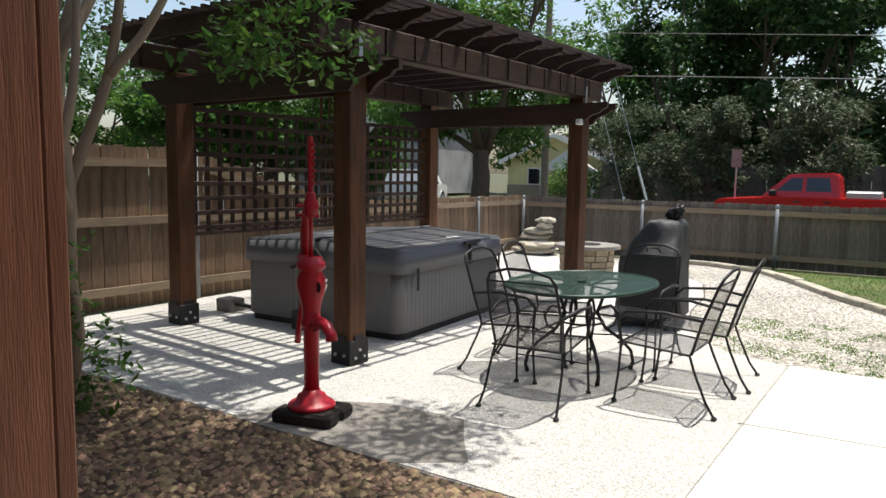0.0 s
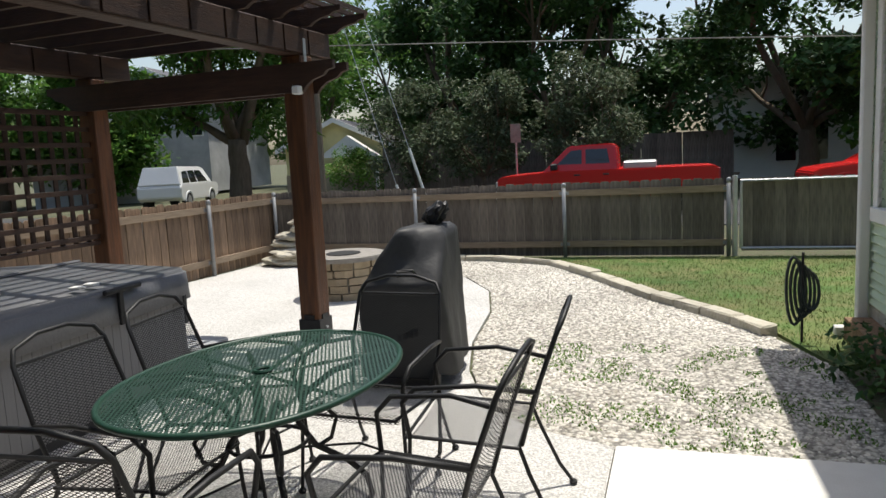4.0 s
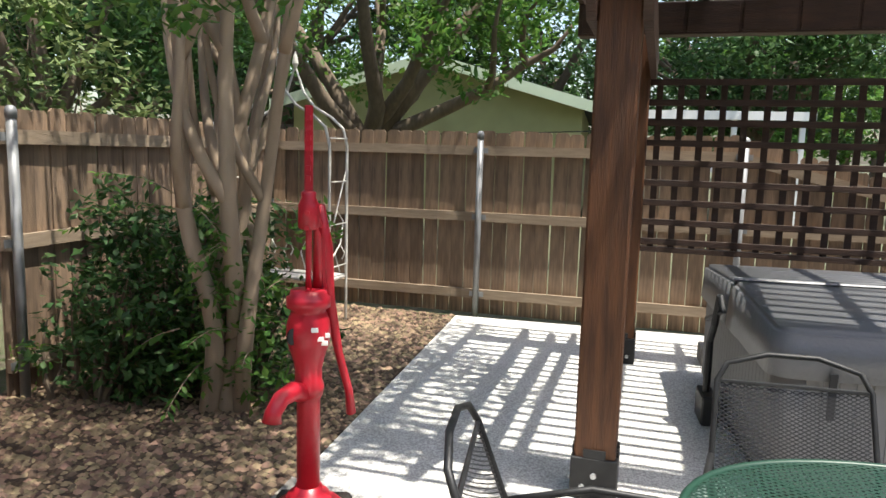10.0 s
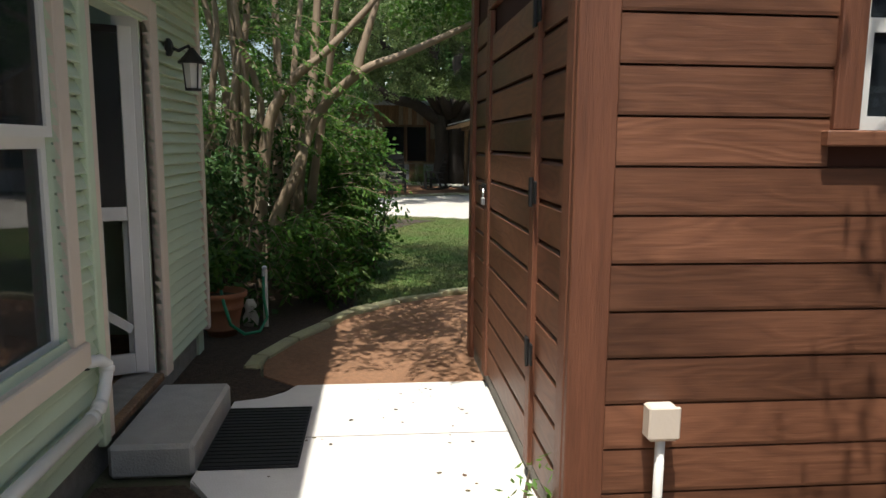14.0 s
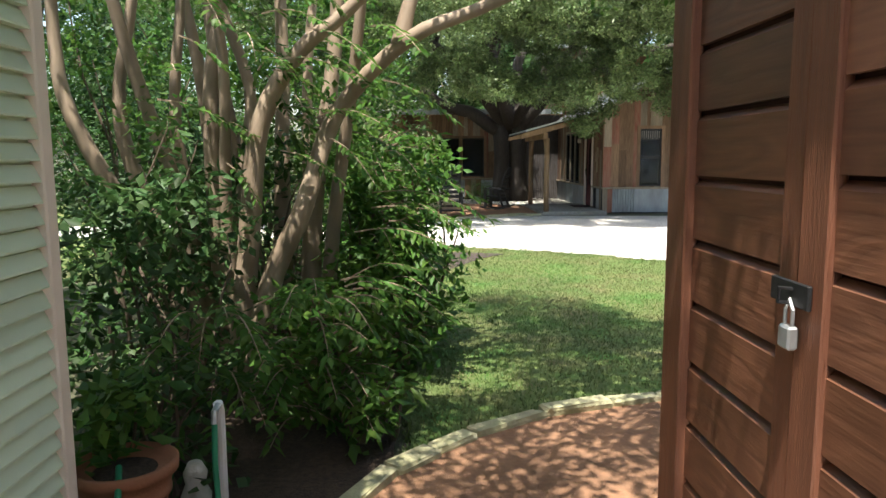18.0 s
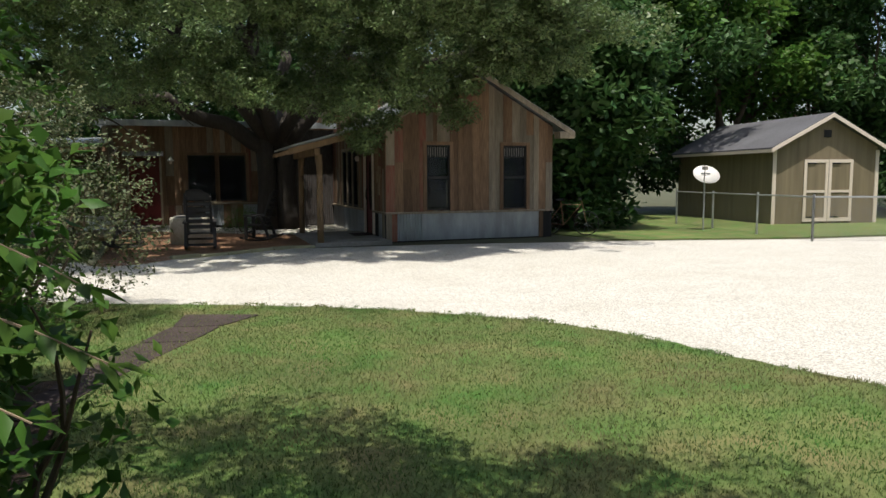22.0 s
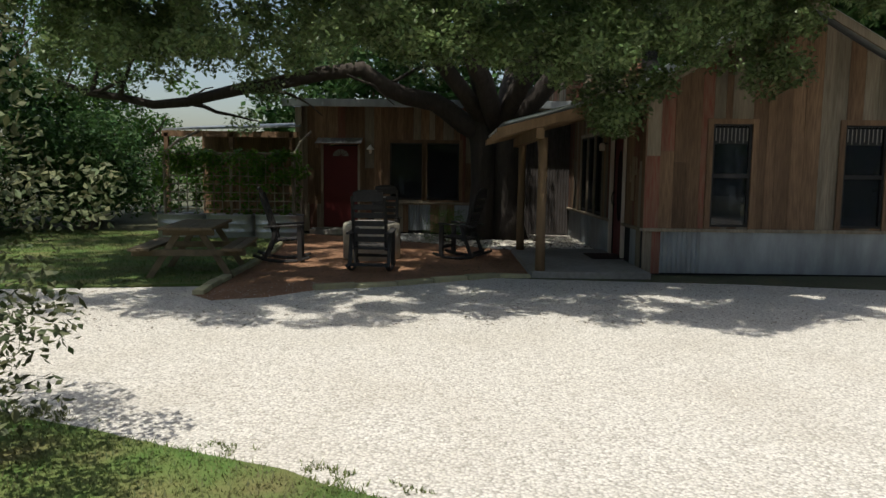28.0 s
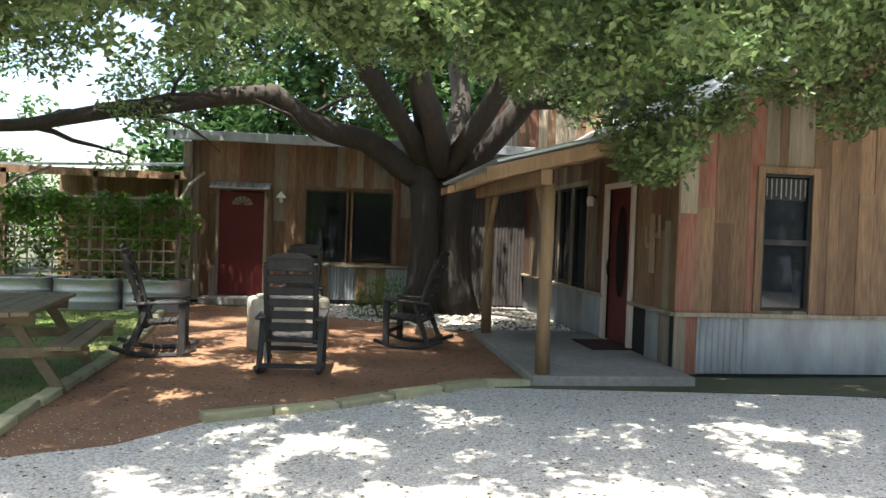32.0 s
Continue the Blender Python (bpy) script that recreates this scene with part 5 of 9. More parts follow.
def oval(a, b, n=48, p=2.2):
    return [(a * math.copysign(abs(math.cos(t)) ** (2 / p), math.cos(t)), b * math.copysign(abs(math.sin(t)) ** (2 / p), math.sin(t))) for t in [2 * math.pi * k / n for k in range(n)]]


TA, TBB = 0.696, 0.528


def mesh_panel(outline, z, material, holes=None):
    """A thin sheet with uv in metres for the mesh pattern."""
    bm = bmesh.new()
    uv = bm.loops.layers.uv.new("uv")
    f = bm.faces.new([bm.verts.new((x, y, z)) for x, y in outline])
    for lp in f.loops:
        lp[uv].uv = (lp.vert.co.x, lp.vert.co.y)
    bmesh.ops.triangulate(bm, faces=[f])
    return bm


part("tabletop", mesh_panel(oval(TA, TBB), 0.705, M_tablemesh), M_tablemesh, table, "green expanded-metal mesh")
ov = oval(TA, TBB)
part("rim", tube([(x, y, 0.7) for x, y in ov] + [(ov[0][0], ov[0][1], 0.7)], 0.013, 8), M_green, table, smooth=True)
part("umbrella_ring", add_tube(bmesh.new(), [(0.035 * math.cos(t), 0.035 * math.sin(t), 0.712) for t in [2 * math.pi * k / 16 for k in range(17)]], 0.008, 6), M_green, table)
for k in range(6):
    a = 2 * math.pi * k / 6 + 0.26
    ex, ey = TA * math.cos(a) * 0.97, TBB * math.sin(a) * 0.97
    part("stay", tube([(0, 0, 0.69), (ex, ey, 0.69)], 0.008, 6), M_green, table)
for k in range(4):
    a = radians(45 + 90 * k)
    c, s = math.cos(a), math.sin(a)
    part("leg", tube([(r * c, r * s, z) for r, z in ((0.42, 0.68), (0.3, 0.66), (0.17, 0.58), (0.13, 0.46), (0.2, 0.34), (0.34, 0.24), (0.42, 0.15), (0.44, 0.06), (0.42, 0.0))], [0.014] * 8 + [0.018], 8), M_black, table, smooth=True)
    part("scroll", tube([(r * c, r * s, z) for r, z in ((0.15, 0.5), (0.24, 0.52), (0.3, 0.45), (0.27, 0.36), (0.2, 0.33))], 0.01, 6), M_black, table)
part("ring", tube([(0.17 * math.cos(t), 0.17 * math.sin(t), 0.4) for t in [2 * math.pi * k / 20 for k in range(21)]], 0.009, 6), M_black, table)


# ---- mesh chairs ----
def mesh_chair(m):
    ch = thing("patio_chair", m, "black wrought-iron patio chair with mesh seat and back", "chair", "chairs round the patio table")
    sw, sd, sh = 0.26, 0.24, 0.42

    def sheet_uv(rows):
        bm = bmesh.new()
        uv = bm.loops.layers.uv.new("uv")
        g, dist = [], 0.0
        for i, (y, z, w) in enumerate(rows):
            if i:
                dist += math.hypot(y - rows[i - 1][0], z - rows[i - 1][1])
            g.append([(bm.verts.new((x * w, y, z - 0.012 * (1 - x * x))), x * w, dist) for x in (-1, -0.5, 0, 0.5, 1)])
        for a, b in zip(g, g[1:]):
            for k in range(4):
                q = (a[k], a[k + 1], b[k + 1], b[k])
                f = bm.faces.new([e[0] for e in q])
                for lp, e in zip(f.loops, q):
                    lp[uv].uv = (e[1], e[2])
        return bm
    part("seat", sheet_uv([(sd + 0.02, sh - 0.04, sw * 0.95), (sd, sh, sw), (0.05, sh - 0.01, sw), (-sd + 0.03, sh - 0.03, sw * 0.9)]), M_chairmesh, ch)
    part("backrest", sheet_uv([(-sd + 0.02, sh - 0.02, sw * 0.86), (-sd - 0.04, sh + 0.18, sw * 0.9), (-sd - 0.13, sh + 0.43, sw * 0.86)]), M_chairmesh, ch)
    part("seat_rim", tube([(sw, -sd + 0.03, sh - 0.03), (sw, sd, sh), (sw * 0.9, sd + 0.03, sh - 0.02), (-sw * 0.9, sd + 0.03, sh - 0.02), (-sw, sd, sh), (-sw, -sd + 0.03, sh - 0.03), (sw, -sd + 0.03, sh - 0.03)], 0.008, 6), M_black, ch)
    part("back_frame", tube([(-sw * 0.88, -sd + 0.02, sh - 0.03), (-sw * 0.95, -sd - 0.04, sh + 0.18), (-sw * 0.9, -sd - 0.13, sh + 0.43), (-sw * 0.78, -sd - 0.155, sh + 0.485), (-sw * 0.3, -sd - 0.17, sh + 0.52), (sw * 0.3, -sd - 0.17, sh + 0.52),
                             (sw * 0.78, -sd - 0.155, sh + 0.485), (sw * 0.9, -sd - 0.13, sh + 0.43), (sw * 0.95, -sd - 0.04, sh + 0.18), (sw * 0.88, -sd + 0.02, sh - 0.03)], 0.01, 8), M_black, ch, smooth=True)
    part("top_bar", tube([(-sw * 0.9, -sd - 0.13, sh + 0.43), (sw * 0.9, -sd - 0.13, sh + 0.43)], 0.007, 6), M_black, ch)
    for s in (-1, 1):
        part("armrest", tube([(s * sw * 0.95, -sd - 0.05, sh + 0.2), (s * (sw + 0.03), -0.05, sh + 0.235), (s * (sw + 0.03), sd - 0.04, sh + 0.215), (s * (sw + 0.02), sd + 0.02, sh + 0.15), (s * sw, sd, sh)], 0.011, 8), M_black, ch, smooth=True)
        f = part("front_leg", tube([(s * sw, sd, sh), (s * (sw + 0.01), sd + 0.01, 0.2), (s * (sw + 0.015), sd + 0.03, 0.012)], 0.009, 8), M_black, ch)
        part("foot", lathe([(0.006, 0.0), (0.018, 0.004), (0.02, 0.014), (0.01, 0.024)], 10, (s * (sw + 0.015), sd + 0.03, 0.0)), M_black, f)
        r = part("rear_leg", tube([(s * sw * 0.92, -sd + 0.03, sh - 0.03), (s * sw * 0.97, -sd - 0.01, 0.28), (s * (sw + 0.0), -sd - 0.09, 0.1), (s * (sw + 0.01), -sd - 0.15, 0.012)], 0.009, 8), M_black, ch)
        part("foot", lathe([(0.006, 0.0), (0.018, 0.004), (0.02, 0.014), (0.01, 0.024)], 10, (s * (sw + 0.01), -sd - 0.15, 0.0)), M_black, r)
    part("stretcher", tube([(-sw - 0.005, sd - 0.0, 0.22), (0, sd - 0.06, 0.24), (sw + 0.005, sd - 0.0, 0.22)], 0.006, 6), M_black, ch)
    return ch


first = mesh_chair(pose(-2.98, 5.31, 0.022, 0, 0, -91))
for m in (pose(-3.0, 5.97, 0.022, 0, 0, -85), pose(-2.56, 4.76, 0.022, 0, 0, 4), pose(-1.82, 5.26, 0.022, 0, 0, 88), pose(-1.76, 5.96, 0.022, 0, 0, 93), pose(-2.34, 6.17, 0.022, 0, 0, 176)):
    copy_thing(first, m)

# ---- covered grill ----
grill = thing("grill", (-2.63, 7.75, 0.02), "barbecue grill under a sagging charcoal fabric cover", "grill")


def draped(levels, n=9, seed=0.0):
    """A fabric cover: four-cornered levels joined by soft sides, with folds between them."""
    bm, rings = bmesh.new(), []
    for z, quad in levels:
        ring = []
        for k in range(4):
            a, b, c = Vector(quad[k - 1]), Vector(quad[k]), Vector(quad[(k + 1) % 4])
            p0, p1 = b + (a - b).normalized() * 0.045, b + (c - b).normalized() * 0.045
            for u in (0.0, 0.5, 1.0):
                q = p0.lerp(b, u).lerp(b.lerp(p1, u), u)
                ring.append((q.x, q.y, z))
            e = c + (b - c).normalized() * 0.045
            ring += [(*p1.lerp(e, u / n), z) for u in range(1, n)]
        rings.append([bm.verts.new(v) for v in ring])
    m = len(rings[0])
    for a, b in zip(rings, rings[1:]):
        for k in range(m):
            bm.faces.new((a[k], a[(k + 1) % m], b[(k + 1) % m], b[k]))
    bm.faces.new(rings[-1])
    for v in bm.verts:
        d = Vector((v.co.x, v.co.y, 0)).normalized()
        fold = 0.03 * noise.noise(Vector((v.co.x * 11, v.co.y * 11, v.co.z * 1.2 + seed))) + 0.008 * noise.noise(v.co * 16)
        v.co += d * fold
        v.co.z += 0.012 * noise.noise(v.co * 6)
    return bm


def between(lo, hi, n):
    return [(lo[0] + (hi[0] - lo[0]) * k / n, [tuple(np.array(a) + (np.array(b) - np.array(a)) * k / n) for a, b in zip(lo[1], hi[1])]) for k in range(n)]


G0 = (0.1, [(-0.3, -0.42), (0.35, -0.23), (0.25, 0.45), (-0.4, 0.27)])
G1 = (0.66, [(-0.27, -0.46), (0.3, -0.35), (0.25, 0.36), (-0.33, 0.27)])
G2 = (0.74, [(-0.25, -0.47), (0.3, -0.36), (0.25, 0.35), (-0.31, 0.27)])
G3 = (0.78, [(-0.22, -0.44), (0.29, -0.33), (0.25, 0.33), (-0.28, 0.26)])
G4 = (1.05, [(-0.04, -0.36), (0.24, -0.1), (0.25, 0.3), (-0.07, 0.25)])
G5 = (1.09, [(-0.02, -0.32), (0.21, -0.08), (0.22, 0.26), (-0.05, 0.22)])
part("cover", draped(between(G0, G1, 7) + between(G1, G2, 2) + between(G2, G3, 2) + between(G3, G4, 6) + between(G4, G5, 2) + [G5, (1.1, [(0.05, -0.1), (0.12, -0.02), (0.12, 0.1), (0.03, 0.1)])]), M_canvas, grill, smooth=True)
part("bottom_frame", box((-0.24, -0.26, 0.06), (0.2, 0.22, 0.5), 0.01), M_black, grill)
for x in (-0.24, 0.2):
    wh = part("wheel", tube([(x - 0.02, -0.3, 0.07), (x + 0.02, -0.3, 0.07)], 0.07, 18), M_black, grill)
part("handle_loop", tube([(0.02, -0.42, 0.8), (0.03, -0.45, 0.84), (0.12, -0.42, 0.84), (0.14, -0.38, 0.8)], 0.011, 6), M_black, grill)
bm = bmesh.new()
bmesh.ops.create_icosphere(bm, subdivisions=3, radius=1.0)
for v in bm.verts:
    q = 1 + 0.35 * noise.noise(v.co * 2.2) + 0.12 * noise.noise(v.co * 6)
    v.co = Vector((0.13 + v.co.x * 0.085 * q + 0.05 * max(v.co.z, 0), 0.1 + v.co.y * 0.085 * q, 1.16 + v.co.z * 0.09 * q))
part("vent_bag", bm, M_black, grill, "black plastic bag tied on top")
for k in range(4):
    part("vent_slot", box((-0.02 + k * 0.035, -0.385 + k * 0.01, 0.36 + k * 0.01), (0.005 + k * 0.035, -0.36 + k * 0.01, 0.4 + k * 0.01)), M_dark, grill)

# ---- stone fire pit and fountain ----
fp = thing("fire_pit", (-4.5, 10.62, 0.02), "round stacked-stone fire pit with a slate rim", "fire pit")
bm = tube([(0, 0, 0), (0, 0, 0.42)], 0.36, 20)
part("core", bm, M_concrete_old, fp)
for row in range(5):
    n = 11 if row % 2 else 10
    for k in range(n):
        a0, a1 = 2 * math.pi * (k + 0.05 + 0.15 * row) / n, 2 * math.pi * (k + 0.96 + 0.15 * row) / n
        r0, r1 = 0.34, 0.4 + R.uniform(-0.015, 0.02)
        z0, z1 = row * 0.088, row * 0.088 + 0.078
        bm = bmesh.new()
        vs = [bm.verts.new((r * math.cos(a), r * math.sin(a), z)) for r in (r0, r1) for a in (a0, (a0 + a1) / 2, a1) for z in (z0, z1)]
        bmesh.ops.convex_hull(bm, input=vs)
        part("stone", bm, M_stack, fp)
rimo = [(0.5 * math.cos(2 * math.pi * k / 28), 0.5 * math.sin(2 * math.pi * k / 28)) for k in range(28)]
part("rim", prism(rimo, 0.44, 0.49, 0.012), M_concrete_old, fp, "grey slate rim slab")
part("burner_tray", lathe([(0.2, 0.491), (0.2, 0.5), (0.02, 0.502)], 20), M_dark, fp)
ft = thing("rock_fountain", (-6.45, 12.95, 0.02), "low fountain of stacked pale rocks", "fountain")
for x, y, z, a, b, c in ((0, 0, 0.08, 0.45, 0.35, 0.1), (0.1, -0.1, 0.2, 0.36, 0.28, 0.08), (-0.05, 0.05, 0.32, 0.3, 0.24, 0.08), (0.05, 0, 0.44, 0.28, 0.2, 0.07), (0.2, -0.05, 0.56, 0.16, 0.14, 0.07), (0.22, -0.02, 0.66, 0.2, 0.14, 0.06)):
    bm = bmesh.new()
    bmesh.ops.create_icosphere(bm, subdivisions=3, radius=1)
    for v in bm.verts:
        q = 1 + 0.3 * noise.noise(v.co * 1.7 + Vector((x * 9, z * 9, 0)))
        v.co = Vector((x + v.co.x * a * q, y + v.co.y * b * q, z + v.co.z * c * q))
    part("rock", bm, M_limestone, ft)

# ---- white iron arbour bench ----
ar = thing("arbour_bench", pose(-7.0, 1.87, 0.0, 0, 0, 84), "white wrought-iron garden bench under an ogee-arched trellis", "bench")
for y in (-0.17, 0.17):
    part("arch", tube([(0.53, y, 0), (0.53, y, 1.2), (0.53, y, 1.62), (0.49, y, 1.78), (0.37, y, 1.88), (0.2, y, 1.97), (0.09, y, 2.1), (0.0, y, 2.34),
                       (-0.09, y, 2.1), (-0.2, y, 1.97), (-0.37, y, 1.88), (-0.49, y, 1.78), (-0.53, y, 1.62), (-0.53, y, 1.2), (-0.53, y, 0)], 0.014, 6), M_white_iron, ar)
    part("finial", lathe([(0.005, 2.3), (0.03, 2.36), (0.02, 2.42), (0.004, 2.47)], 10, (0, y, 0)), M_white_iron, ar)
for s in (-0.53, 0.53):
    for k in range(4):
        part("rung", tube([(s, -0.17, 0.55 + k * 0.38), (s, 0.17, 0.55 + k * 0.38)], 0.007, 5), M_white_iron, ar)
    part("side_scroll", tube([(s, -0.16, 0.6), (s, 0.05, 0.75), (s, 0.1, 0.95), (s, -0.02, 1.05), (s, -0.08, 0.95), (s, 0.15, 1.4)], 0.007, 5), M_white_iron, ar)
part("seat", box((-0.53, -0.2, 0.42), (0.53, 0.2, 0.45), 0.008), M_white_iron, ar)
part("seat_rail", tube([(-0.53, -0.2, 0.5), (0.53, -0.2, 0.5)], 0.01, 6), M_white_iron, ar)
for k in range(6):
    x = -0.45 + k * 0.18
    part("scroll", tube([(x, 0.2, 0.46), (x - 0.05, 0.2, 0.62), (x, 0.2, 0.72), (x + 0.05, 0.2, 0.64), (x + 0.02, 0.2, 0.58)], 0.007, 5), M_white_iron, ar)

# ---- small things on the shed ----
eb = thing("outlet_box", (-2.12, SY1 + 0.03, 0.62), "beige outdoor outlet box on a white conduit", "outlet box")
part("box", box((-0.055, 0.0, -0.1), (0.055, 0.075, 0.03), 0.008), M_beige, eb)
part("lid", box((-0.06, 0.07, -0.09), (0.06, 0.083, 0.035), 0.006), M_beige, eb)
part("conduit", tube([(0.0, 0.045, -0.1), (0.0, 0.045, -0.62)], 0.018, 10), M_white, eb, smooth=True)
rk = thing("pale_rock", Matrix.Translation((-2.03, 1.14, 0.015)) @ Matrix.Scale(0.75, 4), "pale limestone rock at the shed corner", "rock")
bm = bmesh.new()
bmesh.ops.create_icosphere(bm, subdivisions=3, radius=0.11)
for v in bm.verts:
    v.co = v.co * (1 + 0.35 * noise.noise(v.co * 9)) * 1.0
    v.co.z = v.co.z * 0.6 + 0.04
part("rock", bm, M_limestone, rk)

# ---- small things on the house ----
lan = thing("wall_lantern", (HX - 0.03, -1.23, 2.08), "black iron wall lantern with frosted glass", "lantern")
part("back_plate", lathe([(0.055, 0), (0.055, 0.02), (0.03, 0.035)], 16), M_black, lan).matrix_basis = Matrix.Translation((0, 0, 0.1)) @ Matrix.Rotation(radians(-90), 4, 'Y')
part("arm", tube([(-0.02, 0, 0.1), (-0.07, 0, 0.08), (-0.13, 0, 0.11), (-0.15, 0, 0.08)], 0.011, 8), M_black, lan)
part("hood", lathe([(0.085, 0.0), (0.088, 0.01), (0.05, 0.05), (0.03, 0.075), (0.012, 0.1)], 16, (-0.15, 0, 0.0)), M_black, lan)
part("globe", lathe([(0.045, -0.15), (0.062, 0.0)], 8, (-0.15, 0, 0.0)), mat("frosted_glass", (0.6, 0.6, 0.56), 0.4, bump=0, vary=0.1), lan, "frosted glass shade")
part("base_ring", lathe([(0.05, -0.165), (0.052, -0.15)], 8, (-0.15, 0, 0.0)), M_black, lan)
for k in range(4):
    a = radians(45 + 90 * k)
    part("bar", tube([(-0.15 + 0.066 * math.cos(a), 0.066 * math.sin(a), 0), (-0.15 + 0.05 * math.cos(a), 0.05 * math.sin(a), -0.155)], 0.005, 5), M_black, lan)
pv = thing("drain_pipe", (HX, 0.3, 0.4), "white plastic drain pipe along the house wall", "pipe")
part("elbow", tube([(0.0, 0.0, 0.22), (-0.05, -0.01, 0.22), (-0.075, -0.05, 0.215), (-0.085, -0.1, 0.18), (-0.085, -0.09, 0.13), (-0.083, -0.04, 0.05), (-0.08, 0.02, 0.005), (-0.08, 0.09, -0.005)], 0.029, 14), M_white, pv, smooth=True)
part("run", tube([(-0.08, 0.08, -0.005), (-0.08, 1.7, 0.0)], 0.027, 14), M_white, pv, smooth=True)
for p, q in (((-0.084, -0.105, 0.17), (-0.086, -0.095, 0.145)), ((-0.081, -0.01, 0.028), (-0.08, 0.02, 0.005)), ((-0.08, 0.07, -0.005), (-0.08, 0.11, -0.005))):
    part("coupling", tube([p, q], 0.034, 14), M_white, pv, smooth=True)
part("flange", tube([(-0.045, 0.0, 0.22), (-0.01, 0.0, 0.22)], 0.036, 12), M_black, pv, "dark rubber flange")
ds = thing("downspout", (0.55, 9.2, 0.0), "white metal downspout on the house corner", "downspout")
part("pipe", box((-0.05, -0.04, 0.12), (0.03, 0.04, 2.75), 0.01), M_white, ds)
part("elbow", box((-0.2, -0.04, 0.02), (0.03, 0.04, 0.1), 0.01), M_white, ds)
part("top_bend", tube([(-0.01, 0, 2.75), (-0.1, 0.0, 2.9), (-0.25, 0.0, 3.0)], 0.04, 8), M_white, ds)
hz = thing("hose_hanger", (0.08, 8.98, 0.0), "dark garden hose coiled on an iron stake", "garden hose")
part("stake", tube([(0, 0, -0.1), (0, 0, 0.72)], 0.01, 6), M_black, hz)
M_hose = mat("dark_hose", (0.03, 0.04, 0.035), 0.5, bump=0.05)
for k in range(5):
    part("hose_coil", tube([((0.03 * (k - 2)) + 0.055 * math.sin(t), 0.1 * math.cos(t) * 0.3, 0.42 + (0.26 - 0.03 * k) * math.cos(t)) for t in [2 * math.pi * j / 20 for j in range(21)]], 0.012, 6), M_hose, hz)

# ---- weathered barn-wood cottage ----
M_reddoor = mat("red_door", (0.125, 0.013, 0.013), 0.55, vary=0.4, scale=8, second=(0.085, 0.009, 0.009), bump=0.08, bump_scale=40)
M_rock_dark = mat("rocker_wood", (0.028, 0.026, 0.025), 0.7, vary=0.5, scale=8, second=(0.06, 0.055, 0.05), bump=0.25, bump_scale=30, stretch=(3, 3, 1))
M_picnic = mat("picnic_wood", (0.2, 0.15, 0.09), 0.9, vary=0.7, scale=8, second=(0.1, 0.085, 0.05), bump=0.4, bump_scale=30)
BARN_MATS = [M_barn, M_barn, M_barn_grey, M_barn, M_barn_red, M_barn_grey, M_barn]


def plank(parent, org, ax, s0, s1, zb, zt0, zt1, out, material, thick=0.022):
    """One upright plank: from s0 to s1 along ax from org, from zb up to zt0 and zt1 at its two edges, proud along out."""
    o, ax, out = Vector(org), Vector(ax), Vector(out)
    bm = bmesh.new()
    a = [o + ax * s for s in (s0, s1)]
    quad = [(a[0], zb), (a[1], zb), (a[1], zt1), (a[0], zt0)]
    f = [bm.verts.new(p + out * thick + Vector((0, 0, z))) for p, z in quad]
    b = [bm.verts.new(p + Vector((0, 0, z))) for p, z in quad]
    bm.faces.new(f)
    bm.faces.new(b[::-1])
    for k in range(4):
        bm.faces.new((f[k], b[k], b[(k + 1) % 4], f[(k + 1) % 4]))
    bmesh.ops.recalc_face_normals(bm, faces=bm.faces)
    return part("plank", bm, material, parent)


def plank_wall(parent, org, ax, length, zb, top, out, holes=(), seed=1, wmin=0.13, wmax=0.25):
    """Upright planks of odd widths and colours; top(s) gives the height; holes: s0, s1, z0, z1."""
    rr = random.Random(seed)
    s = 0.0
    marks = sorted({0.0, length, *[h[0] for h in holes], *[h[1] for h in holes]})
    for m0, m1 in zip(marks, marks[1:]):
        n = max(1, round((m1 - m0) / rr.uniform(wmin + 0.03, wmax - 0.03)))
        cuts = [m0 + (m1 - m0) * (k + (rr.uniform(-0.25, 0.25) if 0 < k < n else 0)) / n for k in range(n + 1)]
        for a, b in zip(cuts, cuts[1:]):
            hs = sorted([(h[2], h[3]) for h in holes if h[0] <= a + 1e-4 and h[1] >= b - 1e-4])
            z = zb
            for lo, hi in hs + [(99, 99)]:
                t0, t1 = min(lo, top(a)), min(lo, top(b))
                if max(t0, t1) > z + 0.03:
                    mm = rr.choice(BARN_MATS)
                    if lo == 99 and rr.random() < 0.3 and t0 - z > 1.6:
                        zc = z + (t0 - z) * rr.uniform(0.35, 0.75)
                        plank(parent, org, ax, a + 0.002, b - 0.002, z, zc - 0.002, zc - 0.002, out, mm, rr.uniform(0.016, 0.026))
                        plank(parent, org, ax, a + 0.002, b - 0.002, zc, t0, t1, out, rr.choice(BARN_MATS), rr.uniform(0.016, 0.026))
                    else:
                        plank(parent, org, ax, a + 0.002, b - 0.002, z, t0, t1, out, mm, rr.uniform(0.016, 0.026))
                z = hi


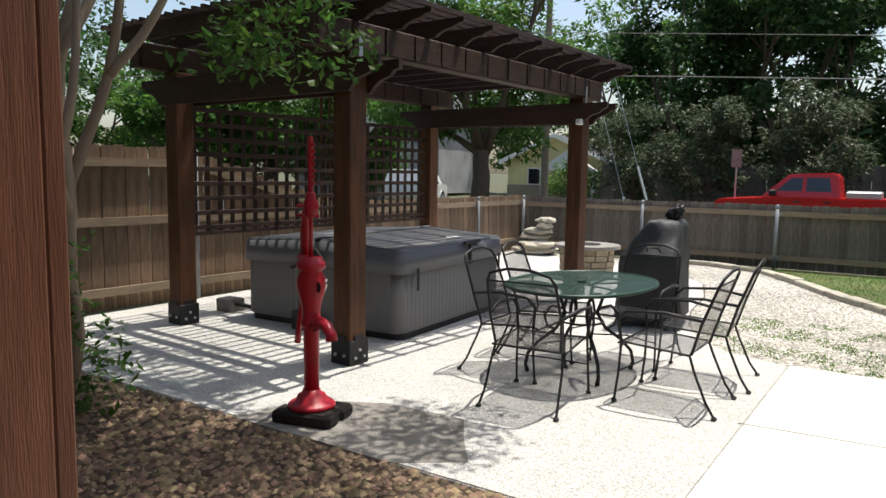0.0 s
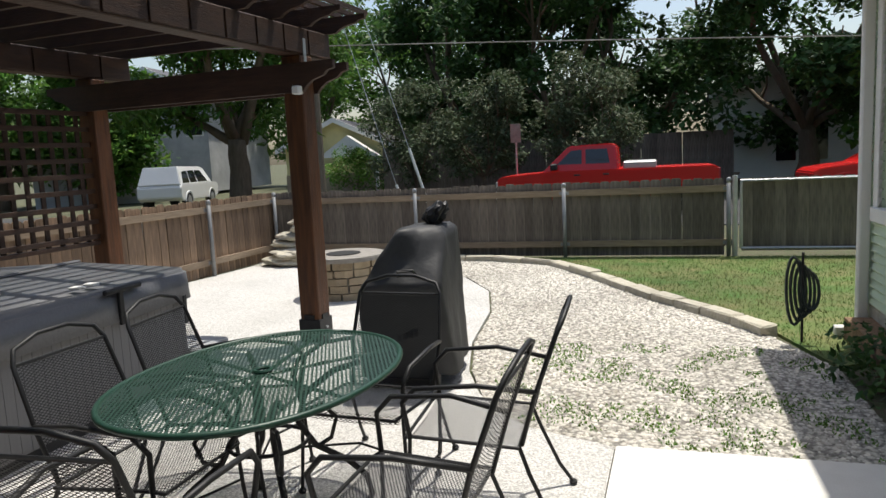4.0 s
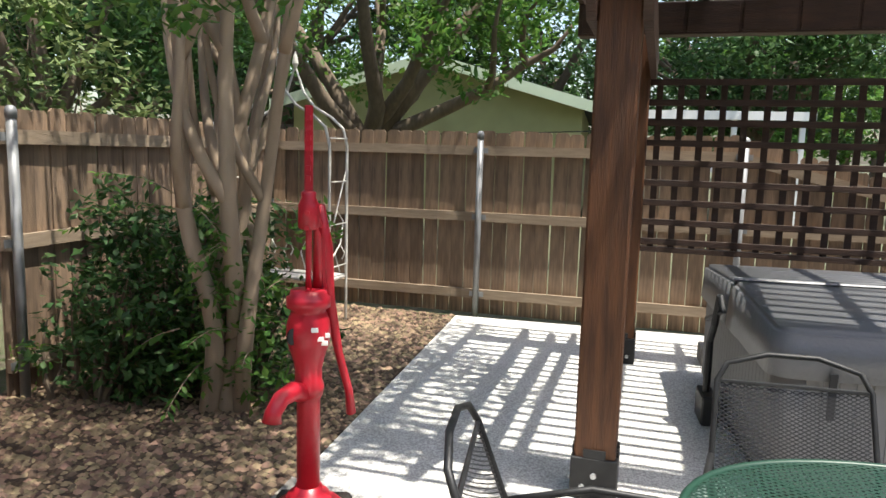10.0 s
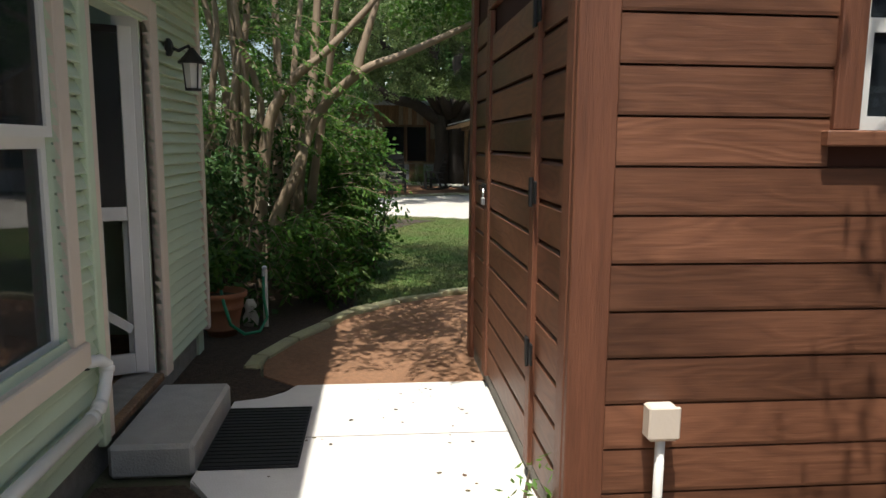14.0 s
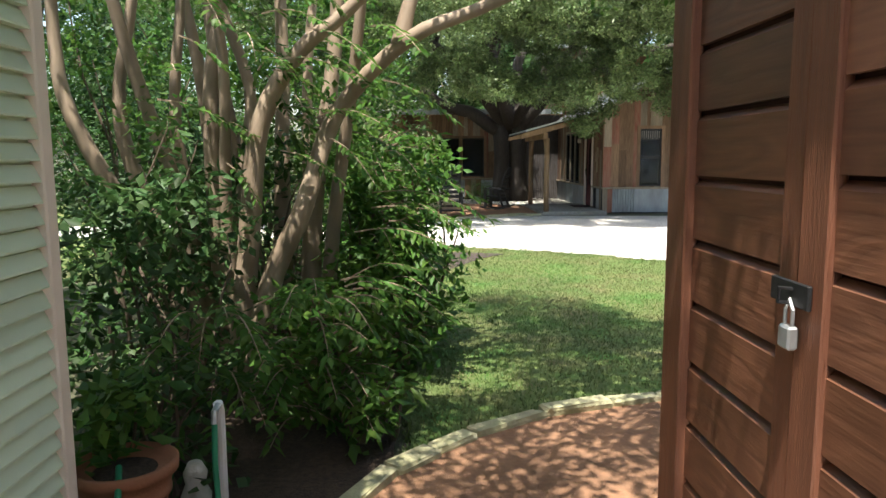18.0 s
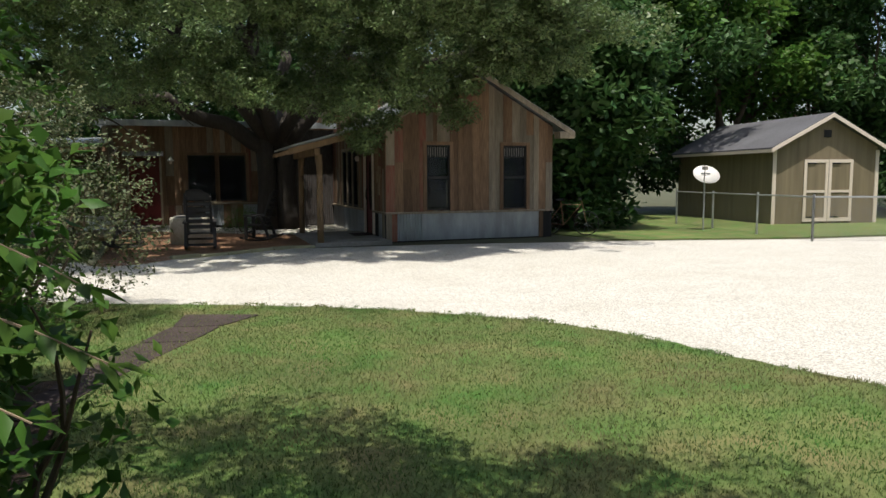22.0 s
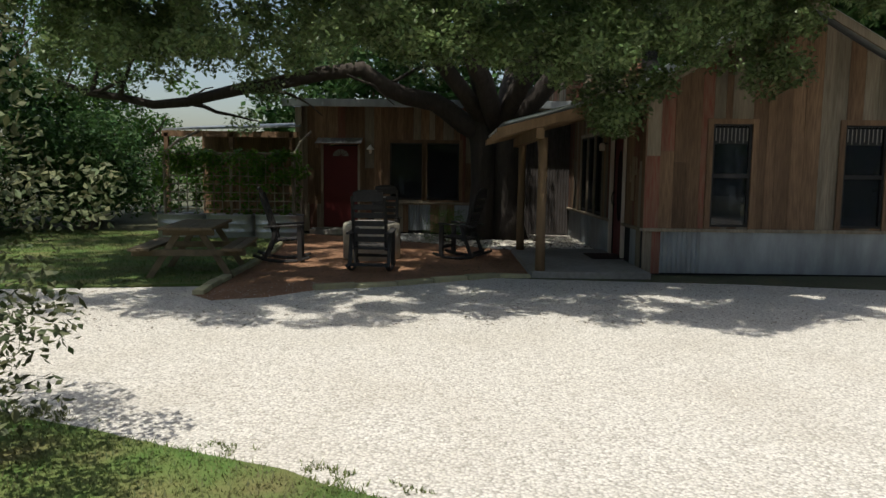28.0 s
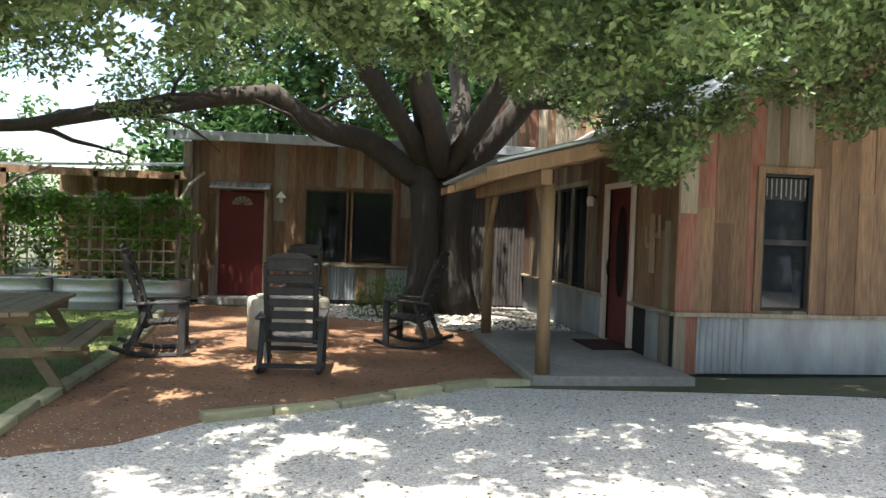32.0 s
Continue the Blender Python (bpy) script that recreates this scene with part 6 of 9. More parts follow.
def corrugated(parent, org, ax, length, z0, z1, out, material, pitch=0.07, amp=0.009, name="tin_panel", flat=False):
    o, ax, out = Vector(org), Vector(ax), Vector(out)
    bm = bmesh.new()
    n = max(2, int(length / pitch * 4))
    rows = []
    for k in range(n + 1):
        s = length * k / n
        d = out * (0.0 if flat else amp * math.sin(2 * math.pi * s / pitch)) + out * 0.012
        rows.append([bm.verts.new(o + ax * s + d + Vector((0, 0, z))) for z in (z0, z1)])
    for a, b in zip(rows, rows[1:]):
        bm.faces.new((a[0], b[0], b[1], a[1]))
    ext = bmesh.ops.extrude_face_region(bm, geom=list(bm.faces))
    bmesh.ops.translate(bm, vec=-out * 0.008, verts=[v for v in ext["geom"] if isinstance(v, bmesh.types.BMVert)])
    bmesh.ops.recalc_face_normals(bm, faces=bm.faces)
    return part(name, bm, material, parent)


def dark_window(name, org, ax, out, w, h, label, rows=2, lights=False, casing=None):
    """A double-hung window with a dark frame and screen; org is the lower corner on the wall."""
    o, ax, out = Vector(org), Vector(ax), Vector(out)
    m = Matrix((( ax.x, out.x, 0, o.x), (ax.y, out.y, 0, o.y), (0, 0, 1, o.z), (0, 0, 0, 1)))
    t = thing(name, m, label, "window", kind="structure")
    c = casing or M_porchpost
    for lo, hi in (((-0.09, 0.02, -0.03), (0, 0.045, h + 0.08)), ((w, 0.02, -0.03), (w + 0.09, 0.045, h + 0.08)), ((0, 0.02, h), (w, 0.045, h + 0.08))):
        part("casing", box(lo, hi, 0.004), c, t)
    part("pane", box((0.03, -0.035, 0.03), (w - 0.03, -0.029, h - 0.03)), M_glass, t).visible_shadow = False
    # near-black sheet in place of the room's darkness behind the glass
    part("dark_room_sheet", box((0.0, -0.3, 0.0), (w, -0.28, h)), M_dark, t)
    for k in range(rows):
        lo, hi = h * k / rows, h * (k + 1) / rows
        bm = bmesh.new()
        for p, q in (((0, -0.05, lo), (0.035, 0.01, hi)), ((w - 0.035, -0.05, lo), (w, 0.01, hi)), ((0.035, -0.05, lo), (w - 0.035, 0.01, lo + 0.035)), ((0.035, -0.05, hi - 0.03), (w - 0.035, 0.01, hi))):
            add_box(bm, p, q)
        part("sash", bm, M_black, t)
    if lights:
        part("valance", box((0.04, -0.028, h * 0.81), (w - 0.04, -0.026, h * 0.97)), M_black, t, "dark lace valance")
        for k in range(1, 10):
            part("valance_fold", box((w * k / 10 - 0.007, -0.026, h * (0.84 if k % 2 else 0.82)), (w * k / 10 + 0.007, -0.02, h * 0.965)), M_concrete_old, t, "pale lace fold")
    return t


BX0, BX1, BY, BD = -5.94, -10.36, -19.5, 8.2      # front wall left and right ends, its y, depth
WB = BX0 - BX1
barn = thing("barn_cottage", (0, 0, 0), "small cottage clad in mixed reclaimed barn wood and tin", "house")


def gable(s):
    return 2.82 + 1.28 * (1 - abs(s - WB / 2) / (WB / 2))


pts = [(BX0, 0.0), (BX1, 0.0), (BX1, gable(0)), ((BX0 + BX1) / 2, gable(WB / 2)), (BX0, gable(0))]
WH = [(1.02, 1.62, 0.76, 2.34), (3.04, 3.68, 0.76, 2.34)]
front = part("front_core", box((BX1, BY - 0.12, 0.0), (BX0, BY - 0.02, 0.76)), M_dark, barn)
bm = bmesh.new()
edges = [0.0, WH[0][0], WH[0][1], WH[1][0], WH[1][1], WB]
for i, (a, b) in enumerate(zip(edges, edges[1:])):
    zb = 2.34 if i in (1, 3) else 0.76
    add_box(bm, (BX0 - b, BY - 0.12, zb), (BX0 - a, BY - 0.02, 2.85))
vs = [bm.verts.new((x, y, z)) for x, z in ((BX0, 2.85), (BX1, 2.85), ((BX0 + BX1) / 2, gable(WB / 2) - 0.02)) for y in (BY - 0.12, BY - 0.02)]
bmesh.ops.convex_hull(bm, input=vs)
part("wall_core", bm, M_dark, barn)
plank_wall(barn, (BX0, BY - 0.02, 0), (-1, 0, 0), WB, 0.72, gable, (0, 1, 0), WH, seed=5)
part("sill_board", box((BX1 - 0.02, BY - 0.02, 0.68), (BX0 + 0.02, BY + 0.06, 0.73), 0.005), M_barn_grey, barn)
xx = BX0
for k, wd in enumerate((0.28, 0.62, 0.78, 0.72, 0.74, 0.66, 0.36)):
    if k == 0:
        plank_wall(barn, (xx, BY - 0.02, 0), (-1, 0, 0), wd, 0.02, lambda s: 0.68, (0, 1, 0), seed=3)
    corrugated(barn, (xx - (wd if k == 0 else 0), BY - 0.02, 0), (-1, 0, 0), wd if k else 0.01, 0.03, 0.68, (0, 1, 0), M_tin, flat=k > 1, amp=0.012, pitch=0.075)
    if k == 6:
        plank_wall(barn, (xx - wd + 0.12, BY + 0.005, 0), (-1, 0, 0), 0.12, 0.02, lambda s: 0.68, (0, 1, 0), seed=4)
    xx -= wd
dark_window("window_4", (BX0 - 1.02, BY - 0.02, 0.76), (-1, 0, 0), (0, 1, 0), 0.6, 1.58, "tall dark double-hung cottage window with lace valance", 2, True, M_barn)
dark_window("window_5", (BX0 - 3.04, BY - 0.02, 0.76), (-1, 0, 0), (0, 1, 0), 0.64, 1.58, "tall dark double-hung cottage window with lace valance", 2, True, M_barn)
# porch side wall
SW = [(1.26, 2.2, 0.0, 2.28), (3.0, 5.3, 0.74, 2.36)]
sedges = [0.0, SW[0][0], SW[0][1], SW[1][0], SW[1][1], 6.9]
bm = bmesh.new()
for i, (a, b) in enumerate(zip(sedges, sedges[1:])):
    if i == 1:
        add_box(bm, (BX0 - 0.12, BY - b, 2.28), (BX0 - 0.02, BY - a, 2.85))
    elif i == 3:
        add_box(bm, (BX0 - 0.12, BY - b, 0), (BX0 - 0.02, BY - a, 0.74))
        add_box(bm, (BX0 - 0.12, BY - b, 2.36), (BX0 - 0.02, BY - a, 2.85))
    else:
        add_box(bm, (BX0 - 0.12, BY - b - (0 if i else 0), 0), (BX0 - 0.02, BY - a - (0.12 if i == 0 else 0), 2.85))
part("side_core", bm, M_dark, barn)
plank_wall(barn, (BX0 - 0.02, BY, 0), (0, -1, 0), 6.9, 0.72, lambda s: 2.8, (1, 0, 0), SW, seed=9)
for a, b in ((0, 1.26), (2.2, 6.9)):
    part("sill_board", box((BX0 - 0.02, BY - b, 0.68), (BX0 + 0.05, BY - a, 0.73), 0.005), M_barn_grey, barn)
plank_wall(barn, (BX0 - 0.02, BY, 0), (0, -1, 0), 0.4, 0.02, lambda s: 0.68, (1, 0, 0), seed=12)
for a, b, fl in ((0.4, 0.8, True), (2.3, 3.2, False), (3.2, 4.1, True), (4.1, 5.2, False), (5.2, 6.9, True)):
    corrugated(barn, (BX0 - 0.02, BY - a, 0), (0, -1, 0), b - a, 0.03, 0.68, (1, 0, 0), M_tin, flat=fl)
for k in range(3):
    dark_window("window_%d" % (6 + k), (BX0 - 0.02, BY - 3.02 - k * 0.76, 0.76), (0, -1, 0), (1, 0, 0), 0.7, 1.58, "tall dark screened porch window in pale trim", 1, False, M_barn_grey)
pd = thing("door_2", (BX0, BY - 1.73, 0.1), "red cottage door with an oval glass light in pale trim", "door", kind="structure")
part("panel", box((-0.08, -0.43, 0.0), (-0.04, 0.43, 2.12), 0.004), M_reddoor, pd)
part("casing", box((-0.02, 0.43, -0.05), (0.035, 0.53, 2.2), 0.005), M_beige, pd)
part("casing", box((-0.02, -0.53, -0.05), (0.035, -0.43, 2.2), 0.005), M_beige, pd)
part("casing", box((-0.02, -0.43, 2.12), (0.035, 0.43, 2.2), 0.005), M_beige, pd)
ol = [(0.16 * math.cos(2 * math.pi * k / 24), 0.62 * math.sin(2 * math.pi * k / 24)) for k in range(24)]
bm = bmesh.new()
bm.faces.new([bm.verts.new((-0.036, x, 1.25 + z)) for x, z in ol])
part("glass_light", bm, M_glass, pd, "oval leaded glass light")
part("glass_rim", tube([(-0.036, x, 1.25 + z) for x, z in ol + ol[:1]], 0.012, 6), M_dark, pd)
part("door_handle", tube([(-0.04, -0.36, 0.9), (0.01, -0.36, 0.92), (0.02, -0.36, 1.02), (0.01, -0.36, 1.12), (-0.04, -0.36, 1.14)], 0.012, 6), M_black, pd, "black pull handle")
part("threshold", box((-0.08, -0.43, -0.05), (0.05, 0.43, -0.002), 0.005), M_beige, pd)
# roof
rf = thing("cottage_roof", (0, 0, 0), "shiny corrugated tin gable roof with porch extension", "roof", kind="structure")


def roof_plane(name, a, b, c, d, material, thick=0.03, pitch=0.09, amp=0.012):
    """Corrugated sheet over the quad a (low front), b (low back), c (high back), d (high front); ribs run from low to high."""
    a, b, c, d = map(Vector, (a, b, c, d))
    nrm = (b - a).cross(d - a).normalized()
    if nrm.z < 0:
        nrm = -nrm
    n = int((b - a).length / pitch * 2)
    bm = bmesh.new()
    rows = []
    for k in range(n + 1):
        t = k / n
        o = nrm * (amp if k % 2 else 0)
        rows.append([bm.verts.new(a.lerp(b, t) + o), bm.verts.new(d.lerp(c, t) + o)])
    for p, q in zip(rows, rows[1:]):
        bm.faces.new((p[0], q[0], q[1], p[1]))
    ext = bmesh.ops.extrude_face_region(bm, geom=list(bm.faces))
    bmesh.ops.translate(bm, vec=-nrm * thick, verts=[v for v in ext["geom"] if isinstance(v, bmesh.types.BMVert)])
    bmesh.ops.recalc_face_normals(bm, faces=bm.faces)
    return part(name, bm, material, rf)


AX, AZ = (BX0 + BX1) / 2, gable(WB / 2) + 0.1
YF, YB = BY + 0.35, BY - BD
roof_plane("roof_sheet", (BX1 - 0.45, YF, 2.7), (BX1 - 0.45, YB, 2.7), (AX, YB, AZ), (AX, YF, AZ), M_roof_tin)
roof_plane("roof_sheet", (BX0 + 0.15, YF, 2.83), (BX0 + 0.15, YB, 2.83), (AX, YB, AZ), (AX, YF, AZ), M_roof_tin)
roof_plane("porch_roof", (-3.7, BY + 0.65, 2.28), (-3.7, BY - 3.3, 2.28), (BX0 + 0.1, BY - 3.3, 2.86), (BX0 + 0.1, BY + 0.65, 2.86), M_roof_tin)
for sx, x0 in ((1, BX0 + 0.15), (-1, BX1 - 0.45)):
    z0 = 2.83 if sx > 0 else 2.7
    bm = bmesh.new()
    vs = [bm.verts.new((x, y, z + dz)) for x, z in ((x0, z0), (AX, AZ)) for y in (YF - 0.02, YF + 0.02) for dz in (-0.16, -0.02)]
    bmesh.ops.convex_hull(bm, input=vs)
    part("barge_board", bm, M_barn_grey, rf)
part("eave_box", box((BX1 - 0.45, YF - 0.3, 2.52), (BX1 - 0.02, YF + 0.01, 2.69), 0.005), M_barn_grey, rf)
part("porch_beam", box((-4.3, BY - 3.1, 2.06), (-4.18, BY + 0.55, 2.22), 0.006), M_porchpost, rf)
bm = bmesh.new()
vs = [bm.verts.new((x, y, z + dz)) for x, z in ((-3.6, 2.2), (BX0, 2.82)) for y in (BY + 0.6, BY + 0.64) for dz in (-0.14, 0.0)]
bmesh.ops.convex_hull(bm, input=vs)
part("porch_fascia", bm, M_porchpost, rf)
for k in range(6):
    y = BY + 0.5 - k * 0.68
    bm = bmesh.new()
    vs = [bm.verts.new((x, y + dy, z + dz)) for x, z in ((-3.62, 2.18), (BX0, 2.79)) for dy in (0, 0.045) for dz in (-0.1, 0.0)]
    bmesh.ops.convex_hull(bm, input=vs)
    part("porch_rafter", bm, M_porchpost, rf)
for y, n in ((BY + 0.42, 0), (BY - 2.55, 1)):
    pp = thing("porch_post", (-4.3, y, 0.1), "rough peeled-cedar porch post with a brace", "post", "porch posts")
    part("post", tube([(0, 0, 0), (0.006, 0.004, 0.7), (-0.004, 0, 1.4), (0.0, 0, 1.98)], [0.075, 0.07, 0.068, 0.07], 12), M_porchpost, pp, smooth=True)
    part("brace", tube([(0.0, -0.02, 1.55), (0.0, -0.28, 1.8), (0.0, -0.42, 1.98)] if n == 0 else [(0, 0.02, 1.5), (0, 0.2, 1.72), (0, 0.42, 1.98)], 0.04, 8), M_porchpost, pp)
tagged(part("porch_slab", box((BX0 - 0.0, BY - 2.85, -0.05), (-4.16, BY + 0.55, 0.1), 0.015), M_concrete_old), "grey concrete porch slab", "porch", kind="structure")
mt2 = thing("porch_mat", (-5.7, BY - 1.55, 0.102), "dark brown door mat on the porch", "mat")
part("mat", box((-0.3, -0.42, 0), (0.3, 0.42, 0.014), 0.004), mat("brown_mat", (0.05, 0.025, 0.02), 0.95, bump=0.4, bump_scale=120), mt2)
ct = thing("cactus_plaque", (BX0 + 0.01, BY - 0.62, 1.55), "pale cut-out cactus plaque hung on the wall", "plaque")
bm = box((0.0, -0.07, -0.42), (0.02, 0.07, 0.3), 0.02)
for s, z in ((-1, -0.12), (1, 0.0)):
    add_box(bm, (0.0, s * 0.07, z), (0.02, s * 0.2, z + 0.07), 0.01)
    add_box(bm, (0.0, s * 0.15, z + 0.06), (0.02, s * 0.21, z + 0.28), 0.01)
part("cutout", bm, mat("plaque_wood", (0.34, 0.25, 0.16), 0.9, bump=0.3), ct)
pl2 = thing("porch_lamp", (BX0 + 0.02, BY - 2.6, 2.1), "small porch lamp with a pale glass shade", "lamp")
part("arm", box((0, -0.02, 0.02), (0.1, 0.02, 0.05), 0.005), M_black, pl2)
part("shade", lathe([(0.05, -0.1), (0.06, 0.0), (0.04, 0.04)], 12, (0.1, 0, 0)), M_beige, pl2)

# taller wing behind
wing = thing("rear_wing", (0, 0, 0), "taller rear wing clad in grey and red reclaimed boards", "house")
part("core", box((-9.5, -31, 0.0), (-6.0, -27.05, 5.6)), M_dark, wing)
plank_wall(wing, (-5.9, -27.05, 0), (-1, 0, 0), 3.6, 0.05, lambda s: 5.6, (0, 1, 0), [(1.9, 2.6, 3.6, 4.8)], seed=21, wmin=0.16, wmax=0.3)
plank_wall(wing, (-5.98, -27.05, 0), (0, -1, 0), 3.5, 0.05, lambda s: 5.6, (1, 0, 0), seed=22)
part("wing_roof", box((-10, -31.3, 5.6), (-5.6, -26.7, 5.7)), M_roof_tin, wing)

# rear building with the red door
RB = -26.4
rear = thing("workshop", (0, 0, 0), "low tin-roofed workshop clad in dark reclaimed boards", "house")
RX0, RX1 = 0.75, -6.0
RH = [(0.5, 1.42, 0.0, 2.22), (2.18, 3.95, 0.86, 2.32)]
bm = bmesh.new()
red = [0.0, 0.5, 1.42, 2.18, 3.95, RX0 - RX1]
for i, (a, b) in enumerate(zip(red, red[1:])):
    if i == 1:
        add_box(bm, (RX0 - b, RB - 0.14, 2.22), (RX0 - a, RB - 0.02, 3.2))
    elif i == 3:
        add_box(bm, (RX0 - b, RB - 0.14, 2.32), (RX0 - a, RB - 0.02, 3.2))
        add_box(bm, (RX0 - b, RB - 0.14, 0), (RX0 - a, RB - 0.02, 0.86))
    else:
        add_box(bm, (RX0 - b, RB - 0.14, 0), (RX0 - a, RB - 0.02, 3.2))
part("wall_core", bm, M_dark, rear)
plank_wall(rear, (RX0, RB - 0.02, 0), (-1, 0, 0), RX0 - RX1, 0.74, lambda s: 3.2, (0, 1, 0), RH, seed=31)
plank_wall(rear, (RX0, RB - 0.02, 0), (0, -1, 0), 4.5, 0.05, lambda s: 3.2, (1, 0, 0), seed=32)
plank_wall(rear, (RX0, RB - 0.02, 0), (-1, 0, 0), 0.5, 0.05, lambda s: 0.74, (0, 1, 0), seed=33)
plank_wall(rear, (RX0 - 1.42, RB - 0.02, 0), (-1, 0, 0), 1.25, 0.05, lambda s: 0.74, (0, 1, 0), seed=34)
corrugated(rear, (RX0 - 2.67, RB - 0.02, 0), (-1, 0, 0), 0.55, 0.1, 0.74, (0, 1, 0), M_tin)
plank_wall(rear, (RX0 - 3.22, RB - 0.02, 0), (-1, 0, 0), 0.6, 0.05, lambda s: 0.74, (0, 1, 0), seed=35)
corrugated(rear, (RX0 - 3.82, RB - 0.02, 0), (-1, 0, 0), 0.9, 0.05, 0.74, (0, 1, 0), M_tin)
# dark tin, coloured darker still in place of the oak's and porch's shade
corrugated(rear, (RX0 - 4.9, RB + 0.01, 0), (-1, 0, 0), 1.84, 0.05, 3.1, (0, 1, 0), mat("shaded_dark_tin", (0.085, 0.08, 0.078), 0.7, 0.2, vary=0.7, scale=7, second=(0.05, 0.035, 0.028), bump=0.1, stretch=(3, 3, 0.8)))
part("sill_board", box((RX0 - 5.2, RB - 0.02, 0.76), (RX0 - 2.0, RB + 0.07, 0.81), 0.005), M_barn_grey, rear)
part("roof", box((RX1, RB - 5, 3.22), (RX0 + 0.4, RB + 0.45, 3.26)), M_roof_tin, rear)
part("roof_fascia", box((RX1, RB + 0.41, 3.12), (RX0 + 0.4, RB + 0.47, 3.3), 0.005), M_tin, rear, "galvanised roof edge")
part("rear_core", box((RX1, RB - 5, 0), (RX0 - 0.05, RB - 4.8, 3.2)), M_dark, rear)
part("corner_post", box((RX0 - 0.02, RB, 0.0), (RX0 + 0.14, RB + 0.14, 3.12), 0.01), M_barn_grey, rear)
rd = thing("door_3", (RX0 - 0.96, RB - 0.02, 0.16), "dark red panel door with a fan-shaped glass light", "door", kind="structure")
part("panel", box((-0.44, -0.08, 0.0), (0.44, -0.03, 2.03), 0.004), M_reddoor, rd)
fan = [(0.2 * math.cos(math.pi * k / 12), 0.17 * math.sin(math.pi * k / 12)) for k in range(13)]
bm = bmesh.new()
bm.faces.new([bm.verts.new((x, -0.026, 1.78 + z)) for x, z in fan])
part("fan_light", bm, M_concrete_old, rd, "pale fan-shaped glass light")
for k in range(1, 6):
    part("glazing_bar", tube([(0, -0.024, 1.78), (0.2 * math.cos(math.pi * k / 6), -0.024, 1.78 + 0.17 * math.sin(math.pi * k / 6))], 0.007, 5), M_reddoor, rd)
for s in (-0.46, 0.46):
    part("jamb", box((s - 0.03, -0.06, 0), (s + 0.03, 0.03, 2.06), 0.004), M_barn_grey, rd)
part("step", box((-0.7, 0.0, -0.16), (0.7, 0.5, -0.02), 0.012), M_concrete_old, rd, "worn grey step")
aw = thing("door_awning", (RX0 - 0.96, RB, 2.26), "small rusty tin awning over the red door", "awning")
bm = bmesh.new()
rows = []
for k in range(25):
    x = -0.56 + k * 1.12 / 24
    o = 0.012 if k % 2 else 0
    rows.append([bm.verts.new((x, 0.02, 0.12 + o)), bm.verts.new((x, 0.4, -0.02 + o))])
for a, b in zip(rows, rows[1:]):
    bm.faces.new((a[0], b[0], b[1], a[1]))
ext = bmesh.ops.extrude_face_region(bm, geom=list(bm.faces))
bmesh.ops.translate(bm, vec=(0, 0, -0.01), verts=[v for v in ext["geom"] if isinstance(v, bmesh.types.BMVert)])
part("sheet", bm, M_tin, aw)
for s in (-0.5, 0.5):
    part("bracket", tube([(s, 0.02, -0.18), (s, 0.36, -0.03)], 0.014, 6), M_barn, aw)
for k in range(2):
    dark_window("window_%d" % (9 + k), (RX0 - 2.2 - k * 0.89, RB - 0.02, 0.88), (-1, 0, 0), (0, 1, 0), 0.84, 1.4, "large dark workshop window in worn trim", 1, False, M_barn)
    for j in range(2):
        vv = thing("window_jar", (RX0 - 2.55 - k * 0.9 - j * 0.3, RB - 0.16, 0.9), "pale pottery jar on the workshop window sill", "jar", "jars on the window sill")
        part("jar", lathe([(0.05, 0), (0.08, 0.06), (0.07, 0.12), (0.05, 0.15)], 12), M_concrete_old, vv, smooth=True)
wl = thing("barn_light", (RX0 - 1.72, RB + 0.02, 2.1), "small white enamel barn light", "lamp")
part("shade", lathe([(0.1, 0.0), (0.09, 0.02), (0.04, 0.08), (0.02, 0.11)], 14, (0, 0.1, 0)), M_white, wl)
part("arm", tube([(0, 0, 0.05), (0, 0.06, 0.12), (0, 0.1, 0.1)], 0.012, 6), M_white, wl)
part("bulb", lathe([(0.02, -0.1), (0.04, -0.06), (0.035, 0.0)], 10, (0, 0.1, 0)), M_beige, wl)

# ---- planted stock-tank trellis ----
M_tank = M_galv
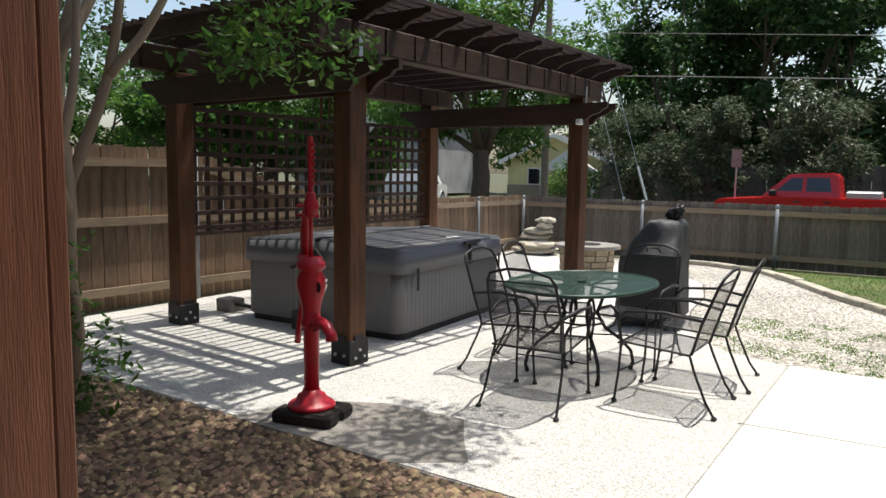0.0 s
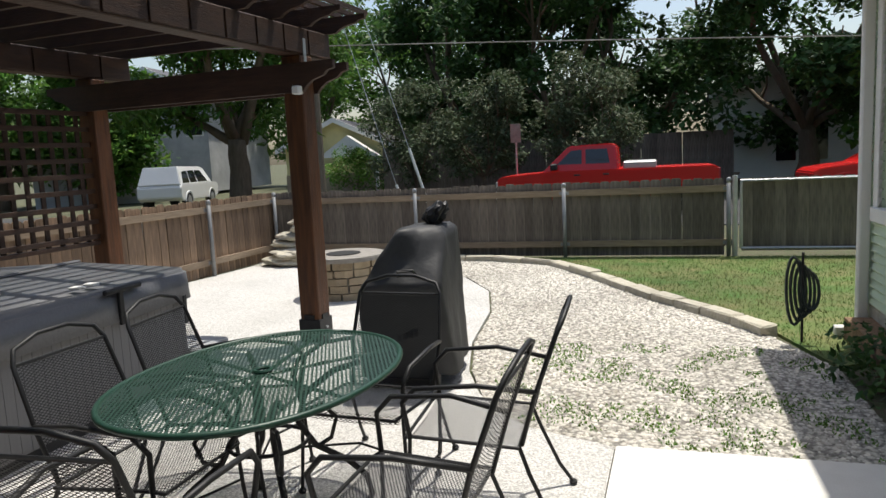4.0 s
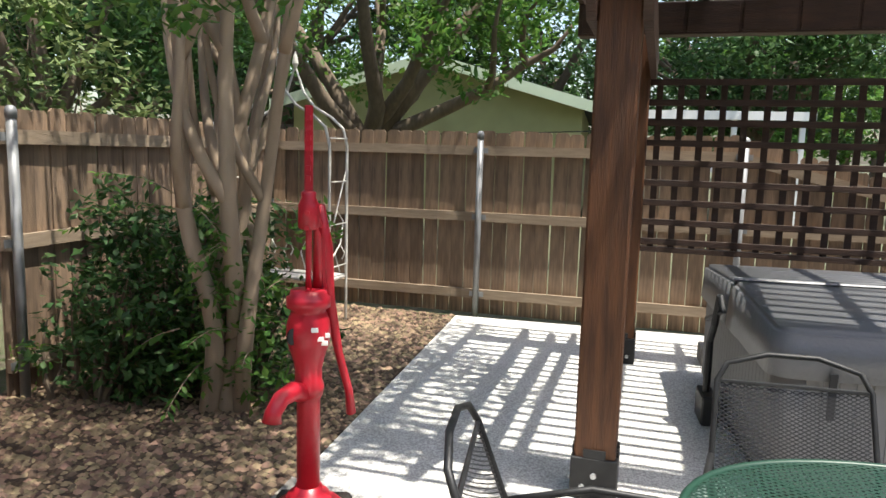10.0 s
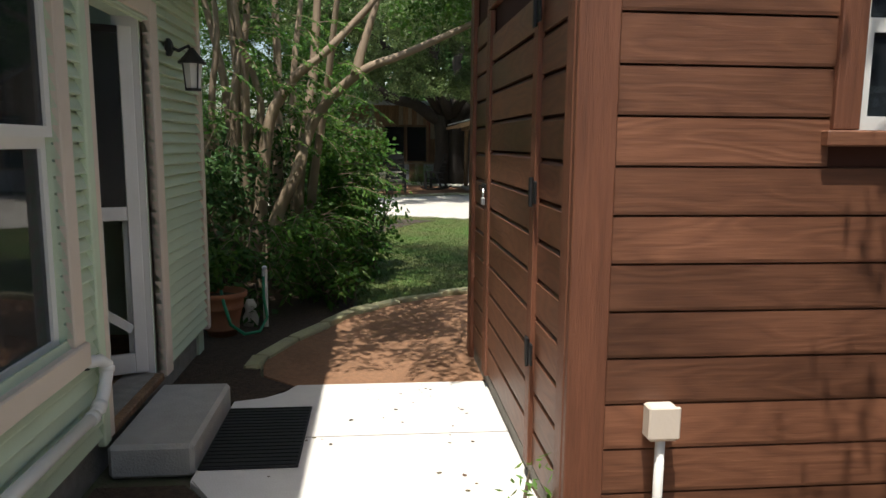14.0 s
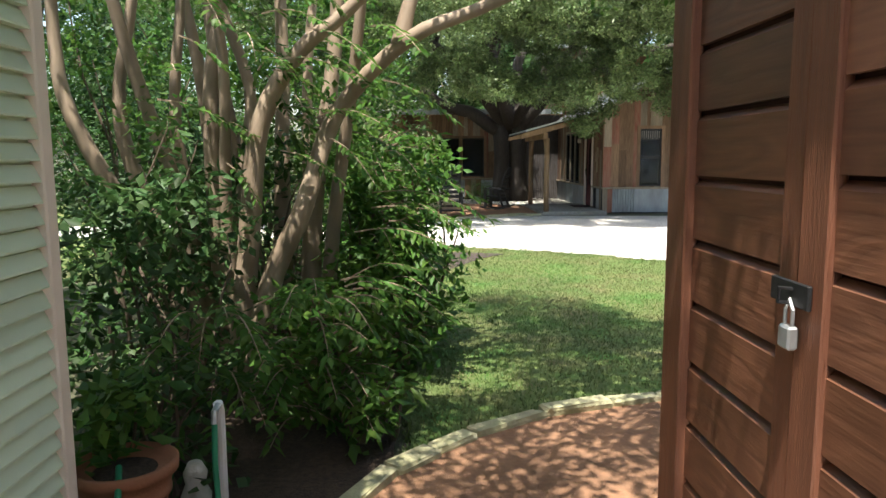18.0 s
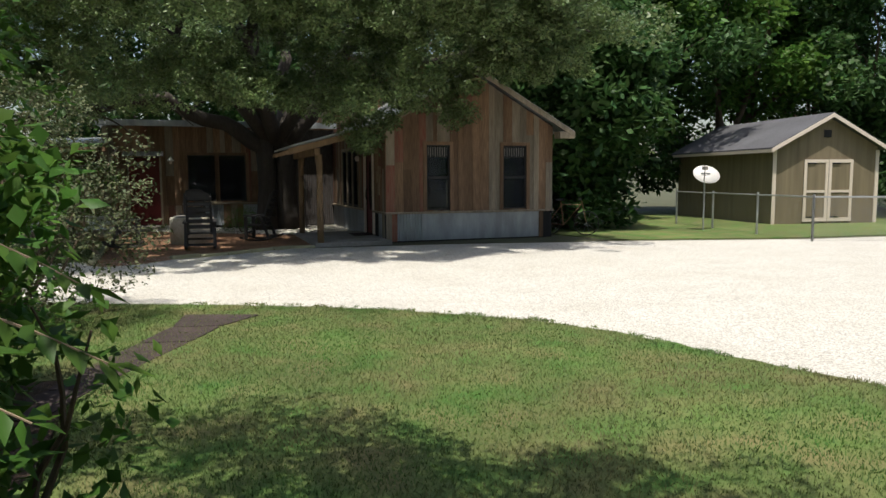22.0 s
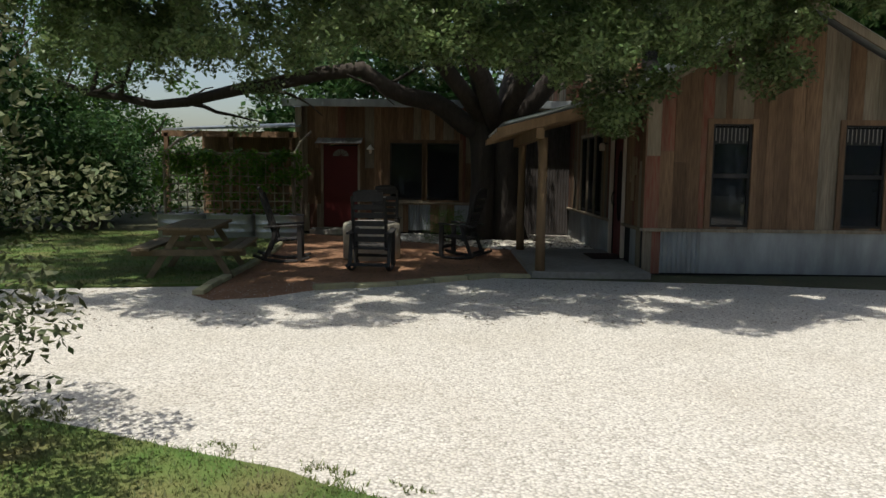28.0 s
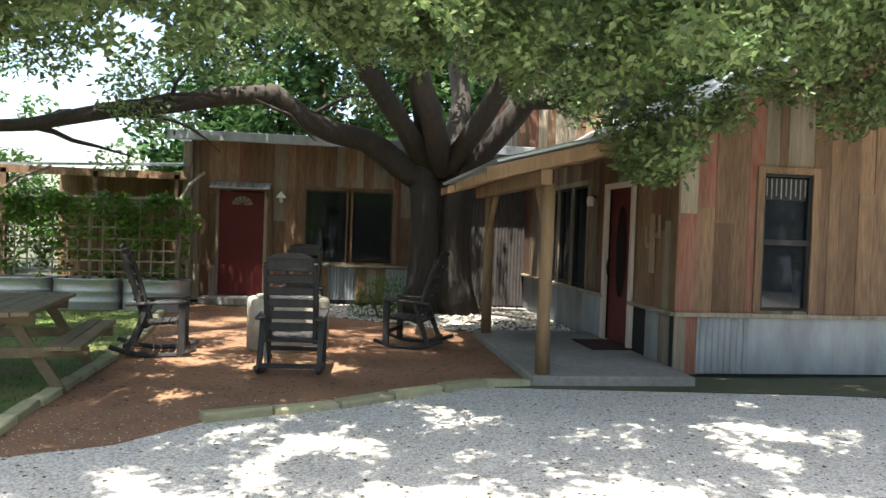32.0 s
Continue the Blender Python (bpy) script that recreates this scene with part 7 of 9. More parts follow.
for k in range(3):
    tk = thing("stock_tank", (0.97 + k * 1.13, -24.85 - 0.02 * k, 0.0), "ribbed galvanised stock tank planted with vines", "planter", "stock tank planters")
    o0, o1, o2 = oval(0.54, 0.3, 32, 3), oval(0.55, 0.31, 32, 3), oval(0.56, 0.32, 32, 3)
    bm = bmesh.new()
    rings = [[bm.verts.new((x, y, z)) for x, y in o] for z, o in ((0, o0), (0.14, o0), (0.16, o1), (0.18, o0), (0.32, o0), (0.34, o1), (0.36, o0), (0.5, o0), (0.53, o2), (0.55, o2), (0.55, oval(0.52, 0.28, 32, 3)), (0.48, oval(0.52, 0.28, 32, 3)))]
    for a, b in zip(rings, rings[1:]):
        for i in range(32):
            bm.faces.new((a[i], a[(i + 1) % 32], b[(i + 1) % 32], b[i]))
    part("tank", bm, M_galv, tk, smooth=True)
    bm = bmesh.new()
    bm.faces.new([bm.verts.new((x, y, 0.49)) for x, y in oval(0.52, 0.28, 32, 3)])
    part("soil", bm, M_mulch, tk)
    cl = [(R.uniform(-0.5, 0.5), R.uniform(-0.2, 0.2), R.uniform(0.6, 1.0), 0.14) for _ in range(9)]
    cl += [(R.uniform(-0.56, 0.56), R.uniform(-0.2, 0.15), R.uniform(1.35, 1.95), 0.2) for _ in range(15)]
    cl += [(x, 0.0, 0.6 + 0.15 * j, 0.13) for x in (-0.4, 0.42) for j in range(6)]
    cl += [(R.uniform(-0.58, 0.58), R.uniform(0.1, 0.25), 1.95 - 0.9 * R.random() ** 2, R.uniform(0.13, 0.2)) for _ in range(26)]
    crown(cl, 900, 0.1, 0.07, M_leaf_bright, tk, "vine", 0.5)
tr = thing("trellis", (0.5, -24.75, 0), "grey pipe trellis frame over the planters", "trellis")
for x in (0.1, 1.55, 3.07):
    part("upright", tube([(x, 0, 0), (x, 0, 1.93)], 0.036, 8), M_barn_grey, tr)
part("top_rail", tube([(0.1, 0, 1.94), (3.07, 0, 1.9)], 0.03, 8), M_barn_grey, tr)
for x, dx in ((0.1, -0.16), (3.07, -0.4)):
    part("strut", tube([(x, 0, 1.93), (x + dx * 0.5, -0.35, 2.22), (x + dx, -1.2, 2.5)], 0.03, 8), M_barn_grey, tr)
for k in range(15):
    part("lath", box((0.14 + k * 0.2, -0.012, 0.6), (0.165 + k * 0.2, 0.0, 1.9)), M_barn_grey, tr)
for k in range(7):
    part("lath", box((0.12, 0.0, 0.65 + k * 0.19), (3.05, 0.012, 0.675 + k * 0.19)), M_barn_grey, tr)
sh = thing("shade_roof", (0, 0, 0), "low rusty tin lean-to roof behind the trellis", "shelter")
bm = bmesh.new()
vs = [bm.verts.new(v) for v in ((0.75, -26.05, 2.62), (4.1, -26.05, 2.5), (4.1, -29, 2.75), (0.75, -29, 2.9))]
bm.faces.new(vs)
ext = bmesh.ops.extrude_face_region(bm, geom=list(bm.faces))
bmesh.ops.translate(bm, vec=(0, 0, 0.05), verts=[v for v in ext["geom"] if isinstance(v, bmesh.types.BMVert)])
bmesh.ops.recalc_face_normals(bm, faces=bm.faces)
part("sheet", bm, M_tin, sh)
part("front_beam", box((0.75, -26.1, 2.36), (4.1, -26.0, 2.5)), M_barn, sh)
for x in (0.95, 2.4, 4.0):
    part("post", box((x - 0.05, -26.1, 0), (x + 0.05, -26.0, 2.45)), M_barn, sh)
part("back_wall", box((0.9, -29, 0), (4.1, -28.9, 2.6)), M_barn, sh)

# ---- rocking chairs round the stone drum ----
def rocker(m, label):
    c = thing("rocking_chair", m, label, "rocking chair", "rocking chairs round the drum table")
    for s in (-1, 1):
        x = s * 0.3
        part("rocker", tube([(x, y, z) for y, z in ((-0.5, 0.13), (-0.3, 0.055), (-0.05, 0.02), (0.2, 0.03), (0.42, 0.09))], 0.028, 6), M_rock_dark, c)
        part("front_leg", box((x - 0.03, 0.22, 0.03), (x + 0.03, 0.3, 0.6), 0.006), M_rock_dark, c)
        part("rear_leg", tube([(x, -0.32, 0.05), (x, -0.2, 0.35), (x, -0.12, 0.6)], 0.038, 4), M_rock_dark, c)
        part("armrest", box((x - 0.05, -0.3, 0.6), (x + 0.05, 0.34, 0.63), 0.008, Matrix.Translation((0, 0, 0.0)) @ Matrix.Rotation(radians(3), 4, 'X')), M_rock_dark, c)
        part("back_post", tube([(s * 0.24, -0.12, 0.33), (s * 0.25, -0.26, 0.8), (s * 0.24, -0.38, 1.16)], 0.032, 6), M_rock_dark, c)
    for k in range(6):
        part("seat_slat", box((-0.27, -0.2 + k * 0.085, 0.36), (0.27, -0.125 + k * 0.085, 0.385), 0.005, Matrix.Rotation(radians(4), 4, 'X')), M_rock_dark, c)
    for k in range(6):
        z = 0.46 + k * 0.125
        y = -0.15 - 0.27 * (z - 0.33) / 0.83
        h = 0.085 if k < 5 else 0.13
        part("back_slat", box((-0.23, y - 0.012, z), (0.23, y + 0.012, z + h), 0.008), M_rock_dark, c)
    bm = prism([(0.23 * math.cos(math.pi * k / 10), 0.06 * math.sin(math.pi * k / 10)) for k in range(11)], 0, 0.022)
    p = part("crest", bm, M_rock_dark, c)
    p.matrix_basis = Matrix.Translation((0, -0.41, 1.21)) @ Matrix.Rotation(radians(90), 4, 'X')
    part("front_stretcher", box((-0.28, 0.24, 0.18), (0.28, 0.27, 0.23), 0.004), M_rock_dark, c)
    part("rear_stretcher", box((-0.28, -0.36, 0.1), (0.28, -0.33, 0.15), 0.004), M_rock_dark, c)
    return c


LB = "dark weathered wooden rocking chair on the granite court"
r1 = rocker(pose(-1.72, -19.55, 0.012, 0, 0, 177), LB)
copy_thing(r1, pose(-0.12, -20.6, 0.012, 0, 0, 98))
copy_thing(r1, pose(-3.15, -21.35, 0.012, 0, 0, -112))
copy_thing(r1, pose(-1.6, -22.9, 0.012, 0, 0, -2))
drum = thing("stone_drum", (-1.55, -21.15, 0.01), "pale cast-concrete drum table", "drum table")
part("drum", lathe([(0.49, 0.0), (0.51, 0.02), (0.51, 0.6), (0.49, 0.63), (0.42, 0.64)], 40), M_limestone, drum, smooth=True)
part("lid", lathe([(0.41, 0.64), (0.41, 0.66), (0.05, 0.665)], 32), M_concrete_old, drum)

# ---- picnic table ----
pt = thing("picnic_table", pose(0.84, -19.07, 0.016, 0, 0, 8), "weathered wooden picnic table with attached benches", "picnic table")
for k in range(5):
    part("top_board", box((-0.36 + k * 0.146, -0.9, 0.7), (-0.36 + k * 0.146 + 0.14, 0.9, 0.74), 0.005), M_picnic, pt)
for s in (-1, 1):
    for k in range(2):
        x = s * 0.62 + k * 0.146 - 0.14
        part("bench_board", box((x, -0.9, 0.41), (x + 0.14, 0.9, 0.45), 0.005), M_picnic, pt)
for y in (-0.62, 0.62):
    for s in (-1, 1):
        part("leg", box((-0.045, y - 0.02, -0.02), (0.045, y + 0.02, 0.86), 0.004, Matrix.Translation((s * 0.56, 0, 0.0)) @ Matrix.Rotation(radians(-s * 32), 4, 'Y')), M_picnic, pt)
    part("bench_bearer", box((-0.78, y + 0.021, 0.32), (0.78, y + 0.06, 0.41), 0.004), M_picnic, pt)
    part("top_bearer", box((-0.35, y + 0.021, 0.61), (0.35, y + 0.06, 0.7), 0.004), M_picnic, pt)

# ---- court edging stones ----
eg = thing("court_edging", (0, 0, 0), "row of mossy limestone edging blocks", "edging", kind="structure")


def edging(parent, pts, w, h, material, step=0.5, z=0.0):
    for (x0, y0), (x1, y1) in zip(pts, pts[1:]):
        L = math.hypot(x1 - x0, y1 - y0)
        n = max(1, round(L / step))
        a = math.atan2(y1 - y0, x1 - x0)
        for k in range(n):
            t = (k + 0.5) / n
            l = L / n * 0.97
            bm = box((-l / 2, -w / 2 * R.uniform(0.85, 1.1), -0.06), (l / 2, w / 2 * R.uniform(0.85, 1.1), h * R.uniform(0.8, 1.15)), 0.014)
            for v in bm.verts:
                v.co += Vector((R.uniform(-1, 1), R.uniform(-1, 1), R.uniform(-1, 1))) * 0.008
            p = part("edging_stone", bm, material, parent)
            p.matrix_basis = Matrix.Translation((x0 + (x1 - x0) * t, y0 + (y1 - y0) * t, z)) @ Matrix.Rotation(a + R.uniform(-0.03, 0.03), 4, 'Z')


edging(eg, [(0.2, -17.1), (0.3, -20.4), (0.48, -22.5), (1.0, -25.6)], 0.14, 0.07, M_sill_lime)
edging(eg, [(-1.15, -17.62), (-2.2, -18.05), (-3.66, -18.96), (-4.15, -19.02)], 0.15, 0.07, M_sill_lime, 0.6)
e2 = thing("path_edging", (0, 0, 0), "curved row of pale limestone edging blocks", "edging", kind="structure")
edging(e2, [(-0.2, -1.45), (-0.22, -1.72), (-0.4, -2.2), (-0.84, -3.08), (-1.28, -3.55), (-1.74, -3.87), (-2.2, -4.04), (-2.9, -4.25), (-4.6, -4.42)], 0.13, 0.05, M_sill_lime, 0.42)
e3 = thing("yard_edging", (0, 0, 0), "long curve of pale limestone edging blocks", "edging", kind="structure")
edging(e3, [(-0.1, 9.2), (-0.55, 9.95), (-1.0, 10.58), (-1.72, 11.85), (-2.35, 12.85), (-3.3, 13.28), (-4.6, 13.38)], 0.16, 0.09, M_limestone, 0.5)
fs = thing("flagstones", (0, 0, 0), "strip of dark purple-brown flagstones in the lawn", "stepping stones", kind="structure")
FL = [(-0.3, -8.05), (-0.56, -8.67), (-0.76, -9.3), (-1.1, -10.1), (-1.36, -10.75), (-1.5, -11.42)]
FR = [(-0.66, -7.98), (-0.9, -8.6), (-1.22, -9.3), (-1.56, -9.98), (-1.86, -10.62), (-2.3, -11.12)]
for k in range(5):
    quad = [FL[k], FR[k], FR[k + 1], FL[k + 1]]
    cx, cy = sum(p[0] for p in quad) / 4, sum(p[1] for p in quad) / 4
    o = []
    for (x0, y0), (x1, y1) in zip(quad, quad[1:] + quad[:1]):
        for u in (0.04, 0.35, 0.65, 0.96):
            x, y = x0 + (x1 - x0) * u, y0 + (y1 - y0) * u
            g = 0.985 + R.uniform(-0.03, 0.025)
            o.append(((x - cx) * g, (y - cy) * g))
    p = part("flagstone", prism(o, -0.05, 0.026 + R.uniform(-0.003, 0.003), 0.005), M_flag, fs)
    p.matrix_basis = Matrix.Translation((cx, cy, 0))

# ---- bicycle against the cottage ----
bk = thing("bicycle", pose(-10.95, -19.75, 0.33, 0, 8, 62), "old rusty bicycle leaning at the cottage corner", "bicycle")
for y in (-0.5, 0.5):
    wl_ = part("wheel", tube([(0, y + 0.32 * math.cos(t), 0.32 * math.sin(t)) for t in [2 * math.pi * k / 28 for k in range(29)]], 0.014, 6), M_black, bk)
    for k in range(10):
        a = 2 * math.pi * k / 10
        part("spoke", tube([(0, y, 0), (0, y + 0.31 * math.cos(a), 0.31 * math.sin(a))], 0.003, 4), M_galv, wl_)
part("frame", add_tube(add_tube(tube([(0, -0.5, 0), (0, -0.15, 0.5), (0, 0.35, 0.5), (0, -0.1, -0.05), (0, -0.5, 0)], 0.014, 6), [(0, 0.5, 0), (0, 0.36, 0.6)], 0.014, 6), [(0, -0.1, -0.05), (0, -0.18, 0.6)], 0.014, 6), M_barn, bk)
part("handlebar", tube([(-0.25, 0.25, 0.66), (0, 0.36, 0.66), (0.25, 0.25, 0.66)], 0.012, 6), M_black, bk)
part("saddle", box((-0.07, -0.32, 0.6), (0.07, -0.08, 0.65), 0.02), M_black, bk)

# ---- tan storage shed, dish and chain-link fence ----
M_tan = mat("tan_siding", (0.185, 0.15, 0.095), 0.8, vary=0.3, scale=5, second=(0.16, 0.13, 0.08), bump=0.1, bump_scale=20, stretch=(8, 8, 0.5))
M_shingle = mat("grey_shingle", (0.11, 0.11, 0.12), 0.95, vary=0.5, scale=25, bump=0.4)
ts = thing("tan_shed", pose(-18.87, -20.91, 0, 0, 0, -9), "tan painted storage shed with grey shingle roof and pale double doors", "shed")
TW, TD = 3.7, 6.0
bm = bmesh.new()
vs = [bm.verts.new((x, y, z)) for y in (0, -TD) for x, z in ((0, 0), (-TW, 0), (-TW, 2.45), (-TW / 2, 3.4), (0, 2.45))]
bmesh.ops.convex_hull(bm, input=vs)
part("shell", bm, M_tan, ts)
for s in (0, 1):
    xo = 0.25 if s == 0 else -TW - 0.25
    bm = bmesh.new()
    vs = [bm.verts.new((x, y, z + dz)) for x, z in ((xo, 2.35), (-TW / 2, 3.45)) for y in (0.25, -TD - 0.2) for dz in (0, 0.07)]
    bmesh.ops.convex_hull(bm, input=vs)
    part("roof_slope", bm, M_shingle, ts)
    bm = bmesh.new()
    vs = [bm.verts.new((x, y, z + dz)) for x, z in ((xo, 2.27), (-TW / 2, 3.37)) for y in (0.25, 0.28) for dz in (0, 0.12)]
    bmesh.ops.convex_hull(bm, input=vs)
    part("barge_board", bm, M_beige, ts)
part("eave_board", box((0.24, -TD, 2.27), (0.27, 0.26, 2.37)), M_beige, ts)
for x in (-0.02, -TW + 0.02):
    part("corner_board", box((x - 0.06, 0.0, 0), (x + 0.06, 0.03, 2.35)), M_beige, ts)
for x in (-1.05, -1.93):
    dd = part("door_leaf", box((x - 0.86, 0.0, 0.08), (x, 0.03, 2.05), 0.005), M_tan, ts)
    for lo, hi in (((x - 0.86, 0.03, 0.08), (x - 0.76, 0.05, 2.05)), ((x - 0.1, 0.03, 0.08), (x, 0.05, 2.05)), ((x - 0.76, 0.03, 1.95), (x - 0.1, 0.05, 2.05)), ((x - 0.76, 0.03, 0.08), (x - 0.1, 0.05, 0.2)), ((x - 0.76, 0.03, 1.0), (x - 0.1, 0.05, 1.08))):
        part("door_trim", box(lo, hi), M_beige, dd)
    for z in (0.2, 1.9):
        part("hinge", box((x - 0.4, 0.05, z), (x - 0.1, 0.058, z + 0.04)), M_black, dd)
part("vent", box((-TW / 2 - 0.13, 0.0, 2.75), (-TW / 2 + 0.13, 0.02, 2.98)), M_black, ts)
dh = thing("satellite_dish", (-15.37, -19.82, 0), "grey satellite dish on a steel pole", "satellite dish")
part("pole", tube([(0, 0, -0.1), (0, 0, 1.4)], 0.025, 8), M_galv, dh)
bm = lathe([(0.005, 0.0), (0.15, 0.015), (0.28, 0.05), (0.36, 0.09), (0.355, 0.1), (0.02, 0.02)], 28)
d_ = part("dish", bm, M_concrete, dh, "pale grey reflector", smooth=True)
d_.matrix_basis = Matrix.Translation((0, 0, 1.55)) @ Matrix.Rotation(radians(-62), 4, 'X') @ Matrix.Diagonal((1.25, 0.8, 1, 1))
part("marking", box((-0.16, 0.03, 1.6), (0.16, 0.035, 1.64)), M_galv, dh)
part("feed_arm", tube([(0.1, 0.1, 1.35), (0.35, 0.45, 1.75)], 0.015, 6), M_black, dh)
part("feed_horn", box((0.3, 0.4, 1.72), (0.42, 0.52, 1.82), 0.01), M_concrete_old, dh)
cl = thing("chain_link_fence", (0, 0, 0), "low galvanised chain-link fence", "fence", kind="structure")
M_link = mesh_mat("chain_link", (0.35, 0.36, 0.37), (0.07, 0.07), 0.93, 0.5, 0.6)
cpts = [(-16.4, -22.4), (-15.3, -15.9), (-17.2, -14.9), (-22, -13.5)]
for (x0, y0), (x1, y1) in zip(cpts, cpts[1:]):
    L = math.hypot(x1 - x0, y1 - y0)
    part("top_rail", tube([(x0, y0, 1.05), (x1, y1, 1.05)], 0.02, 6), M_galv, cl)
    bm = bmesh.new()
    uv = bm.loops.layers.uv.new("uv")
    q = [(x0, y0, 0.03), (x1, y1, 0.03), (x1, y1, 1.05), (x0, y0, 1.05)]
    f = bm.faces.new([bm.verts.new(v) for v in q])
    for lp, c in zip(f.loops, ((0, 0), (L, 0), (L, 1.02), (0, 1.02))):
        lp[uv].uv = c
    part("wire", bm, M_link, cl)
    n = max(1, round(L / 2.2))
    for k in range(n + 1):
        t = k / n
        part("post", tube([(x0 + (x1 - x0) * t, y0 + (y1 - y0) * t, -0.1), (x0 + (x1 - x0) * t, y0 + (y1 - y0) * t, 1.12)], 0.03, 8), M_galv, cl)

# ---- the street and neighbours ----
M_carred = mat("red_car_paint", (0.55, 0.012, 0.012), 0.25, vary=0.1, scale=2, bump=0, spec=0.6, coarse_amt=0.03)
M_carwhite = mat("white_car_paint", (0.75, 0.75, 0.74), 0.25, vary=0.1, scale=2, bump=0, spec=0.6, coarse_amt=0.03)
M_carglass = mat("car_glass", (0.015, 0.017, 0.02), 0.05, vary=0.1, bump=0, spec=0.8)
M_tyre = mat("tyre", (0.02, 0.02, 0.02), 0.85, bump=0.1)
M_yellow = mat("yellow_siding", (0.66, 0.6, 0.3), 0.8, vary=0.2, scale=3, bump=0.05)
M_olive = mat("olive_siding", (0.34, 0.34, 0.17), 0.85, vary=0.2, scale=3, bump=0.05, coarse_amt=0.08)
M_greysiding = mat("grey_siding", (0.42, 0.42, 0.42), 0.8, vary=0.2, scale=3, bump=0.05)
GZ = -0.2


def wheel(parent, x, y, z, r, w, side):
    t = part("wheel", tube([(x, y - w / 2, z), (x, y + w / 2, z)], r, 24), M_tyre, parent)
    part("rim", lathe([(r * 0.62, 0), (r * 0.55, 0.012), (r * 0.15, 0.02)], 18), M_galv, t).matrix_basis = Matrix.Translation((x, y + side * w / 2, z)) @ Matrix.Rotation(radians(-90 * side), 4, 'X')


def vehicle(name, m, profile, width, cabin, wheels, paint, label, glass_panes, category="car"):
    """A body from a side profile (x forward, z up), a narrower cabin, wheels and panes; the front looks along -x."""
    v = thing(name, m, label, category)

    def slab(pts, w0, w1, z_split):
        bm = bmesh.new()
        lo = [bm.verts.new((x, -(w1 if z > z_split else w0) / 2, z)) for x, z in pts]
        hi = [bm.verts.new((x, (w1 if z > z_split else w0) / 2, z)) for x, z in pts]
        bm.faces.new(lo)
        bm.faces.new(hi[::-1])
        for k in range(len(pts)):
            bm.faces.new((lo[k], hi[k], hi[(k + 1) % len(pts)], lo[(k + 1) % len(pts)]))
        bmesh.ops.recalc_face_normals(bm, faces=bm.faces)
        bmesh.ops.bevel(bm, geom=list(bm.edges), offset=0.035, segments=2, affect='EDGES')
        return bm
    part("body", slab(profile, width, width, 99), paint, v)
    part("cabin", slab(cabin, width * 0.97, width * 0.78, 1.3), paint, v)
    for x, r in wheels:
        for s in (-1, 1):
            wheel(v, x, s * (width / 2 - 0.1), r, r, 0.24, s)
            part("arch", tube([(x + (r + 0.06) * math.cos(t), s * (width / 2 + 0.002), r + (r + 0.06) * math.sin(t)) for t in [math.pi * k / 10 for k in range(11)]], 0.03, 6), paint, v)
    for pane in glass_panes:
        for s in (-1, 1):
            bm = bmesh.new()
            vs = []
            for x, z in pane:
                f = min(1, max(0, (z - 1.05) / 0.85))
                vs.append(bm.verts.new((x, s * (width * 0.485 - f * width * 0.095 + 0.012), z)))
            fce = bm.faces.new(vs)
            part("side_window", bm, M_carglass, v)
    return v


tp = [(0.0, 0.55), (0.0, 1.0), (0.12, 1.12), (1.35, 1.2), (1.5, 1.22), (5.6, 1.22), (5.72, 1.15), (5.72, 0.6), (5.5, 0.5), (0.3, 0.45)]
tc = [(1.2, 1.15), (1.95, 1.86), (3.0, 1.9), (3.18, 1.82), (3.25, 1.15)]
truck = vehicle("pickup_truck", pose(-5.15, 23.2, GZ, 0, 0, 0), tp, 2.0, tc, ((0.95, 0.4), (4.55, 0.4)), M_carred, "bright red crew-cab pickup truck parked along the street",
                [[(1.5, 1.25), (2.02, 1.74), (2.3, 1.76), (2.3, 1.25)], [(2.4, 1.25), (2.4, 1.76), (2.95, 1.76), (3.05, 1.25)]], "truck")
part("tool_box", box((3.35, -0.85, 1.2), (4.2, 0.85, 1.4), 0.03), M_galv, truck, "silver tool box in the bed")
part("mirror", box((1.5, -1.22, 1.25), (1.68, -1.0, 1.42), 0.03), M_black, truck)
part("tail_lamp", box((5.66, -0.99, 0.85), (5.73, -0.8, 1.15), 0.01), M_pumpred, truck)
part("head_lamp", box((-0.01, -0.98, 0.8), (0.12, -0.7, 1.0), 0.02), M_white, truck)
part("bumper", box((-0.1, -0.98, 0.5), (0.1, 0.98, 0.72), 0.03), M_galv, truck)
for x in (2.1, 2.85):
    part("door_handle", box((x, -1.02, 1.08), (x + 0.16, -0.985, 1.12), 0.01), M_black, truck)
sp = [(0.0, 0.5), (0.0, 0.95), (0.15, 1.05), (1.1, 1.12), (4.55, 1.15), (4.7, 1.0), (4.7, 0.55), (4.5, 0.4), (0.3, 0.38)]
sc = [(0.8, 1.1), (1.3, 1.74), (1.7, 1.84), (4.4, 1.88), (4.67, 1.1)]
suv = vehicle("white_suv", pose(-21.44, 29.12, GZ, 0, 0, 105), [(4.7 - x, z) for x, z in sp], 1.95, [(4.7 - x, z) for x, z in sc], ((0.85, 0.36), (3.75, 0.36)), M_carwhite, "boxy white sport utility vehicle parked across the street",
              [[(0.35, 1.15), (0.55, 1.65), (1.1, 1.68), (1.15, 1.15)], [(1.25, 1.15), (1.2, 1.68), (1.95, 1.68), (2.05, 1.15)], [(2.15, 1.15), (2.05, 1.68), (2.75, 1.66), (3.35, 1.15)]])
rc = [(0.0, 0.4), (0.0, 0.75), (0.2, 0.85), (1.3, 0.98), (4.3, 1.0), (4.5, 0.85), (4.5, 0.45), (4.3, 0.3), (0.3, 0.28)]
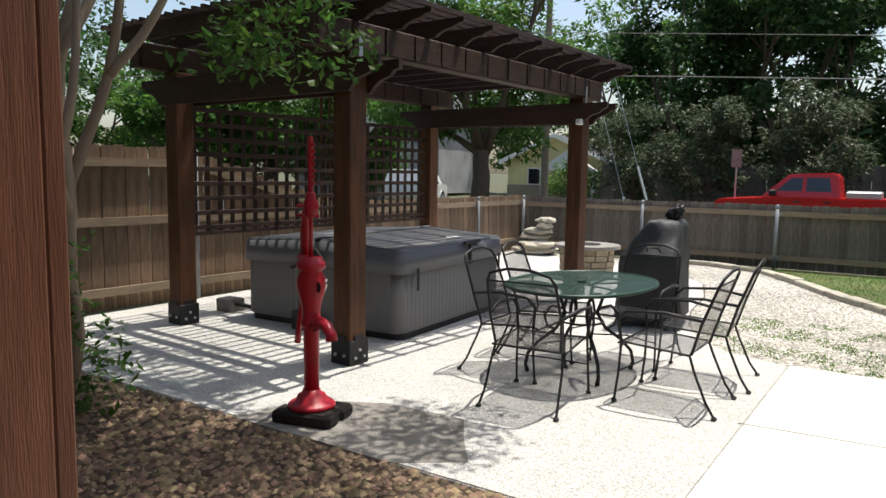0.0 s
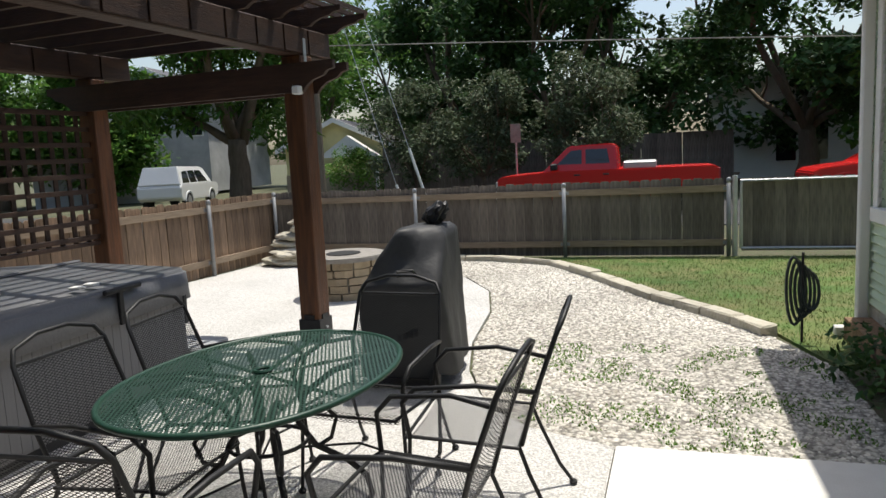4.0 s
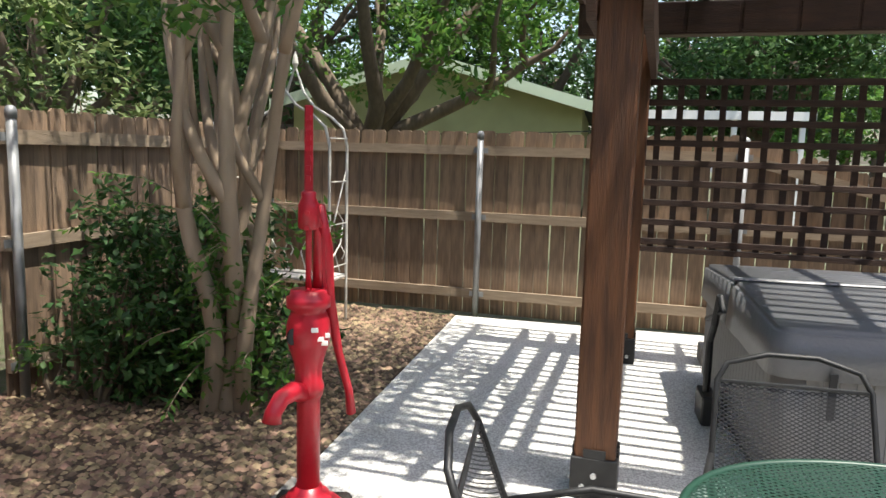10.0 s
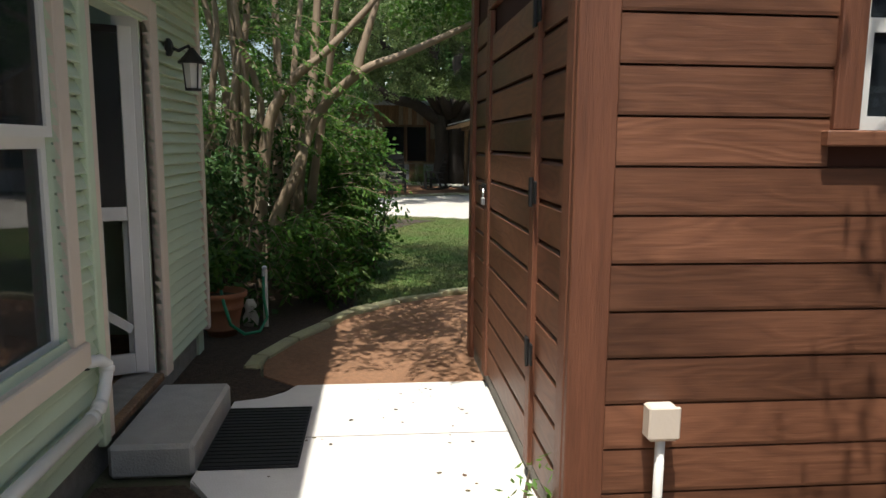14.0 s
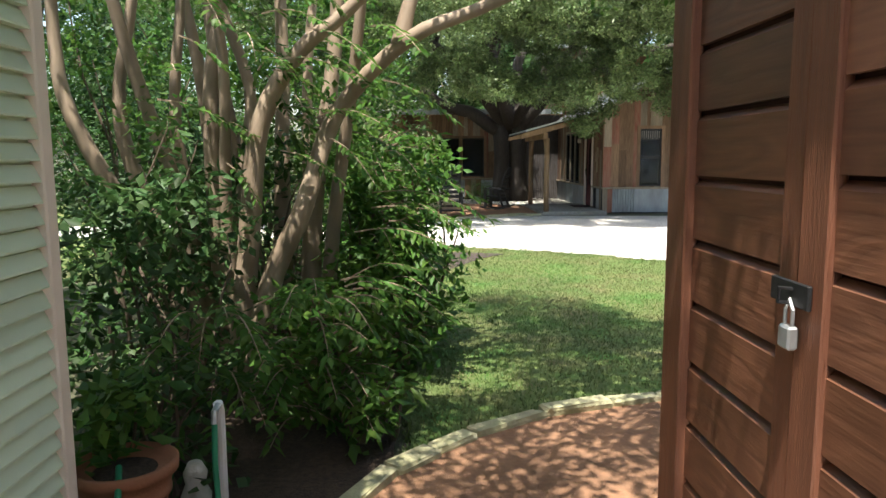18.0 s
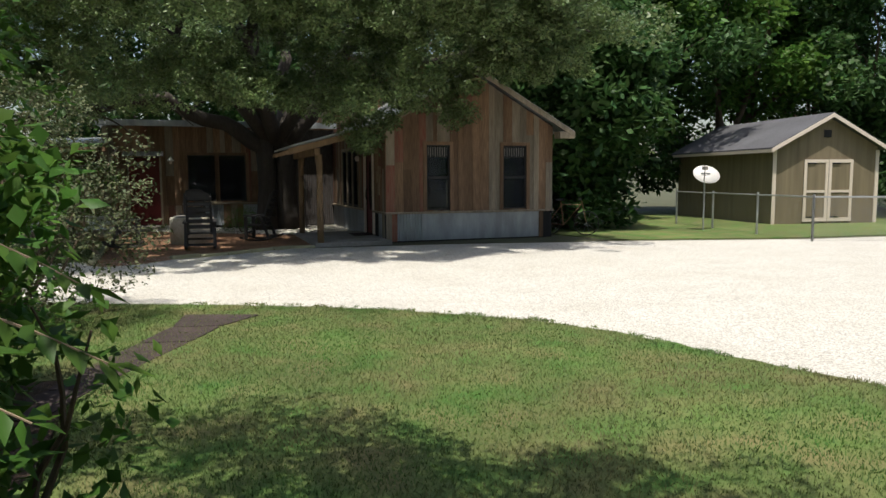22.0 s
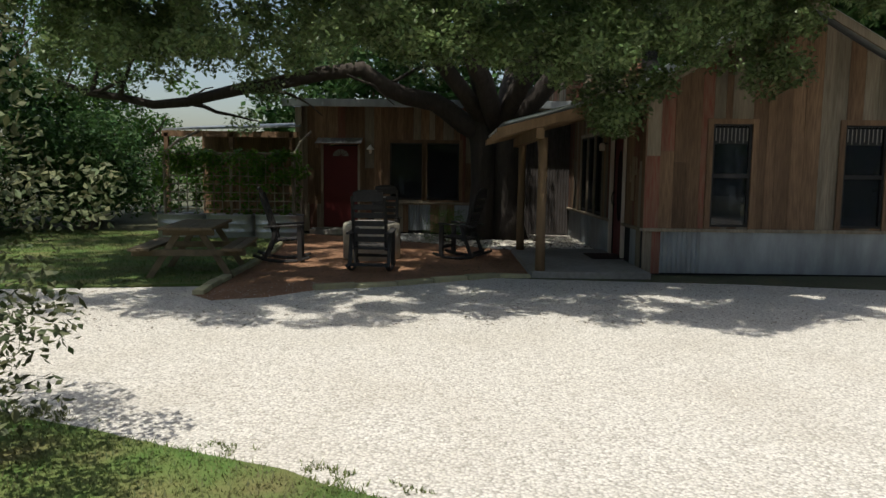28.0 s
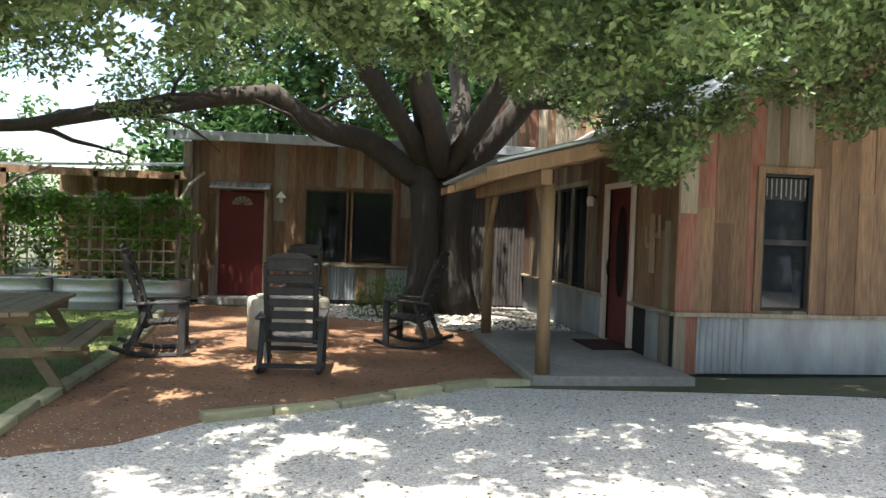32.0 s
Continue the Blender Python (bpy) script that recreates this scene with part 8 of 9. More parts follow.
rcb = [(1.2, 0.95), (2.0, 1.42), (3.3, 1.45), (4.1, 0.98)]
vehicle("red_car", pose(3.0, 25.2, GZ + 0.1, 0, 0, 4), rc, 1.8, rcb, ((0.8, 0.32), (3.6, 0.32)), M_carred, "small red car parked on the street", [[(1.6, 1.02), (2.05, 1.35), (2.6, 1.37), (2.6, 1.02)], [(2.7, 1.02), (2.7, 1.37), (3.2, 1.35), (3.7, 1.02)]])
vehicle("dark_truck", pose(-44, 24.5, GZ, 0, 0, 30), tp, 2.0, tc, ((0.95, 0.4), (4.55, 0.4)), M_carglass, "dark pickup truck parked far along the street", [[(1.72, 1.25), (2.25, 1.78), (2.65, 1.8), (2.65, 1.25)]], "truck")


def house(name, m, w, d, h, rise, wall, roof, label, windows, axis='x', trim=None):
    """A gabled house; windows: x, z, width, height on the front."""
    t = thing(name, m, label, "house")
    bm = bmesh.new()
    base = ((0, 0), (w, 0), (w, h), (w / 2, h + rise), (0, h))
    vs = [bm.verts.new((x, y, z)) for y in (0, d) for x, z in base]
    bmesh.ops.convex_hull(bm, input=vs)
    part("shell", bm, wall, t)
    for s in (0, 1):
        x0 = -0.4 if s == 0 else w + 0.4
        bm = bmesh.new()
        vs = [bm.verts.new((x, y, z + dz)) for x, z in ((x0, h - 0.4 * rise / (w / 2)), (w / 2, h + rise)) for y in (-0.5, d + 0.5) for dz in (0.02, 0.14)]
        bmesh.ops.convex_hull(bm, input=vs)
        part("roof_slope", bm, roof, t)
        bm = bmesh.new()
        vs = [bm.verts.new((x, y, z + dz)) for x, z in ((x0, h - 0.4 * rise / (w / 2)), (w / 2, h + rise)) for y in (-0.55, -0.5) for dz in (-0.1, 0.15)]
        bmesh.ops.convex_hull(bm, input=vs)
        part("barge_board", bm, trim or M_white, t)
    for x, z, ww, hh in windows:
        wdw = part("window", box((x, -0.06, z), (x + ww, 0.0, z + hh)), trim or M_white, t)
        part("pane", box((x + 0.07, -0.075, z + 0.07), (x + ww - 0.07, -0.06, z + hh - 0.07)), M_carglass, wdw)
    return t


yh = house("yellow_house", pose(-20.2, 38.2, -0.1, 0, 0, 10), 5.7, 8, 2.45, 1.35, M_yellow, M_shingle, "pale yellow bungalow with a low gable roof", [(1.2, 1.0, 0.8, 1.0)])
part("porch_gable", prism([(2.2, -0.9), (5.4, -0.9), (3.8, 0.2)], 0.0, 0.9), M_white, yh, "white boarded porch gable").matrix_basis = Matrix.Translation((0, -0.6, 2.75)) @ Matrix.Rotation(radians(90), 4, "X")
for x in (2.35, 5.2):
    part("porch_post", box((x, -1.45, 0), (x + 0.14, -1.3, 1.95)), M_white, yh)
part("skirting", box((-0.02, -0.1, 0), (5.72, -0.01, 1.0)), M_stack, yh, "brick skirting")
house("grey_house", pose(-36.0, 42.5, 0.0, 0, 0, 8), 7.5, 10, 6.0, 2.0, M_greysiding, M_shingle, "two-storey house with pale grey lap siding", [(3.0, 3.6, 1.2, 1.2), (6.0, 3.6, 1.2, 1.2), (3, 0.8, 1.2, 1.4)])
sh_ = house("corner_house", pose(-32.2, 33.0, -0.2, 0, 0, 42), 5.4, 6, 2.3, 0.9, M_greysiding, M_shingle, "low grey house with a white-framed window at the corner", [(2.0, 0.75, 1.5, 1.3)])
house("white_house", pose(1.6, 36, 0.0, 0, 0, 0), 9, 8, 3.6, 2.0, M_white, M_shingle, "white house half hidden by trees", [(2.2, 0.6, 0.9, 2.0), (3.4, 0.6, 0.9, 2.0), (5.6, 0.6, 0.8, 2.2), (6.8, 0.6, 0.8, 2.2)])
nh = house("olive_house", pose(-18.0, -2.95, 0.0, 0, 0, 90), 7.14, 9, 2.72, 1.0, M_olive, M_shingle, "neighbouring olive-green house with a low gable", [], trim=M_sage)
part("service_cable", tube([(2.9, -0.12, 2.0), (4.6, -0.12, 2.02), (7.6, -0.5, 2.15)], 0.012, 5), M_black, nh)
wr = thing("carport", (-19.0, 4.75, 0), "low carport with a white fascia behind the fence", "carport")
part("roof", box((-4, 0, 2.62), (0, 4.7, 2.68)), M_shingle, wr)
part("fascia", box((0, 0, 2.52), (0.05, 4.7, 2.72)), M_white, wr)
for y in (0.3, 2.9, 4.4):
    part("post", box((-0.2, y, 0), (-0.08, y + 0.12, 2.55)), M_white, wr)
sg = thing("road_sign", pose(-19.6, 24.0, GZ, 0, 0, 20), "back of a diamond road sign on a wooden pole", "sign")
part("pole", tube([(0, 0, -0.1), (0, 0, 4.6)], 0.09, 10), M_barn_grey, sg)
part("plate", box((-0.42, -0.1, -0.42), (0.42, -0.09, 0.42), 0.004, Matrix.Translation((0.0, 0, 3.7)) @ Matrix.Rotation(radians(45), 4, 'Y')), M_concrete, sg, "blank grey sign back")
sg2 = thing("street_sign", (-4.9, 24.0, GZ), "small grey sign on a steel post", "sign")
part("post", tube([(0, 0, -0.1), (0, 0, 2.6)], 0.03, 6), M_galv, sg2)
part("plate", box((-0.15, -0.04, 2.05), (0.15, -0.03, 2.6)), M_concrete_old, sg2)
up = thing("utility_pole", (-13.0, 27.6, 0), "tall brown wooden utility pole", "utility pole")
part("pole", tube([(0, 0, -0.2), (0, 0, 9)], [0.17, 0.12], 10), M_barn_grey, up)
up2 = thing("utility_pole", (-48, 26, 0), "far wooden utility pole with crossarms", "utility pole")
part("pole", tube([(0, 0, -0.2), (0, 0, 10.5)], [0.17, 0.12], 10), M_barn_grey, up2)
for z in (9.0, 9.9):
    part("crossarm", box((-0.1, -1.2, z), (0.1, 1.2, z + 0.15)), M_barn_grey, up2)


def wire(name, p, q, sag, r=0.012, label="thin overhead power line"):
    w = thing(name, (0, 0, 0), label, "power line", "overhead lines")
    p, q = Vector(p), Vector(q)
    part("cable", tube([p.lerp(q, k / 16) - Vector((0, 0, sag * 4 * (k / 16) * (1 - k / 16))) for k in range(17)], r, 5), M_concrete_old, w)


wire("power_line", (-30, 17.4, 5.2), (20, 16.8, 1.7), -0.35, 0.013)
wire("power_line", (-30, 17.4, 6.9), (20, 16.8, 2.0), -0.3, 0.009)
wire("power_line", (-48, 27, 10), (-15, 8, 5.2), 0.8, 0.012)
wire("power_line", (-48, 25, 9.1), (-13.0, 27.6, 8.6), 0.8, 0.012)
for a, b in (((-4.87, 16, GZ), (-5.84, 16, 2.95)), ((-5.4, 16, GZ), (-6.0, 16, 1.85))):
    g = thing("guy_wire", (0, 0, 0), "steel guy wire with a pale guard sleeve", "guy wire", "guy wires")
    a, b = Vector(a), Vector(b)
    part("sleeve", tube([a, a.lerp(b, 0.62)], 0.03, 6), M_white, g)
    part("cable", tube([a.lerp(b, 0.62), a + (b - a) * 2.2], 0.008, 5), M_galv, g)
fw = fence("fence_street", (-12, 31.5), (2.0, 31.5), 2.0, 2.0, M_fence_grey, "tall dark board fence across the street", (0.4,), (), 1, 0.3)

# ---- trees across the street ----
for x, y, h, s, lf, n in ((-9.8, 38, 12, 4.6, M_leaf_dark, 80), (-5, 37, 13, 6, M_leaf_dark, 90), (4.5, 33, 12, 5.0, M_leaf_dark, 80), (14, 36, 13, 6, M_leaf, 80), (-1, 44, 16, 7, M_leaf_dark, 80), (-10, 46, 15, 7, M_leaf_dark, 70), (9, 27.5, 9, 3.6, M_leaf, 60), (24, 32, 12, 6, M_leaf_dark, 60)):
    tree(x, y, h, s, 0.32, lf, "tall dense dark-green street tree", 8, 0.25, 1.2, n - 10, 190, 0.36, 0.2, low=0.13)
for x, y, h in ((-6.9, 28.3, 4.6), (-3.2, 28.3, 4.8), (-9.6, 28.6, 4.2)):
    tree(x, y, h, 1.7, 0.07, M_leaf_ash, "grey-green small tree across the street", 9, 0.25, 0.5, 60, 620, 0.2, 0.07, low=0.2)
tree(-12.0, 20.5, 9.5, 3.6, 0.27, M_leaf, "spreading pecan tree with drooping leaves by the street", 8, 0.35, 0.75, 95, 460, 0.3, 0.09, low=0.24)
bush(-14.4, 34.2, 2.1, 1.5, M_leaf_bright, "yellow-green bush before the yellow house", 40, 400, 0.16, 0.09, 0.5)
for x, y, h, s in ((-27, 56, 13, 5), (-39, 33, 12, 5), (-52, 32, 11, 6), (-60, 16, 12, 6), (-44, 12, 10, 5), (-56, 48, 13, 7), (-18, 52, 14, 6), (-70, 28, 14, 7), (-39, 30.4, 9, 4.5), (-34.5, 33.1, 8.5, 3.8), (-29.5, 34.5, 7.5, 2.6), (-58, 22, 11, 6)):
    tree(x, y, h, s, 0.3, M_leaf, "leafy green tree beyond the street corner", 7, 0.3, 1.4, 55, 130, 0.4, 0.22, low=0.2)
sheet("corner_lawn", [(-70, 8), (-24, 16), (-24, 19.4), (-70, 19.4)], -0.3, -0.17, M_grass, "neighbour's lawn at the street corner", "lawn")

# ---- neighbour's trees behind the back fence ----
tree(-12.0, 0.95, 7.8, 4.6, 0.26, M_leaf, "neighbour's spreading oak behind the fence", 9, 0.33, 0.7, 84, 520, 0.15, 0.08, low=0.43, bark=M_bark)
tree(-29, 1.5, 13, 6.5, 0.4, M_leaf_dark, "tall dark tree behind the olive house", 8, 0.25, 1.3, 80, 200, 0.3, 0.16, low=0.15)
tree(-22, -5, 11, 5.5, 0.4, M_leaf_dark, "tall dark tree behind the neighbour's house", 8, 0.3, 1.2, 60, 200, 0.26, 0.14, low=0.25)
tree(-24, 9, 10, 5.0, 0.4, M_leaf_dark, "tall dark tree behind the carport", 8, 0.3, 1.2, 60, 300, 0.22, 0.12, low=0.25)
tree(-16, -6, 10, 4.5, 0.35, M_leaf_dark, "tall dark tree beyond the side fence", 8, 0.3, 1.1, 60, 320, 0.22, 0.12, low=0.2)
bush(-7.3, -1.0, 3.6, 1.1, M_leaf_pale, "tall pale-leaved evergreen behind the fence", 46, 620, 0.12, 0.06, 0.36)
tree(-8.8, -2.2, 8, 2.6, 0.2, M_leaf_dark, "dark evergreen tree behind the side fence", 7, 0.3, 0.8, 50, 420, 0.16, 0.08, low=0.2)
tree(-5.6, -2.4, 6.5, 1.5, 0.15, M_leaf_dark, "slim dark tree behind the shed", 6, 0.3, 0.6, 34, 500, 0.13, 0.07, low=0.35)


# ---- crape myrtles ----
def myrtle(x, y, stems, clumps, leaf, label, per, length, width):
    t = thing("crape_myrtle", (x, y, 0), label, "tree")
    for pts, r in stems:
        n = len(pts)
        sm = []
        for i in range(n - 1):
            for k in range(4):
                u = k / 4
                p0, p1, p2, p3 = (Vector(pts[max(i - 1, 0)]), Vector(pts[i]), Vector(pts[i + 1]), Vector(pts[min(i + 2, n - 1)]))
                sm.append(0.5 * ((2 * p1) + (-p0 + p2) * u + (2 * p0 - 5 * p1 + 4 * p2 - p3) * u * u + (-p0 + 3 * p1 - 3 * p2 + p3) * u ** 3))
        sm.append(Vector(pts[-1]))
        m = len(sm)
        part("stem", tube(sm, [r * (1 - 0.75 * i / (m - 1)) + 0.004 for i in range(m)], 9), M_myrtle, t, smooth=True)
    crown(clumps, per, length, width, leaf, t)
    return t


st1 = []
for k, (dx, dy, tx, ty, h, r) in enumerate(((0, 0, -0.5, 0.35, 4.2, 0.06), (0.06, 0.05, 0.35, 0.3, 4.0, 0.065), (-0.08, 0.04, -0.15, -0.1, 4.4, 0.055), (0.1, -0.06, 0.75, 0.1, 3.9, 0.06), (-0.05, -0.1, -0.85, -0.25, 4.0, 0.045), (0.04, 0.12, 0.1, 0.8, 4.0, 0.05), (-0.3, 0.0, -0.55, 0.05, 4.2, 0.04))):
    j = [R.uniform(-0.09, 0.09) for _ in range(8)]
    p = [(dx, dy, -0.05), (dx + tx * 0.06 + j[0], dy + ty * 0.06 + j[1], h * 0.14), (dx + tx * 0.2 + j[2], dy + ty * 0.2 + j[3], h * 0.32), (dx + tx * 0.42 + j[4], dy + ty * 0.42 + j[5], h * 0.53), (dx + tx * 0.7 + j[6], dy + ty * 0.7 + j[7], h * 0.76), (dx + tx, dy + ty, h)]
    st1.append((p, r))
    for i0, sp0 in ((2, 0.32), (3, 0.45)):
        a = R.uniform(0, 6.28)
        b = p[i0]
        e = (b[0] + sp0 * math.cos(a), b[1] + sp0 * math.sin(a), b[2] + 0.9)
        st1.append(([b, ((b[0] + e[0]) / 2 + 0.06, (b[1] + e[1]) / 2, b[2] + 0.35), e, (e[0] * 1.1, e[1] * 1.1, e[2] + 1.1)], r * 0.62))
cl1 = [(R.gauss(-0.3, 1.25), max(-0.7, R.gauss(0.35, 0.9)), R.uniform(3.3, 4.9), R.uniform(0.3, 0.55)) for _ in range(50)]
cl1 += [(R.uniform(-1.2, 2.7), R.uniform(1.3, 2.75), R.uniform(3.35, 4.7), R.uniform(0.3, 0.46)) for _ in range(60)]
cl1 += [(R.uniform(-1.9, 2.5), R.uniform(-0.1, 2.4), R.uniform(3.3, 5.2), R.uniform(0.3, 0.5)) for _ in range(64)]
cl1 += [(min(0.1, R.gauss(-0.25, 0.35)), R.gauss(-0.1, 0.3), R.uniform(0.2, 1.15), R.uniform(0.16, 0.26)) for _ in range(44)]
cl1 += [(-0.2 - 0.25 * k, -0.3 - 0.12 * k, 0.95 + 0.1 * k, 0.14) for k in range(5)]
cl1 += [(R.uniform(1.0, 1.9), R.uniform(0.4, 0.8), R.uniform(2.05, 2.6), R.uniform(0.15, 0.24)) for _ in range(16)]
mm_ = myrtle(-4.78, 2.48, st1, cl1, M_leaf, "multi-stemmed crape myrtle with smooth tan trunks in the rock bed", 900, 0.075, 0.036)
sp_ = []
for k in range(34):
    a = R.uniform(-2.6, 1.2)
    b = (R.uniform(-0.5, 0.15), R.uniform(-0.3, 0.3), R.uniform(0.25, 1.3))
    ln = R.uniform(0.25, 0.5)
    sp_.append((b, (b[0] + ln * math.cos(a), b[1] + ln * math.sin(a), b[2] + R.uniform(-0.25, 0.05))))
sp_ += [((-0.5, -0.6, 1.25), (-0.2, -1.0, 1.4)), ((-0.6, -0.5, 1.1), (-0.35, -1.15, 1.15)), ((-0.4, -0.5, 1.0), (0.05, -1.05, 1.05))]
sprays(sp_, M_leaf, mm_, 0.07, 0.036, 11)
for x, y, h, s, n in ((-5.3, 2.25, 1.25, 0.5, 26), (-5.15, 2.55, 0.7, 0.4, 14), (-5.6, 1.75, 1.0, 0.4, 14), (-4.9, 1.95, 1.2, 0.42, 30), (-4.6, 1.75, 0.95, 0.36, 26), (-4.95, 1.7, 1.35, 0.35, 18)):
    bush(x, y, h, s, M_leaf_dark, "dense dark-green shoots at the foot of the crape myrtle", n, 1100, 0.075, 0.038, 0.22)
st2 = []
for k, (dx, dy, tx, ty, h, r) in enumerate(((0.0, 0, -0.45, -0.2, 4.6, 0.085), (0.35, 0.1, 0.5, 0.2, 4.6, 0.07), (0.2, -0.2, 0.1, -0.4, 4.8, 0.075), (0.55, -0.1, 0.8, -0.1, 4.6, 0.07), (-0.1, 0.15, -0.7, 0.5, 4.4, 0.06), (0.75, 0.15, 0.9, 0.5, 4.4, 0.07), (0.1, -0.4, -0.2, -0.7, 4.7, 0.06), (0.45, 0.3, 0.2, 0.6, 4.6, 0.05))):
    st2.append(([(dx, dy, -0.05), (dx + tx * 0.12 + R.uniform(-.06, .06), dy + ty * 0.1, h * 0.25), (dx + tx * 0.35 + R.uniform(-.08, .08), dy + ty * 0.35, h * 0.5), (dx + tx * 0.65, dy + ty * 0.65, h * 0.75), (dx + tx, dy + ty, h)], r))
st2.append(([(0.3, 0.75, 0.0), (0.22, 0.75, 0.45), (0.12, 0.7, 0.85), (-0.08, 0.75, 1.25), (-0.29, 0.5, 1.89), (-0.77, 0.67, 2.34), (-1.27, 0.6, 2.56), (-2.1, 0.5, 2.95), (-3.0, 0.4, 3.4)], 0.085))
st2.append(([(-0.72, 0.66, 2.3), (-0.78, 0.6, 2.56), (-0.95, 0.5, 3.1), (-1.2, 0.3, 3.9)], 0.06))
st2.append(([(0.4, 0.6, 0.2), (0.3, 0.6, 1.1), (0.2, 0.6, 1.82), (-0.07, 0.6, 2.28), (-0.4, 0.6, 2.55), (-1.0, 0.5, 3.2), (-1.6, 0.4, 4.0)], 0.08))
for tx, ty, zz in ((1.7, 0.2, 2.5), (1.27, 0.2, 2.11), (0.88, 0.2, 2.11), (0.62, 0.2, 2.23), (0.36, 0.2, 2.11)):
    st2.append(([(0.5 + tx * 0.2, 0.1, -0.05), (0.35 + tx * 0.45, 0.15, zz * 0.35), (0.08 + tx * 0.9, ty, zz * 0.75), (tx, ty, zz), (tx + R.uniform(-0.2, 0.3), ty, zz * 1.45), (tx + R.uniform(-0.3, 0.5), ty - 0.2, zz * 2.1)], R.uniform(0.06, 0.085)))
cl2 = [(R.gauss(-0.3, 1.5), R.gauss(0, 1.3), R.uniform(3.2, 5.2), R.uniform(0.35, 0.6)) for _ in range(85)]
cl2 += [(R.uniform(-2.4, 0.1), R.uniform(2.2, 4.9), R.uniform(3.1, 4.6), R.uniform(0.26, 0.42)) for _ in range(66)]
# dense crown clumps, mostly out of view, added to cast this lawn shade
SHADE = [(-0.3, -6.9), (-0.6, -7.3), (-1.0, -7.6), (-1.45, -7.9), (-2.1, -7.85), (-2.5, -7.5), (-2.85, -6.9), (-3.05, -6.45), (-3.5, -6.5), (-3.85, -6.2), (-4.0, -5.6), (-4.15, -5.0), (-4.3, -4.3), (-4.2, -3.7), (-0.3, -3.7)]
while len(cl2) < 330:
    x, y, h = R.uniform(-4.4, 0), R.uniform(-8, -3.6), R.uniform(3.7, 4.9)
    if inside(x, y, SHADE):
        cl2.append((x + 0.111 * h + 0.15, y + 0.305 * h + 5.0, h, R.uniform(0.26, 0.4)))
cl2 += [(R.uniform(-3.2, -0.8), R.uniform(-0.8, 0.8), R.uniform(2.75, 3.6), R.uniform(0.2, 0.36)) for _ in range(26)]
cl2 += [(R.uniform(-0.6, 1.2), R.uniform(-0.9, 0.7), R.uniform(1.4, 3.2), R.uniform(0.16, 0.3)) for _ in range(36)]
cl2 = [c for c in cl2 if not (c[2] > 2.6 and -1.35 < c[0] - 0.111 * (c[2] - 1.3) < 0.0 and -1.5 < c[1] - 0.305 * (c[2] - 1.3) < 1.3)]
cl2 = [c for c in cl2 if c[2] < 2.6 or c[0] - 0.111 * c[2] > -1.3 or c[1] - 0.305 * c[2] > -1.0 or inside(c[0] - 0.15 - 0.111 * c[2], c[1] - 5.0 - 0.305 * c[2], SHADE)]
cl2 += [(R.uniform(-0.7, 0.5), R.uniform(-2.4, -1.5), R.uniform(2.0, 3.3), R.uniform(0.2, 0.34)) for _ in range(34)]
big = myrtle(-0.15, -5.0, st2, cl2, M_leaf, "large crape myrtle with arching tan trunks by the house corner", 1050, 0.075, 0.04)
sp_ = []
for k in range(46):
    b = (R.uniform(-0.6, 0.7), R.uniform(0.2, 1.3), R.uniform(1.5, 3.0))
    sp_.append((b, (b[0] - R.uniform(0.1, 0.5), b[1] + R.uniform(-0.1, 0.5), b[2] - R.uniform(0.0, 0.3))))
sp_ += [((-0.5, 0.3, 1.35), (-1.32, 0.46, 1.17)), ((-0.5, 0.4, 1.25), (-1.2, 0.6, 1.1)), ((-0.4, 0.6, 1.1), (-1.05, 0.9, 1.02)), ((-0.6, 0.1, 1.5), (-1.25, 0.2, 1.3)), ((-0.5, 0.8, 0.8), (-0.98, 1.2, 0.66))]
sprays(sp_, M_leaf, big)
# dark shrubs under it
for x, y, h, s, n in ((-0.45, -3.9, 0.85, 0.5, 24), (0.45, -3.7, 1.5, 0.6, 34), (-0.75, -4.9, 1.15, 0.5, 24), (0.25, -5.0, 1.7, 0.7, 30), (-0.5, -5.8, 1.5, 0.6, 26), (0.9, -4.4, 2.0, 0.7, 26), (0.9, -6.0, 1.8, 0.9, 26), (0.3, -2.9, 0.7, 0.35, 14), (-0.55, -5.35, 1.9, 0.5, 30), (-0.95, -5.5, 1.7, 0.5, 26)):
    bush(x, y, h, s, M_leaf if x < -0.28 else M_leaf_dark, "dense leafy shrub below the crape myrtle", n, 900, 0.1, 0.05, 0.24)
for x, y, h, s_ in ((0.55, -7.3, 3.0, 0.8), (1.5, -6.6, 3.7, 1.0), (2.2, -5.2, 3.4, 0.9), (-0.1, -8.4, 2.1, 0.6)):
    bush(x, y, h, s_, M_leaf, "bright green leafy shrub in the sun behind the myrtle", 46, 700, 0.085, 0.042, 0.34)
fore = thing("leafy_shrub", (0, 0, 0), "spreading shrub with glossy pointed leaves at the bed's edge", "bush")
sp_ = []
for k in range(130):
    a, zz = R.uniform(1.2, 3.9), R.uniform(0.15, 1.75)
    cx, cy = R.choice(((-0.35, -3.75), (-0.6, -4.75), (0.1, -3.4), (-0.5, -5.3)))
    ln = R.uniform(0.25, 0.5)
    zz = zz * 0.5 if cy > -4.5 else zz
    b = (cx + 0.2 * math.cos(a), cy + 0.2 * math.sin(a), zz)
    sp_.append((b, (b[0] + ln * math.cos(a), b[1] + ln * math.sin(a), zz + R.uniform(-0.2, 0.1))))
sprays(sp_, M_leaf, fore, 0.092, 0.042, 10, 0.16)
bush(-0.72, -3.5, 0.45, 0.3, M_leaf, "low leafy plant at the bed's edge", 12, 900, 0.11, 0.045, 0.16)
